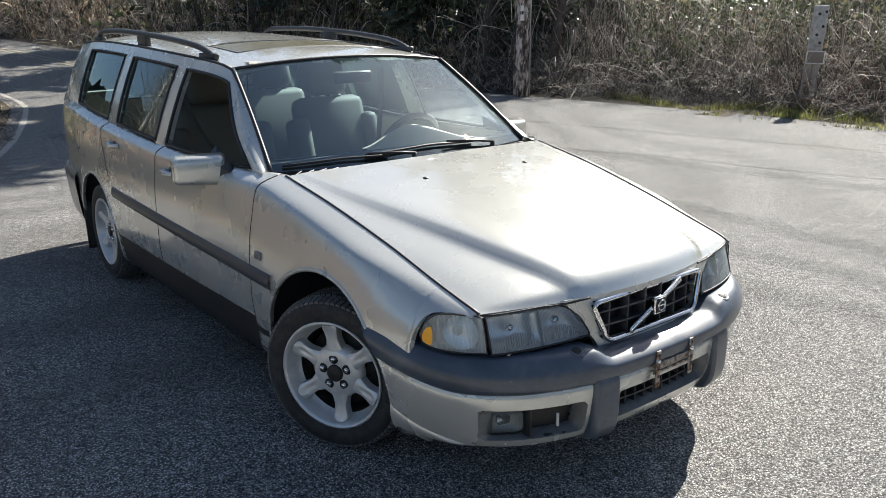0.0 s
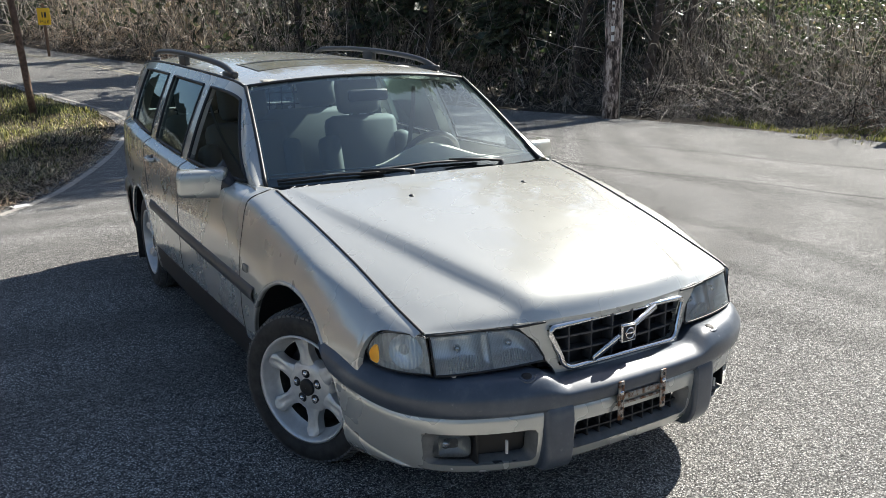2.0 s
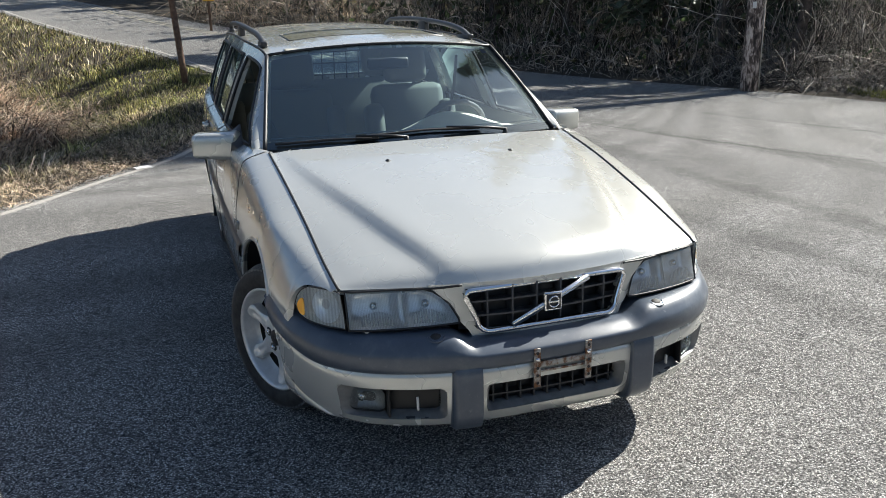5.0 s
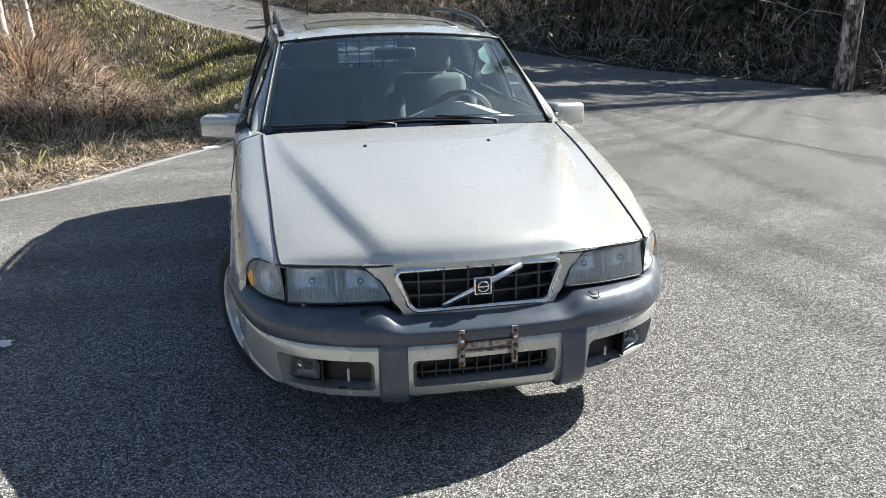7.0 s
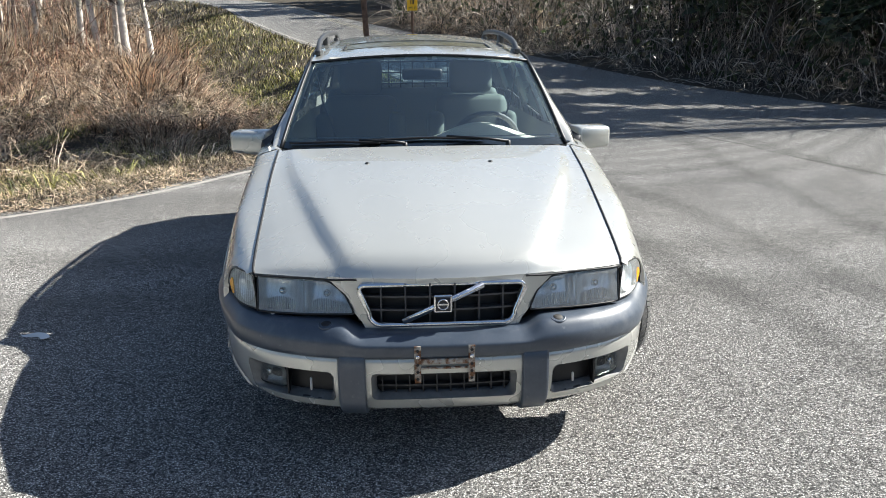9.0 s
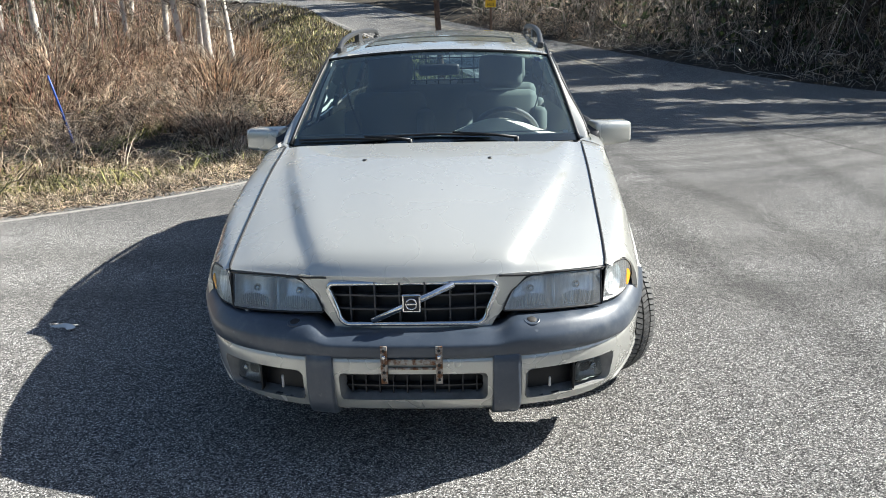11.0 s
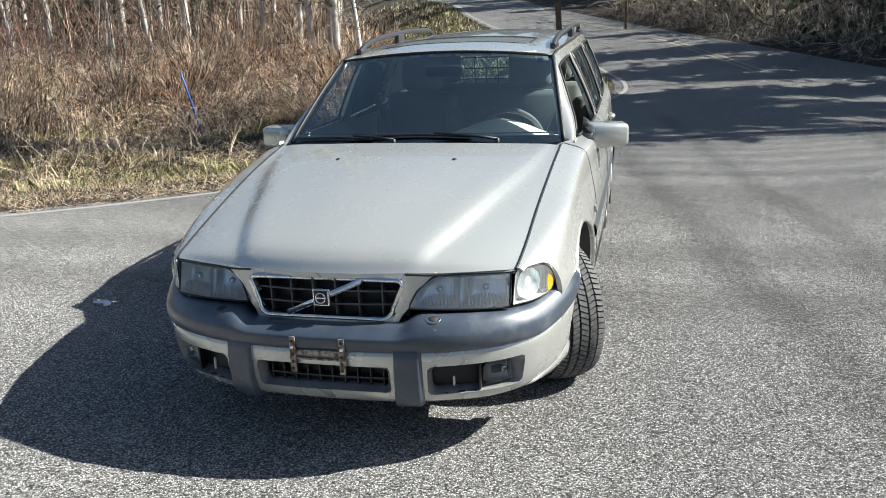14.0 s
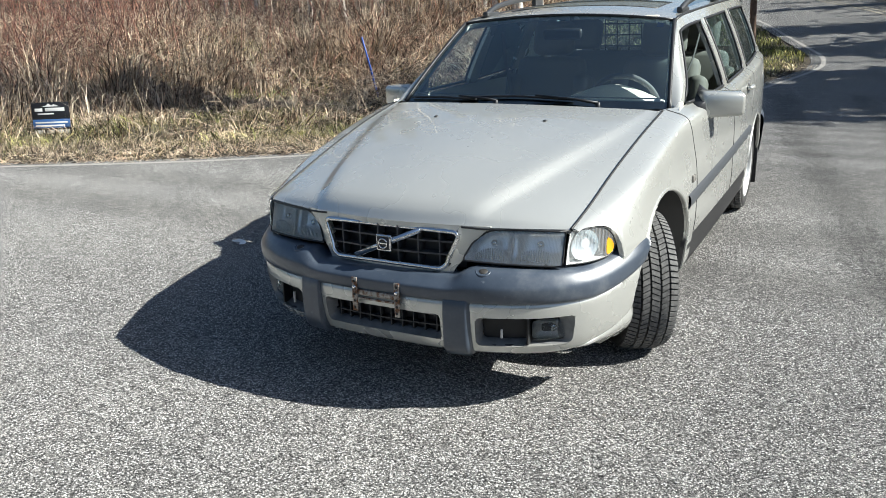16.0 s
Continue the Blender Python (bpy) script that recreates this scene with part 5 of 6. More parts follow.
bm = grid(dash, steps(-1, 1, 40), [*steps(0, 0.85, 12), 0.9, 0.95, 1.0], thick=(0, 0, -0.12))
part("dashboard", bm, DARKCABIN, car, "dark grey dashboard below the windscreen")
def cowling(u, v):
    a = 2 * u - 1
    hump = (0.5 + 0.5 * math.cos(math.pi * a)) ** 0.8
    return Vector((0.32 + (0.37 - 0.05 * v) * a, 0.70 + 0.06 * a * a + (0.36 - 0.10 * a * a) * v, 0.958 + hump * 0.092 * v ** 0.8 - 0.02 * max(v - 0.9, 0) / 0.1))
HOOD = material("pale_hood_plastic", (0.78, 0.74, 0.64), 0.65)
bump(HOOD, noise_tex(HOOD, 400, 2), 0.1, 0.001)
part("instrument_hood", grid(cowling, steps(0, 1, 28), steps(0, 1, 10)), HOOD, car, "pale beige instrument hood")
part("dash_front", box(bmesh.new(), (-0.70, 0.85, 0.45), (0.70, 0.99, 0.86), 0.04), DARKCABIN, car)
sw = thing("steering_wheel", "dark leather steering wheel", "")
sw.parent = car
sw.matrix_local = pose(0.36, 1.10, 0.93, -62, 0, 0)
part("wheel_rim", tube(bmesh.new(), [(0.18 * math.cos(a), 0.18 * math.sin(a), 0) for a in steps(0, 2 * math.pi, 36)[:-1]], 0.015, 8, True), DARKCABIN, sw)
part("wheel_boss", box(bmesh.new(), (-0.075, -0.07, -0.05), (0.075, 0.06, 0.015), 0.02), DARKCABIN, sw)
part("wheel_spokes", box(bmesh.new(), (-0.175, -0.025, -0.012), (0.175, 0.015, 0.004), 0.006), DARKCABIN, sw)
def seat(x, y, w, name="front_seat"):
    st = thing(name, "grey-beige leather seat with headrest" if name == "front_seat" else "grey-beige leather rear bench", "")
    st.parent = car
    part("seat_cushion", box(bmesh.new(), (x - w, y - 0.5, 0.42), (x + w, y + 0.06, 0.60), 0.05), LEATHER, st)
    m = pose(x, y, 0.55, -14)
    part("backrest", box(bmesh.new(), (-w, -0.06, 0), (w, 0.08, 0.60), 0.055, m), LEATHER, st)
    for s in (-1, 1):
        part("side_bolster", box(bmesh.new(), (s * w - 0.055, -0.1, 0.05), (s * w + 0.055, 0.07, 0.48), 0.04, m), LEATHER, st)
    for hx in ((0,) if name == "front_seat" else (-0.42, 0.42)):
        part("headrest", box(bmesh.new(), (hx - 0.14, -0.05, 0.61), (hx + 0.14, 0.06, 0.83), 0.045, m), LEATHER, st)
        for s in (-1, 1):
            part("headrest_post", tube(bmesh.new(), [m @ Vector((hx + s * 0.06, 0.01, 0.56)), m @ Vector((hx + s * 0.06, 0.01, 0.70))], 0.006, 6), CHROME, st)
seat(-0.36, 1.80, 0.235), seat(0.36, 1.80, 0.235)
seat(0, 2.62, 0.64, "rear_seat")
part("headliner", grid(lambda u, v: roof(u * 0.97, 0.04 + 0.92 * v) - Vector((0, 0, 0.045)), steps(-1, 1, 12), steps(0, 1, 12)), TRIM, car)
for s in (1, -1):
    put("door_card", grid(lambda y, z: Vector((along(W_, y) - 0.11 - 0.03 * (z < 0.9), y, z)), steps(0.55, 3.5, 12), [0.36, 0.6, 0.85, 0.95, 0.985]), TRIM, car, s)
    put("sun_visor", box(bmesh.new(), (0.12, 1.16, 1.375), (0.5, 1.30, 1.39), 0.008), TRIM, car, s)
    put("a_pillar_lining", tube(bmesh.new(), [screen(0.985, v, -0.022) for v in steps(0, 1, 8)], 0.008, 8), TRIM, car, s)
    belt = [Vector((0.62, 1.72, 1.30)), Vector((0.58, 1.68, 1.1)), Vector((0.50, 1.6, 0.9)), Vector((0.42, 1.5, 0.66))]
    put("seat_belt", grid(lambda u, v: spline(belt, v) + Vector((0, 0.024 * (u * 2 - 1), 0)), [0, 1], steps(0, 1, 10), thick=(0.003, 0, 0)), DARKCABIN, car, s)
part("rear_view_mirror", box(bmesh.new(), (-0.10, 1.06, 1.27), (0.12, 1.09, 1.33), 0.015), BLACK, car)
guard = thing("cargo_guard", "black steel grid behind the rear seats", "")
guard.parent = car
for k in range(13):
    x = -0.54 + 1.08 * k / 12
    part("guard_bar", tube(bmesh.new(), [(x, 2.86, 1.08), (x, 2.83, 1.40)], 0.004, 5), BLACK, guard)
for z in (1.08, 1.16, 1.24, 1.32, 1.40):
    part("guard_bar", tube(bmesh.new(), [(-0.56, 2.86 - 0.09 * (z - 1.08), z), (0.56, 2.86 - 0.09 * (z - 1.08), z)], 0.005, 5), BLACK, guard)
# stickers inside the screen
part("sticker", grid(lambda u, v: screen(0.87 + 0.05 * u, 0.90 + 0.06 * v, -0.004), steps(0, 1, 3), steps(0, 1, 3)), material("blue_sticker", (0.012, 0.035, 0.16), 0.4), car, "blue sticker at the top of the windscreen")
part("sticker", grid(lambda a, r: screen(0.93 + 0.02 * r * math.cos(a), 0.085 + 0.032 * r * math.sin(a), -0.004), steps(0, 2 * math.pi, 20), [0.05, 0.6, 1.0]), material("white_sticker", (0.7, 0.72, 0.7), 0.5), car, "round white sticker low in the windscreen")

# ---- plants ----
rg = np.random.default_rng(5)


def far_from(seg, pts, sign):
    """Distances to a road edge for many points."""
    a, d = seg[:, :2], seg[:, 2:] - seg[:, :2]
    out = np.empty(len(pts))
    for i0 in range(0, len(pts), 4000):
        p = pts[i0:i0 + 4000]
        q0 = p[:, None, :] - a[None]
        t = np.clip((q0 * d).sum(2) / (d * d).sum(1), 0, 1)
        q = q0 - d[None] * t[..., None]
        dist = (q * q).sum(2)
        k = dist.argmin(1)
        r = np.arange(len(p))
        s = d[k, 0] * q[r, k, 1] - d[k, 1] * q[r, k, 0]
        out[i0:i0 + 4000] = np.sqrt(dist[r, k]) * np.where(s * sign > 0, 1, -1)
    return out


def bulk(name, verts, tris, mat, label, category, smooth=False):
    """A joined mass of small pieces from arrays."""
    me = bpy.data.meshes.new(name)
    n, f = len(verts), len(tris)
    me.vertices.add(n)
    me.vertices.foreach_set("co", verts.astype(np.float32).ravel())
    me.loops.add(f * 3)
    me.loops.foreach_set("vertex_index", tris.astype(np.int32).ravel())
    me.polygons.add(f)
    me.polygons.foreach_set("loop_start", np.arange(f, dtype=np.int32) * 3)
    me.update(calc_edges=True)
    me.materials.append(mat)
    if smooth:
        me.shade_smooth()
    ob = new(name, me)
    if label:
        tagged(ob, label, category, kind="stuff")
    return ob


def blades(base, h, w, lean, curl=0.5, sway=False):
    """Bent grass blades: five points each."""
    n = len(base)
    a = rg.uniform(0, 2 * np.pi, n)
    if sway:
        a = np.array([6.0 * noise.noise(Vector((x * 0.9, y * 0.9, 5.0))) for x, y, _ in base]) + rg.normal(0, 0.8, n)
    out = np.stack([np.cos(a), np.sin(a), np.zeros(n)], 1)
    b = rg.uniform(0, 2 * np.pi, n)
    sidev = np.stack([np.cos(b), np.sin(b), np.zeros(n)], 1) * (w / 2)[:, None]
    l = (h * lean * rg.uniform(0.3, 1.3, n))[:, None]
    up = np.array([0, 0, 1.0])
    mid = base + out * l * 0.35 + up * (h * 0.6)[:, None]
    tip = base + out * l * (1 + curl) + up * (h * (1 - 0.25 * np.minimum(lean, 1)))[:, None]
    v = np.stack([base - sidev, base + sidev, mid - sidev * 0.8, mid + sidev * 0.8, tip], 1).reshape(-1, 3)
    k = np.arange(n)[:, None] * 5
    t = np.concatenate([k + np.array([[0, 1, 3]]), k + np.array([[0, 3, 2]]), k + np.array([[2, 3, 4]])])
    return v, t


def twigs(base, vec, r, sag, wob, seg=5):
    """Bare twigs: three-sided bars that wander and droop."""
    n = len(base)
    pts = [base]
    d = vec / seg
    for i in range(seg):
        d = d + rg.normal(0, 1, (n, 3)) * wob[:, None] / seg + np.array([0, 0, -1.0]) * (sag * (i + 0.5) / seg / seg)[:, None]
        pts.append(pts[-1] + d)
    pts = np.stack(pts, 1)
    along_ = np.gradient(pts, axis=1)
    along_ /= np.linalg.norm(along_, axis=2, keepdims=True) + 1e-9
    s = np.cross(along_, np.array([0.31, 0.52, 0.79]))
    s /= np.linalg.norm(s, axis=2, keepdims=True) + 1e-9
    u = np.cross(along_, s)
    rad = (r[:, None] * np.linspace(1, 0.35, seg + 1)[None])[..., None]
    ring = [pts + (s * math.cos(q) + u * math.sin(q)) * rad for q in (0, 2.094, 4.189)]
    v = np.stack(ring, 2).reshape(-1, 3)
    tri = []
    for i in range(seg):
        for j in range(3):
            a, b = i * 3 + j, i * 3 + (j + 1) % 3
            tri += [(a, b, b + 3), (a, b + 3, a + 3)]
    tri = np.array(tri)
    t = (np.arange(n)[:, None, None] * ((seg + 1) * 3) + tri[None]).reshape(-1, 3)
    return v, t


def scatter(n, x0, x1, y0, y1):
    return np.stack([rg.uniform(x0, x1, n), rg.uniform(y0, y1, n)], 1)


def stand(p):
    return np.array([[x, y, height(x, y)] for x, y in p])


def clumpy(p, scale, cut):
    return np.array([noise.noise(Vector((x * scale, y * scale, 3.7))) for x, y in p]) > cut


def mound(p):
    return np.array([0.75 + 0.5 * noise.noise(Vector((x * 0.35, y * 0.35, 9.1))) for x, y in p])


# verge beside the white line
p = np.concatenate([scatter(70000, -16, 1.0, -4, 16), scatter(50000, -10, 0.5, 0.5, 10)])
l = far_from(SEG_L, p, 1)
dens = np.clip((l - 0.02) / 0.5, 0.1, 1)
ok = (l > 0.08) & (l < 3.4) & (rg.uniform(0, 1, len(p)) < dens)
p, l = p[ok], l[ok]
h = rg.uniform(0.03, 0.10, len(p)) * (0.6 + 0.9 * np.clip(l - 0.4, 0, 2.0))
b_ = stand(p)
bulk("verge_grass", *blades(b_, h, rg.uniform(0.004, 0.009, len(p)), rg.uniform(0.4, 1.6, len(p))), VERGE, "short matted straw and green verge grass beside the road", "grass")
# flat dead stems and litter on the verge
p = np.concatenate([scatter(48000, -14, 1.0, -3, 13), scatter(60000, -10, 0.5, 0.5, 10)])
l = far_from(SEG_L, p, 1)
ok = (l > 0.06) & (l < 2.6) & ((np.arange(len(p)) < 48000) | (l < 1.5))
p = p[ok]
b_ = stand(p) + np.array([0, 0, 0.012])
a = rg.uniform(0, 6.283, len(p))
ln = rg.uniform(0.025, 0.11, len(p))
bulk("dead_stems", *twigs(b_, np.stack([np.cos(a) * ln, np.sin(a) * ln, rg.uniform(0, 0.05, len(p))], 1), rg.uniform(0.0015, 0.004, len(p)), 0.02 * np.ones(len(p)), 0.04 * np.ones(len(p)), 2), STRAW, "dead straw stems lying on the verge", "plant litter")

# tall straw and rust-brown stalks on the bank
p = np.concatenate([scatter(118000, -30, -2.0, -3.5, 33), scatter(70000, -10.5, -1.5, 5.5, 20)])
l = far_from(SEG_L, p, 1)
edge_ = 0.75 + 1.3 * np.clip((p[:, 0] + 8.5) / 2.5, 0, 1) + np.clip(p[:, 1] - 9, 0, 6) * 0.35
nearness = 1 / (1 + np.hypot(p[:, 0], p[:, 1] + 3) / 18)
ok = (l > edge_) & (rg.uniform(0, 1, len(p)) < 0.25 + nearness)
p, l = p[ok], l[ok]
hollow = np.exp(-((((p[:, 0] + 6.6) / 3.5) ** 2 + ((p[:, 1] - 7.6) / 2.8) ** 2)) ** 2)
patch = np.array([noise.noise(Vector((x * 0.42, y * 0.42, 6.3))) for x, y in p])
tuft = np.array([noise.noise(Vector((x * 1.1, y * 1.1, 2.2))) + 0.5 * noise.noise(Vector((x * 3.1, y * 3.1, 7.2))) for x, y in p])
grow = np.clip((l - edge_[ok]) / 0.4, 0.35, 1) * np.where((p[:, 1] > 9) & (l < edge_[ok] + 2.5), 1.0, mound(p)) * (1 - 0.9 * hollow) * np.clip(0.62 + 1.5 * tuft, 0.05, 1.35) * np.clip(0.85 + 0.9 * patch, 0.3, 1.3)
grow = np.where((p[:, 0] < -7.4) & (p[:, 1] < 7.2), np.clip(grow + 0.4, 0.4, 1.25), grow)
lane = (p - np.array([-8.55, 4.15])) @ np.array([[0.8, -0.6], [0.6, 0.8]]).T
grow = np.where((lane[:, 0] > -0.1) & (lane[:, 0] < 3.0) & (np.abs(lane[:, 1]) < 0.5), grow * 0.06, grow)
keep_ = (grow > 0.3) | (rg.uniform(0, 1, len(p)) < 0.22)
p, l, grow, tuft = p[keep_], l[keep_], grow[keep_], tuft[keep_]
straw = (rg.uniform(0, 1, len(p)) < np.where(p[:, 0] < -7.6, 0.9, 0.55) - 0.2 * (p[:, 1] > 9) + 0.5 * tuft)
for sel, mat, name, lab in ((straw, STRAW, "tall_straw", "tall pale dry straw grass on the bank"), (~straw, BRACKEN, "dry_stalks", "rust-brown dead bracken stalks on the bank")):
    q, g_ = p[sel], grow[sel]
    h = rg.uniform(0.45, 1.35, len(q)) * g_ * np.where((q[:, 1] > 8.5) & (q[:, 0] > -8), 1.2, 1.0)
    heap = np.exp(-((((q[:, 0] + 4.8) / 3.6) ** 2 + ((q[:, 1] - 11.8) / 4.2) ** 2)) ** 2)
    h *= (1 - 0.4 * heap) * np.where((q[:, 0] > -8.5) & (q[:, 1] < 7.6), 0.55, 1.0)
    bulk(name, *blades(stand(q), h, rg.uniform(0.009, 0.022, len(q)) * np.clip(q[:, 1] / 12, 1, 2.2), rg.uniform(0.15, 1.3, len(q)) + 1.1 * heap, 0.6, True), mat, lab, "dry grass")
# matted grass pressed flat in the hollow and along its rim
p = scatter(26000, -13, -2.0, 2, 12.5)
l = far_from(SEG_L, p, 1)
ok = (l > 1.1) & (rg.uniform(0, 1, len(p)) < 0.25 + np.exp(-(((p[:, 0] + 6.6) / 3.4) ** 2 + ((p[:, 1] - 7.4) / 2.6) ** 2))) & clumpy(p, 1.4, -0.15)
p = p[ok]
pick = clumpy(p, 0.8, 0.08)
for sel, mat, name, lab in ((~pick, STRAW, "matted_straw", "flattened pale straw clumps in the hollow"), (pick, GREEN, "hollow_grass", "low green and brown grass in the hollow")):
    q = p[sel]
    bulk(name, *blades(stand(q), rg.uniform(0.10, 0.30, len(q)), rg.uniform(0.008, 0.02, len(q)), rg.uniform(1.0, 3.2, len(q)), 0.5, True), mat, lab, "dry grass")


def off_lane(p):
    """Leaves the ground before the yard sign clear."""
    d = (p - np.array([-8.55, 4.15])) @ np.array([[0.8, -0.6], [0.6, 0.8]]).T
    return ~((d[:, 0] > -0.15) & (d[:, 0] < 3.0) & (np.abs(d[:, 1]) < 0.45))


# fallen stalks
p = scatter(56000, -20, -2.0, 1, 18)
l = far_from(SEG_L, p, 1)
ok = (l > 1.7 + np.clip(p[:, 1] - 9, 0, 6) * 0.35) & clumpy(p, 0.7, -0.12) & off_lane(p)
p = p[ok]
b_ = stand(p) + np.stack([np.zeros(len(p)), np.zeros(len(p)), rg.uniform(0.02, 0.75, len(p)) * mound(p) * np.where(p[:, 1] < 8, 0.3, 1.0)], 1)
a = rg.uniform(0, 6.283, len(p))
ln = rg.uniform(0.08, 0.34, len(p))
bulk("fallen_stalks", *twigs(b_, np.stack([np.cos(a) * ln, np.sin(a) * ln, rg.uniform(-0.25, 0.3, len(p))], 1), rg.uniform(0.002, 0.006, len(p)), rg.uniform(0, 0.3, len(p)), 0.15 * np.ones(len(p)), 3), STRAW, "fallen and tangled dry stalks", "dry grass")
# the grassy slope below the climbing road
p = np.concatenate([scatter(52000, -14, 1.0, 6.5, 34), scatter(26000, -5.5, 1.0, 7, 19)])
l = far_from(SEG_L, p, 1)
edge_ = 2.05 + np.clip(p[:, 1] - 9, 0, 6) * 0.35
ok = (l > 0.35) & (l < edge_ + 0.2) & (p[:, 1] > 6.8 + 0.8 * (l < 1))
p = p[ok]
tuft = np.array([noise.noise(Vector((x * 1.6, y * 1.6, 8.8))) for x, y in p])
h = rg.uniform(0.04, 0.14, len(p)) * np.clip(1 + 1.6 * tuft, 0.3, 2.0)
w_ = rg.uniform(0.008, 0.018, len(p))
ln_ = rg.uniform(0.3, 1.2, len(p))
green_ = np.array([noise.noise(Vector((x * 0.7, y * 0.7, 1.4))) for x, y in p]) + 0.16 * (p[:, 1] - 11.8) + rg.normal(0, 0.12, len(p)) > 0
for sel, mat, name, lab, flat in ((green_, GREEN, "slope_grass", "green and yellow rough grass on the roadside slope", 1.0), (~green_, VERGE, "dead_slope_grass", "matted dead brown grass on the slope at the corner", 2.2)):
    bulk(name, *blades(stand(p[sel]), h[sel] * (1.0 if flat == 1.0 else 0.7), w_[sel], ln_[sel] * flat, 0.5, flat > 1), mat, lab, "grass")
# rough grass on the far side of the ditch and beside the climbing road
p = scatter(26000, -16, 0.5, 18, 42)
l = far_from(SEG_L, p, 1)
p = p[(l > 0.4) & (l < 9)]
bulk("far_grass", *blades(stand(p), rg.uniform(0.08, 0.28, len(p)), rg.uniform(0.015, 0.03, len(p)), rg.uniform(0.5, 1.6, len(p)), 0.5, True), VERGE, "rough green and brown grass beside the climbing road", "grass")
# grass strip on the other side of the yard
p = scatter(42000, 9.0, 12.2, -8, 16)
l = far_from(SEG_R, p, -1)
ok = (l > 0.05) & (l < 1.3) & (clumpy(p, 1.3, -0.28))
ok &= p[:, 1] < 7.6 + 1.2 * np.sin(p[:, 0] * 3)
p, l = p[ok], l[ok]
h = rg.uniform(0.03, 0.14, len(p)) * (0.5 + np.clip(l, 0, 1))
bulk("strip_grass", *blades(stand(p), h, rg.uniform(0.008, 0.016, len(p)), rg.uniform(0.3, 1.2, len(p))), STRIP, "thin strip of yellow-green grass along the asphalt", "grass")

# bramble thicket behind that strip
def thicket(name, n, x0, x1, y0, y1, top, mat, lab, gap, seg, sign, keep=None, rmax=0.011):
    p = scatter(n, x0, x1, y0, y1)
    l = far_from(seg, p, sign)
    ok = l > gap
    if keep is not None:
        ok &= keep(p)
    p, l = p[ok], l[ok]
    grow = np.clip((l - gap) / 1.5, 0.35, 1) * (0.7 + 0.5 * mound(p))
    a = rg.uniform(0, 6.283, len(p))
    hz = rg.uniform(0.35, 1.0, len(p)) * top * grow
    b_ = stand(p)
    start = b_ + np.stack([np.zeros(len(p)), np.zeros(len(p)), np.where(rg.uniform(0, 1, len(p)) < 0.55, 0, rg.uniform(0.1, 0.75, len(p)) * hz)], 1)
    sp = rg.uniform(0.15, 0.8, len(p))
    vec = np.stack([np.cos(a) * sp, np.sin(a) * sp, hz * rg.uniform(0.3, 1.1, len(p))], 1)
    r = rg.uniform(0.003, rmax, len(p))
    bulk(name, *twigs(start, vec, r, rg.uniform(0.1, 1.4, len(p)), rg.uniform(0.1, 0.5, len(p)), 5), mat, lab, "thicket")


thicket("bramble_thicket", 26000, 10.6, 17, -9, 13, 2.1, TWIG, "tangled bare grey-brown bramble and brushwood", 0.9, SEG_R, -1, None, 0.009)
thicket("arching_canes", 5200, 10.7, 15.5, -9, 11.5, 1.9, PALETWIG, "pale arching bramble canes in front of the brushwood", 0.8, SEG_R, -1, None, 0.0075)
thicket("wood_canes", 6500, 0, 16, 11, 30, 2.4, PALETWIG, "pale bare shoots among the roadside trees", 0.4, SEG_R, -1, None, 0.011)
thicket("red_thicket", 2600, 10.6, 14, -9, 5.5, 1.5, REDTWIG, "red-brown bare shrubs by the fence", 0.8, SEG_R, -1)
thicket("roadside_brush", 18000, 0, 20, 9, 44, 3.0, TWIG, "bare grey brushwood under the trees beside the road", 0.35, SEG_R, -1, None, 0.016)
thicket("sunny_brush", 3200, 0, 6, 22.5, 29, 2.0, STRAW, "sunlit tan brush beside the yellow sign", 0.5, SEG_R, -1)
thicket("bank_brush", 9000, -34, -3, 7, 36, 2.3, REDTWIG, "bare red-brown shrubs behind the straw bank", 5.8, SEG_L, 1)
thicket("red_shrubs", 1300, -18, -11.5, 6.5, 12, 2.1, REDTWIG, "dark red-brown shrubs rising above the straw", 4.0, SEG_L, 1)
thicket("bank_saplings", 4200, -34, -3, 12, 34, 4.2, SAPLING, "thin bare saplings behind the bank", 6.0, SEG_L, 1)


p = np.concatenate([rg.normal((x, y), (0.5, 0.5), (k, 2)) for x, y, k in ((-9.6, 15.0, 30), (-11.6, 15.6, 12), (-9.2, 17.0, 10), (-13.5, 16.0, 10), (-16, 15, 14), (-18.5, 16.5, 12), (-8.0, 18.5, 8), (-20, 13, 10), (-22, 15, 10), (-14.8, 18, 12), (-9.6, 20, 10))])
hz = rg.uniform(2.2, 5.0, len(p))
keep_ = rg.uniform(0, 1, len(p)) < 0.6
p, hz = p[keep_], hz[keep_]
bulk("saplings", *twigs(stand(p), np.stack([rg.normal(0, 0.25, len(p)), rg.normal(0, 0.25, len(p)), hz], 1), rg.uniform(0.012, 0.03, len(p)), 0.05 * np.ones(len(p)), 0.15 * np.ones(len(p)), 5), SAPLING, "thin upright pale saplings in clumps behind the bank", "saplings")


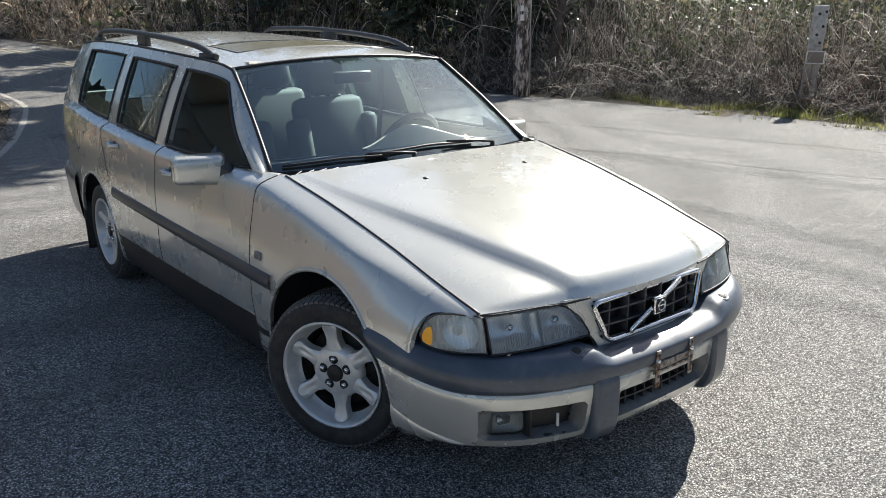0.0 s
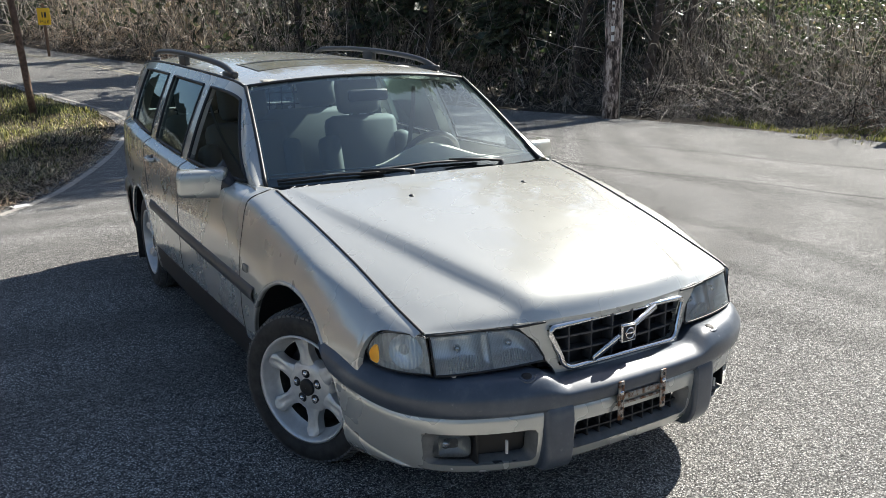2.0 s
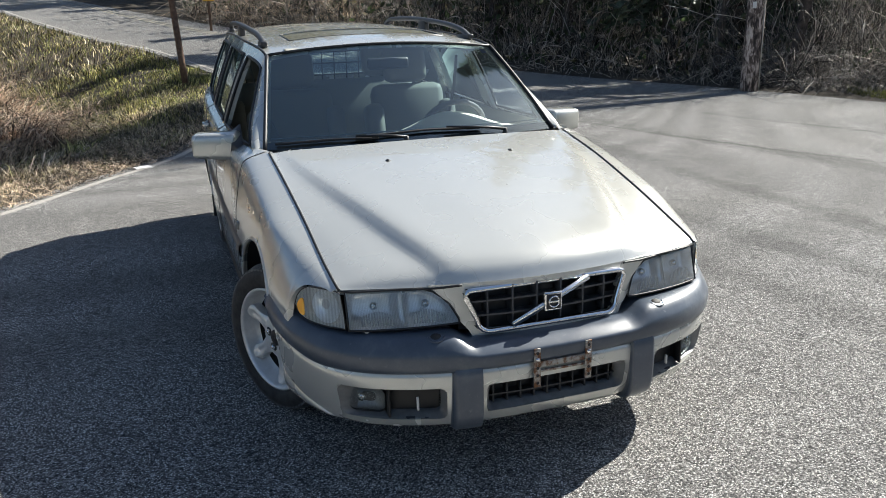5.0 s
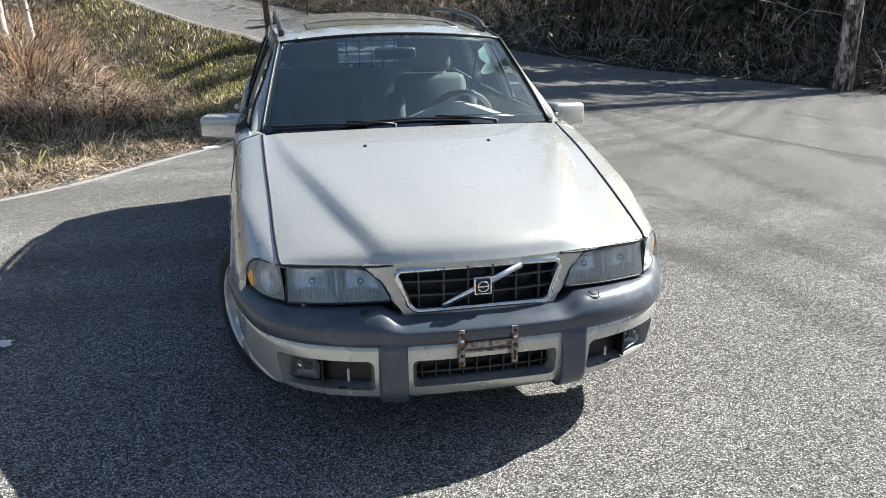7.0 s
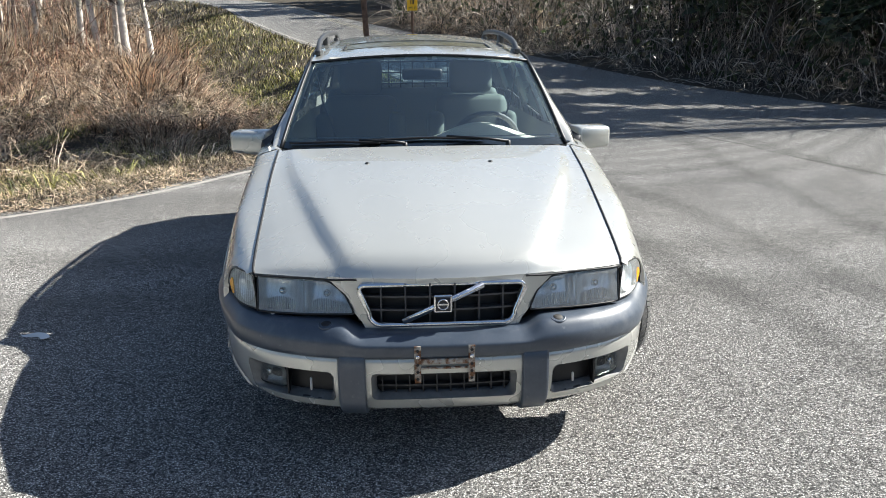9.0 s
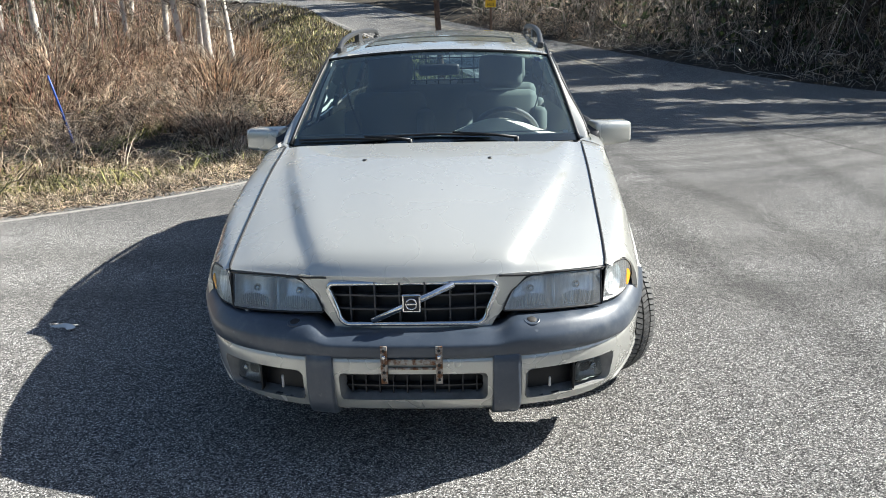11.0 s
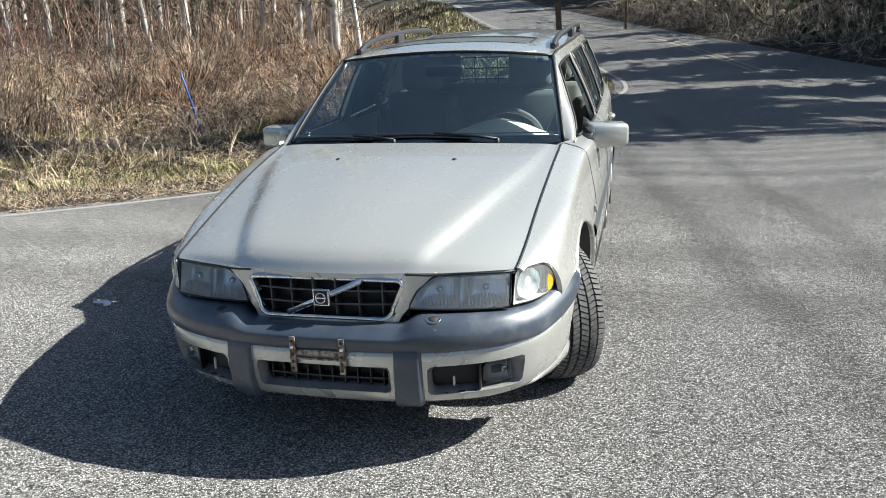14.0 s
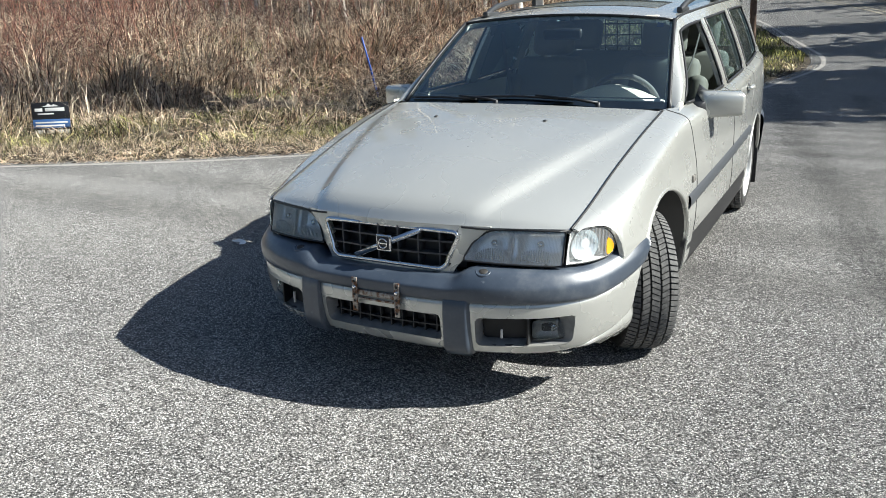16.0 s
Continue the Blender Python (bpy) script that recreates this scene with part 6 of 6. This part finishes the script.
def leaves(name, n, x0, x1, y0, y1, z0, z1, size, mat, lab, seg, sign, gap):
    p = scatter(n, x0, x1, y0, y1)
    l = far_from(seg, p, sign)
    ok = (l > gap) & clumpy(p, 0.8, -0.25)
    p, l = p[ok], l[ok]
    z = rg.uniform(0, 1, len(p)) ** 1.2 * np.clip((l - gap) * 1.4, 0.3, 1) * (z1 - z0) + z0
    c = stand(p) + np.stack([0 * z, 0 * z, z], 1)
    u = rg.normal(0, 1, (len(p), 3))
    u /= np.linalg.norm(u, axis=1, keepdims=True)
    w = np.cross(u, rg.normal(0, 1, (len(p), 3)))
    w /= np.linalg.norm(w, axis=1, keepdims=True)
    s = (size * rg.uniform(0.5, 1.3, len(p)))[:, None]
    v = np.stack([c - u * s, c + w * s * 0.45, c + u * s, c - w * s * 0.45], 1).reshape(-1, 3)
    k = np.arange(len(p))[:, None] * 4
    t = np.concatenate([k + np.array([[0, 1, 2]]), k + np.array([[0, 2, 3]])])
    bulk(name, v, t, mat, lab, "undergrowth")


leaves("undergrowth", 70000, 11, 22, -10, 13, 0, 2.6, 0.06, LEAF, "dark evergreen undergrowth and leaf litter", SEG_R, -1, 1.6)
leaves("wood_undergrowth", 60000, 0, 26, 12, 48, 0, 4.5, 0.13, LEAF, "dark evergreen undergrowth below the trees", SEG_R, -1, 1.2)
leaves("bank_undergrowth", 30000, -40, -4, 18, 40, 0, 4.0, 0.14, LEAF, "green undergrowth in the wood behind the bank", SEG_L, 1, 9.0)


# ---- trees ----
def needles(hgt, spread, low, seed, ring=6):
    """The drooping crown of a conifer."""
    r = np.random.default_rng(seed)
    c, u, w = [], [], []
    z = low
    while z < hgt - 0.3:
        f = (z - low) / (hgt - low)
        reach = spread * (1 - f) ** 0.8 * r.uniform(0.8, 1.15) + 0.15
        for k in range(ring):
            a = r.uniform(0, 6.283)
            ln = reach * r.uniform(0.6, 1.1)
            m = int(10 + ln * 10)
            t = r.uniform(0.12, 1, m)
            out = np.stack([np.cos(a) * t * ln, np.sin(a) * t * ln, z - 0.32 * ln * t ** 1.5 + 0 * t], 1)
            out += r.normal(0, 0.10 + 0.05 * ln, (m, 3)) * np.array([1, 1, 0.6])
            d = np.stack([np.cos(a) + r.normal(0, 0.5, m), np.sin(a) + r.normal(0, 0.5, m), r.normal(-0.45, 0.3, m)], 1)
            c.append(out), u.append(d * 0.20), w.append(r.normal(0, 0.075, (m, 3)))
        z += 0.42 + 0.2 * f
    c, u, w = np.concatenate(c), np.concatenate(u), np.concatenate(w)
    v = np.stack([c - u, c + w, c + u, c - w], 1).reshape(-1, 3)
    k = np.arange(len(c))[:, None] * 4
    return v, np.concatenate([k + np.array([[0, 1, 2]]), k + np.array([[0, 2, 3]])])


def conifer(hgt, spread, low, girth, seed, ring=6):
    tree = thing("conifer", "dark green conifer with drooping branches in the wood", "tree", group="conifers in the wood")
    r = random.Random(seed)
    bm = tube(bmesh.new(), [(r.uniform(-.1, .1) * z / 4, r.uniform(-.1, .1) * z / 4, z) for z in steps(-0.1, hgt, 8)], girth, 9, taper=0.02)
    part("trunk", bm, BARK, tree, "dark furrowed trunk")
    crown = bulk("crown", *needles(hgt, spread, low, seed, ring), NEEDLE, "", "")
    crown.parent = tree
    bm = bmesh.new()
    for k in range(46):
        z = r.uniform(max(0.8, low - 2), hgt * 0.8)
        a, ln = r.uniform(0, 6.283), r.uniform(0.5, 1.0) * spread * (1 - z / hgt) ** 0.7 + 0.3
        tube(bm, [(math.cos(a) * ln * t, math.sin(a) * ln * t, z - 0.3 * ln * t * t + r.uniform(-.05, .05)) for t in steps(0, 1, 3)], 0.03, 4, taper=0.008)
    tagged(part("branchwork", bm, BARK, tree), kind="stuff")
    return tree


def bare_tree(hgt, girth, seed, mat, label):
    r = random.Random(seed)
    tree = thing("bare_tree", label, "tree", group="bare trees")
    lean = r.uniform(-0.12, 0.12), r.uniform(-0.08, 0.08)
    line = [Vector((lean[0] * z + 0.05 * math.sin(z * 1.3 + seed), lean[1] * z + 0.04 * math.cos(z + seed), z)) for z in steps(-0.2, hgt, 9)]
    part("trunk", tube(bmesh.new(), line, girth, 8, taper=girth * 0.2), mat, tree, "pale mottled trunk" if mat is BIRCH else "")
    n = 120
    t = rg.uniform(0.18, 1, n)
    base = np.array([spline(line, k) for k in t])
    a = rg.uniform(0, 6.283, n)
    ln = rg.uniform(0.4, 1.5, n) * (1.15 - t) * hgt / 6
    v, f = twigs(base, np.stack([np.cos(a) * ln, np.sin(a) * ln, ln * rg.uniform(0.3, 1.3, n)], 1), rg.uniform(0.006, 0.02, n), 0 * n + 0.1 * np.ones(n), 0.25 * np.ones(n), 5)
    b2 = base.repeat(2, 0) + rg.normal(0, 0.25, (2 * n, 3)) + np.array([0, 0, 0.3])
    v2, f2 = twigs(b2, rg.normal(0, 0.3, (2 * n, 3)) + np.array([0, 0, 0.35]), rg.uniform(0.003, 0.008, 2 * n), 0.1 * np.ones(2 * n), 0.2 * np.ones(2 * n), 4)
    crown = bulk("crown", np.concatenate([v, v2]), np.concatenate([f, f2 + len(v)]), TWIG, "", "")
    crown.parent = tree
    return tree


def plant(kinds, places):
    """Stands copies of the given trees about; the first ones are used themselves."""
    for k, (x, y, rz, s) in enumerate(places):
        m = pose(x, y, height(x, y) - 0.05, 0, 0, rz) @ Matrix.Scale(s, 4)
        src = kinds[k % len(kinds)]
        if k < len(kinds):
            src.matrix_world = m
        else:
            twin = copy_thing(src, pose(x, y, height(x, y) - 0.05, 0, 0, rz))
            twin.scale = (s, s, s)


tr = random.Random(11)
kinds = [conifer(13, 1.7, 1.4, 0.19, 1), conifer(15, 2.0, 2.2, 0.24, 2), conifer(11, 1.5, 0.9, 0.15, 3)]
spots = [(13.2, 13.0), (9.8, 18.0), (8.8, 21.2), (8.2, 24.5), (11.2, 14.9), (16.5, 13.2), (13.6, 15.6), (15.6, 18.4), (11.4, 19.6), (13.0, 22.6), (15.8, 26.6), (17.8, 28.2), (15.0, 30.0), (17.4, 31.0), (13.2, 33.4), (10.8, 35.5), (3.4, 37.0), (5.2, 38.5), (0.2, 40.5), (3.0, 43.5), (-4.5, 48.0), (-1.0, 51.0), (20.0, 28.0), (7.0, 40.0), (12.0, 40.0)]
spots += [(27 + tr.uniform(-2, 4), y + tr.uniform(-1, 1)) for y in range(-24, 13, 3)]
spots += [(-22 + k * 2.6 + tr.uniform(-1, 1), 31 + tr.uniform(-2, 5) + 0.2 * k) for k in range(4)]
spots += [(-38 + k * 3.2, 27 + tr.uniform(-3, 6)) for k in range(7)]
plant(kinds, [(x + tr.uniform(-.4, .4), y + tr.uniform(-.4, .4), tr.uniform(0, 360), tr.uniform(0.42, 0.62) if x > 24 else tr.uniform(0.75, 0.92) if 9 < y < 24 and 5 < x < 20 else tr.uniform(0.6, 0.75) if 24 < y < 34 and x > 5 else tr.uniform(0.8, 1.1)) for x, y in spots])
tall = conifer(25.0, 2.3, 10.5, 0.09, 6, 18)
tall.matrix_world = pose(14.0, 13.1, height(14.0, 13.1) - 0.05)
birch = [bare_tree(8, 0.09, 4, BIRCH, "slender pale-barked bare tree behind the bank"), bare_tree(7, 0.07, 7, BIRCH, "slender pale-barked bare tree behind the bank"), bare_tree(9, 0.11, 9, BIRCH, "slender pale-barked bare tree behind the bank")]
plant(birch, [(x, y, tr.uniform(0, 360), tr.uniform(0.8, 1.15)) for x, y in ((-7.3, 15.8), (-6.75, 15.5), (-6.55, 16.1), (-6.1, 15.7), (-5.75, 16.0), (-14.4, 15.6), (-12.3, 15.4), (-8.2, 15.8), (-19.0, 18.5), (-17.6, 18), (-17.0, 17.2), (-15.2, 20), (-13.2, 19), (-11.6, 16.0), (-10.7, 16.4), (-10.0, 18.2), (-9.4, 19), (-9.0, 20.5), (-8.4, 21.4), (-8.6, 22.3), (-22, 16), (-24, 19), (-26, 14), (-20.5, 22))])
dark = [bare_tree(9, 0.13, 14, BARK, "dark bare deciduous tree in the wood"), bare_tree(8, 0.10, 15, BARK, "dark bare deciduous tree in the wood")]
plant(dark, [(x, y, tr.uniform(0, 360), tr.uniform(0.8, 1.1)) for x, y in ((11.6, 10.9), (10.9, 12.6), (12.0, 13.4), (14.6, 12.8), (13.2, 11.4), (15.4, 15.2), (12.4, 17.2), (14.0, 17.4), (17.6, 12.0), (18.4, 15.6), (10.4, 18.4), (16.8, 20.5), (9.2, 16.8), (8.0, 18.6), (7.2, 20.8), (25, 4), (24, 8), (26, 0), (25, -6))])

# far woods close the view all round
def backdrop(u, v):
    a = 2 * math.pi * u
    r = 78 + 6 * noise.noise(Vector((math.cos(a) * 4, math.sin(a) * 4, 0)))
    t = 13 + 5 * noise.noise(Vector((math.cos(a) * 23, math.sin(a) * 23, 1))) + 2.5 * noise.noise(Vector((math.cos(a) * 90, math.sin(a) * 90, 2)))
    return Vector((math.cos(a) * r, 10 + math.sin(a) * r, -1 + t * v))
WOODS = material("far_woods", (0.03, 0.035, 0.02), 0.95)
colour(WOODS, ramp(WOODS, noise_tex(WOODS, 0.9, 8, 0.75), (0.35, (0.008, 0.010, 0.006)), (0.6, (0.035, 0.04, 0.022)), (0.8, (0.09, 0.075, 0.05))))
ob = mesh_object("backdrop", grid(backdrop, steps(0, 1, 400), steps(0, 1, 6)), WOODS)
tagged(ob, "distant dark wooded skyline", "woods", kind="structure")

# loose stones on the asphalt
p = np.concatenate([scatter(5200, 0.5, 9.8, -2.5, 9.5), scatter(1500, -9, 1, -3, 6)])
l1, l2 = far_from(SEG_L, p, 1), far_from(SEG_R, p, -1)
p = p[(l1 < -0.05) & (l2 < 0.1)]
c = np.array([[x, y, rise(x, y)] for x, y in p])
r_ = rg.uniform(0.002, 0.0065, len(p)) ** 1.0
d_ = np.array([[1, 0, 0], [-1, 0, 0], [0, 1, 0], [0, -1, 0], [0, 0, 0.8], [0, 0, -0.3]])
v = c[:, None, :] + (d_[None] * rg.uniform(0.6, 1.3, (len(p), 6, 1))) * r_[:, None, None]
t = np.array([[0, 2, 4], [2, 1, 4], [1, 3, 4], [3, 0, 4]])
t = (np.arange(len(p))[:, None, None] * 6 + t[None]).reshape(-1, 3)
STONES = blade_mat("loose_stones", ((0.0, (0.02, 0.02, 0.02)), (0.6, (0.05, 0.048, 0.045)), (0.8, (0.25, 0.24, 0.22)), (1.0, (0.55, 0.53, 0.5))), 0.8, 0.0)
bulk("loose_stones", v.reshape(-1, 3), t, STONES, "small loose stones scattered on the asphalt", "gravel")

# ---- poles, signs and litter ----
def toward(x, y, z, rz, tilt=0.0):
    return pose(x, y, z, tilt, 0, rz)


WHITEPAINT = material("white_tag", (0.72, 0.72, 0.70), 0.5)
POLEBARK = material("blotched_pole_wood", (0.2, 0.17, 0.14), 0.85)
pm_ = node(POLEBARK, "Mapping")
pm_.inputs["Scale"].default_value = (7, 7, 2.2)
wire(POLEBARK, coords(POLEBARK), pm_.inputs["Vector"])
pb_ = noise_tex(POLEBARK, 1.6, 7, 0.75, pm_.outputs[0])
colour(POLEBARK, ramp(POLEBARK, pb_, (0.40, (0.02, 0.016, 0.014)), (0.49, (0.14, 0.105, 0.09)), (0.55, (0.48, 0.40, 0.35)), (0.70, (0.74, 0.67, 0.61))))
bump(POLEBARK, pb_, 0.7, 0.02)
pole = thing("utility_pole", "tall weathered wooden utility pole with white tags", "utility pole", pose(9.72, 9.95, 0.05))
part("shaft", tube(bmesh.new(), [(0.02 * math.sin(z), 0.015 * math.cos(z * 1.3), z) for z in steps(-0.2, 9.5, 14)], 0.175, 18, taper=0.14), POLEBARK, pole)
for k in range(5):
    bm = box(bmesh.new(), (-0.03, -0.004, -0.028), (0.03, 0.004, 0.028), 0.003, toward(-0.135, -0.135, 2.16 + 0.115 * k, -45))
    part("tag", bm, WHITEPAINT, pole, "white number tag")
for z, h_ in ((1.78, 0.11), (1.60, 0.12)):
    part("tag", box(bmesh.new(), (-0.035, -0.004, -h_ / 2), (0.035, 0.004, h_ / 2), 0.003, toward(-0.137, -0.137, z, -45)), WHITEPAINT, pole, "white number tag")
part("ground_wire", tube(bmesh.new(), [(0.05, -0.195, 0.0), (0.05, -0.195, 1.5), (0.05, -0.19, 4.0)], 0.012, 6), material("grey_conduit", (0.35, 0.33, 0.3), 0.6), pole)

PALEWOOD = material("bleached_wood", (0.55, 0.53, 0.5), 0.85)
colour(PALEWOOD, ramp(PALEWOOD, noise_tex(PALEWOOD, 12, 6, 0.7), (0.3, (0.24, 0.22, 0.2)), (0.55, (0.5, 0.48, 0.45)), (0.8, (0.66, 0.64, 0.6))))
stump = thing("old_post", "broken pale wooden post with dark holes beside the thicket", "post", pose(11.5, 4.7, 0, 2, 3, -40))
part("post_body", box(bmesh.new(), (-0.12, -0.06, -0.1), (0.12, 0.06, 0.95), 0.02), POLEWOOD, stump)
part("post_top", box(bmesh.new(), (-0.115, -0.055, 0.94), (0.115, 0.055, 1.76), 0.02), PALEWOOD, stump, "bleached upper part")
for x, z in ((-0.04, 1.62), (0.05, 1.42), (-0.03, 1.28), (0.04, 1.15), (0.07, 1.66)):
    part("knot_hole", lathe(bmesh.new(), [(-0.059, 0.026), (-0.056, 0.0005)], 10, 1, (x, 0, z)), BLACK, stump)
part("notice", box(bmesh.new(), (-0.16, -0.085, 0.80), (0.16, -0.072, 1.02), 0.004), material("notice_brown", (0.25, 0.2, 0.17), 0.6), stump, "small framed notice")
for p0, p1 in (((-0.16, 0.80), (0.16, 0.82)), ((-0.16, 1.0), (0.16, 1.02)), ((-0.16, 0.8), (-0.14, 1.02)), ((0.14, 0.8), (0.16, 1.02))):
    part("notice_frame", box(bmesh.new(), (p0[0], -0.09, p0[1]), (p1[0], -0.084, p1[1]), 0.001), WHITEPAINT, stump)
fence = thing("rail_fence", "thin weathered rail fence in the thicket", "fence", pose(11.75, 0, 0))
for y in (-7.0, -4.5, -2.0, 0.6, 3.0):
    part("fence_post", tube(bmesh.new(), [(0, y, -0.1), (0.02, y, 0.75)], 0.03, 7), POLEWOOD, fence)
for z in (0.68,):
    part("fence_rail", tube(bmesh.new(), [(0.0, y, z + 0.02 * math.sin(y)) for y in steps(-8, 4.0, 14)], 0.022, 6), POLEWOOD, fence)

DARKPOST = material("brown_post_wood", (0.12, 0.075, 0.05), 0.85)
colour(DARKPOST, ramp(DARKPOST, noise_tex(DARKPOST, 14, 5), (0.3, (0.07, 0.04, 0.028)), (0.7, (0.20, 0.13, 0.09))))
gp = thing("roadside_post", "leaning brown wooden post on the grassy corner", "post", pose(-0.66, 14.9, 0.55))
part("shaft", tube(bmesh.new(), [(-0.05 * z, 0, z) for z in steps(-0.2, 3.6, 6)], 0.066, 12, taper=0.06), DARKPOST, gp)

YSIGN = material("sign_yellow", (0.85, 0.52, 0.02), 0.45)
BLACKPAINT = material("sign_black", (0.02, 0.02, 0.02), 0.5)
ys_ = thing("road_sign", "yellow distance sign on a wooden post by the road", "road sign", pose(0.55, 24.2, rise(0.55, 24.2), 0, 0, -4) @ Matrix.Scale(0.86, 4))
part("sign_post", box(bmesh.new(), (-0.045, 0.0, -0.2), (0.045, 0.09, 1.75), 0.01), DARKPOST, ys_)
plate = part("sign_plate", box(bmesh.new(), (-0.20, -0.02, 1.05), (0.20, -0.005, 1.60), 0.006), YSIGN, ys_)
curve = bpy.data.curves.new("letters", "FONT")
curve.body, curve.size, curve.align_x, curve.extrude = "MILE", 0.14, "CENTER", 0.002
tmp = new("letters", curve)
lm = bpy.data.meshes.new_from_object(tmp)
bpy.data.objects.remove(tmp)
lm.materials.append(BLACKPAINT)
lt = new("letters", lm)
lt.parent = plate
lt.matrix_local = pose(0, -0.024, 1.10, 90)
for x0, x1 in ((-0.07, -0.03), (0.01, 0.07)):
    part("figure", box(bmesh.new(), (x0, -0.024, 1.29), (x1, -0.021, 1.47), 0.002), BLACKPAINT, plate)

# lawn sign at the foot of the straw
zs_ = height(-8.55, 4.1)
lawn = thing("yard_sign", "small black and blue yard sign on wire legs in straw", "sign", pose(-8.45, 4.08, zs_ - 0.02, -6, 0, 34) @ Matrix.Scale(0.86, 4))
panel_ = part("sign_panel", box(bmesh.new(), (-0.29, -0.004, 0.02), (0.29, 0.004, 0.55), 0.002), material("sign_black_gloss", (0.012, 0.012, 0.014), 0.4), lawn)
part("blue_field", box(bmesh.new(), (-0.288, -0.0065, 0.14), (0.288, -0.0045, 0.28), 0.0005), material("sign_blue", (0.05, 0.13, 0.32), 0.45), panel_)
for x0, x1, z0, z1 in ((-0.24, -0.12, 0.405, 0.455), (-0.08, 0.22, 0.405, 0.46), (-0.2, 0.05, 0.355, 0.375), (-0.25, 0.25, 0.215, 0.24), (-0.25, 0.2, 0.165, 0.19), (-0.27, -0.12, 0.055, 0.11), (-0.09, 0.03, 0.055, 0.11), (0.06, 0.27, 0.055, 0.11)):
    part("lettering_bar", box(bmesh.new(), (x0, -0.0075, z0), (x1, -0.0068, z1), 0.0002), WHITEPAINT, panel_)
bm = bmesh.new()
vs = [bm.verts.new(p) for p in ((-0.13, -0.0055, 0.48), (0.15, -0.0055, 0.48), (0.06, -0.0055, 0.515), (0.02, -0.0055, 0.50), (-0.02, -0.0055, 0.53), (-0.06, -0.0055, 0.50))]
bm.faces.new(vs)
part("mountain_mark", bm, WHITEPAINT, panel_, "", False)
for x in (-0.2, 0.2):
    part("wire_leg", tube(bmesh.new(), [(x, 0.006, -0.1), (x, 0.006, 0.5)], 0.004, 5), CHROME, lawn)

# blue stake leaning on the bank
zb = height(-6.57, 9.7) - 0.06
BLUE = material("blue_plastic", (0.03, 0.10, 0.42), 0.4)
stake = thing("blue_stake", "thin bright blue stake leaning in the grass", "stake", pose(-6.57, 9.7, zb))
part("rod", tube(bmesh.new(), [(0, 0, -0.05), (-0.02, -0.16, 0.42), (-0.03, -0.3, 0.8), (-0.05, -0.48, 1.29)], 0.022, 8, taper=0.014), BLUE, stake)
part("foot", box(bmesh.new(), (-0.07, -0.06, -0.02), (0.09, 0.06, 0.10), 0.03), BLUE, stake)
# paper on the road and a pale scrap
bm = grid(lambda u, v: Vector((u, v, 0.006 + 0.02 * (u * 3) ** 2 + 0.01 * math.sin(v * 20))), steps(-0.09, 0.09, 6), steps(-0.07, 0.07, 6), thick=(0, 0, -0.002))
ob = mesh_object("paper_scrap", bm, material("paper", (0.78, 0.77, 0.74), 0.7))
ob.matrix_world = pose(-1.40, 6.22, rise(-1.4, 6.2), 0, 0, 30)
tagged(ob, "crumpled white paper lying on the road line", "litter")
# a torn strip of pale plastic on the asphalt beside the car
def torn(u, v):
    w = along([(0.0, 0.004), (0.45, 0.010), (0.6, 0.018), (0.8, 0.050), (0.92, 0.042), (1.0, 0.006)], u)
    return Vector((0.19 * u, w * (v - 0.75) - 0.012 * math.sin(u * 7), 0.006 + 0.018 * math.sin(math.pi * u) ** 2 * v + 0.012 * u * u))
ob = mesh_object("plastic_scrap", grid(torn, steps(0, 1, 18), steps(0, 1, 4), thick=(0, 0, -0.002)), material("pale_plastic_scrap", (0.72, 0.73, 0.72), 0.55))
ob.matrix_world = pose(-2.09, 0.625, rise(-2.0, 0.6), 0, 0, -22)
tagged(ob, "torn strip of pale plastic lying on shaded asphalt", "litter")
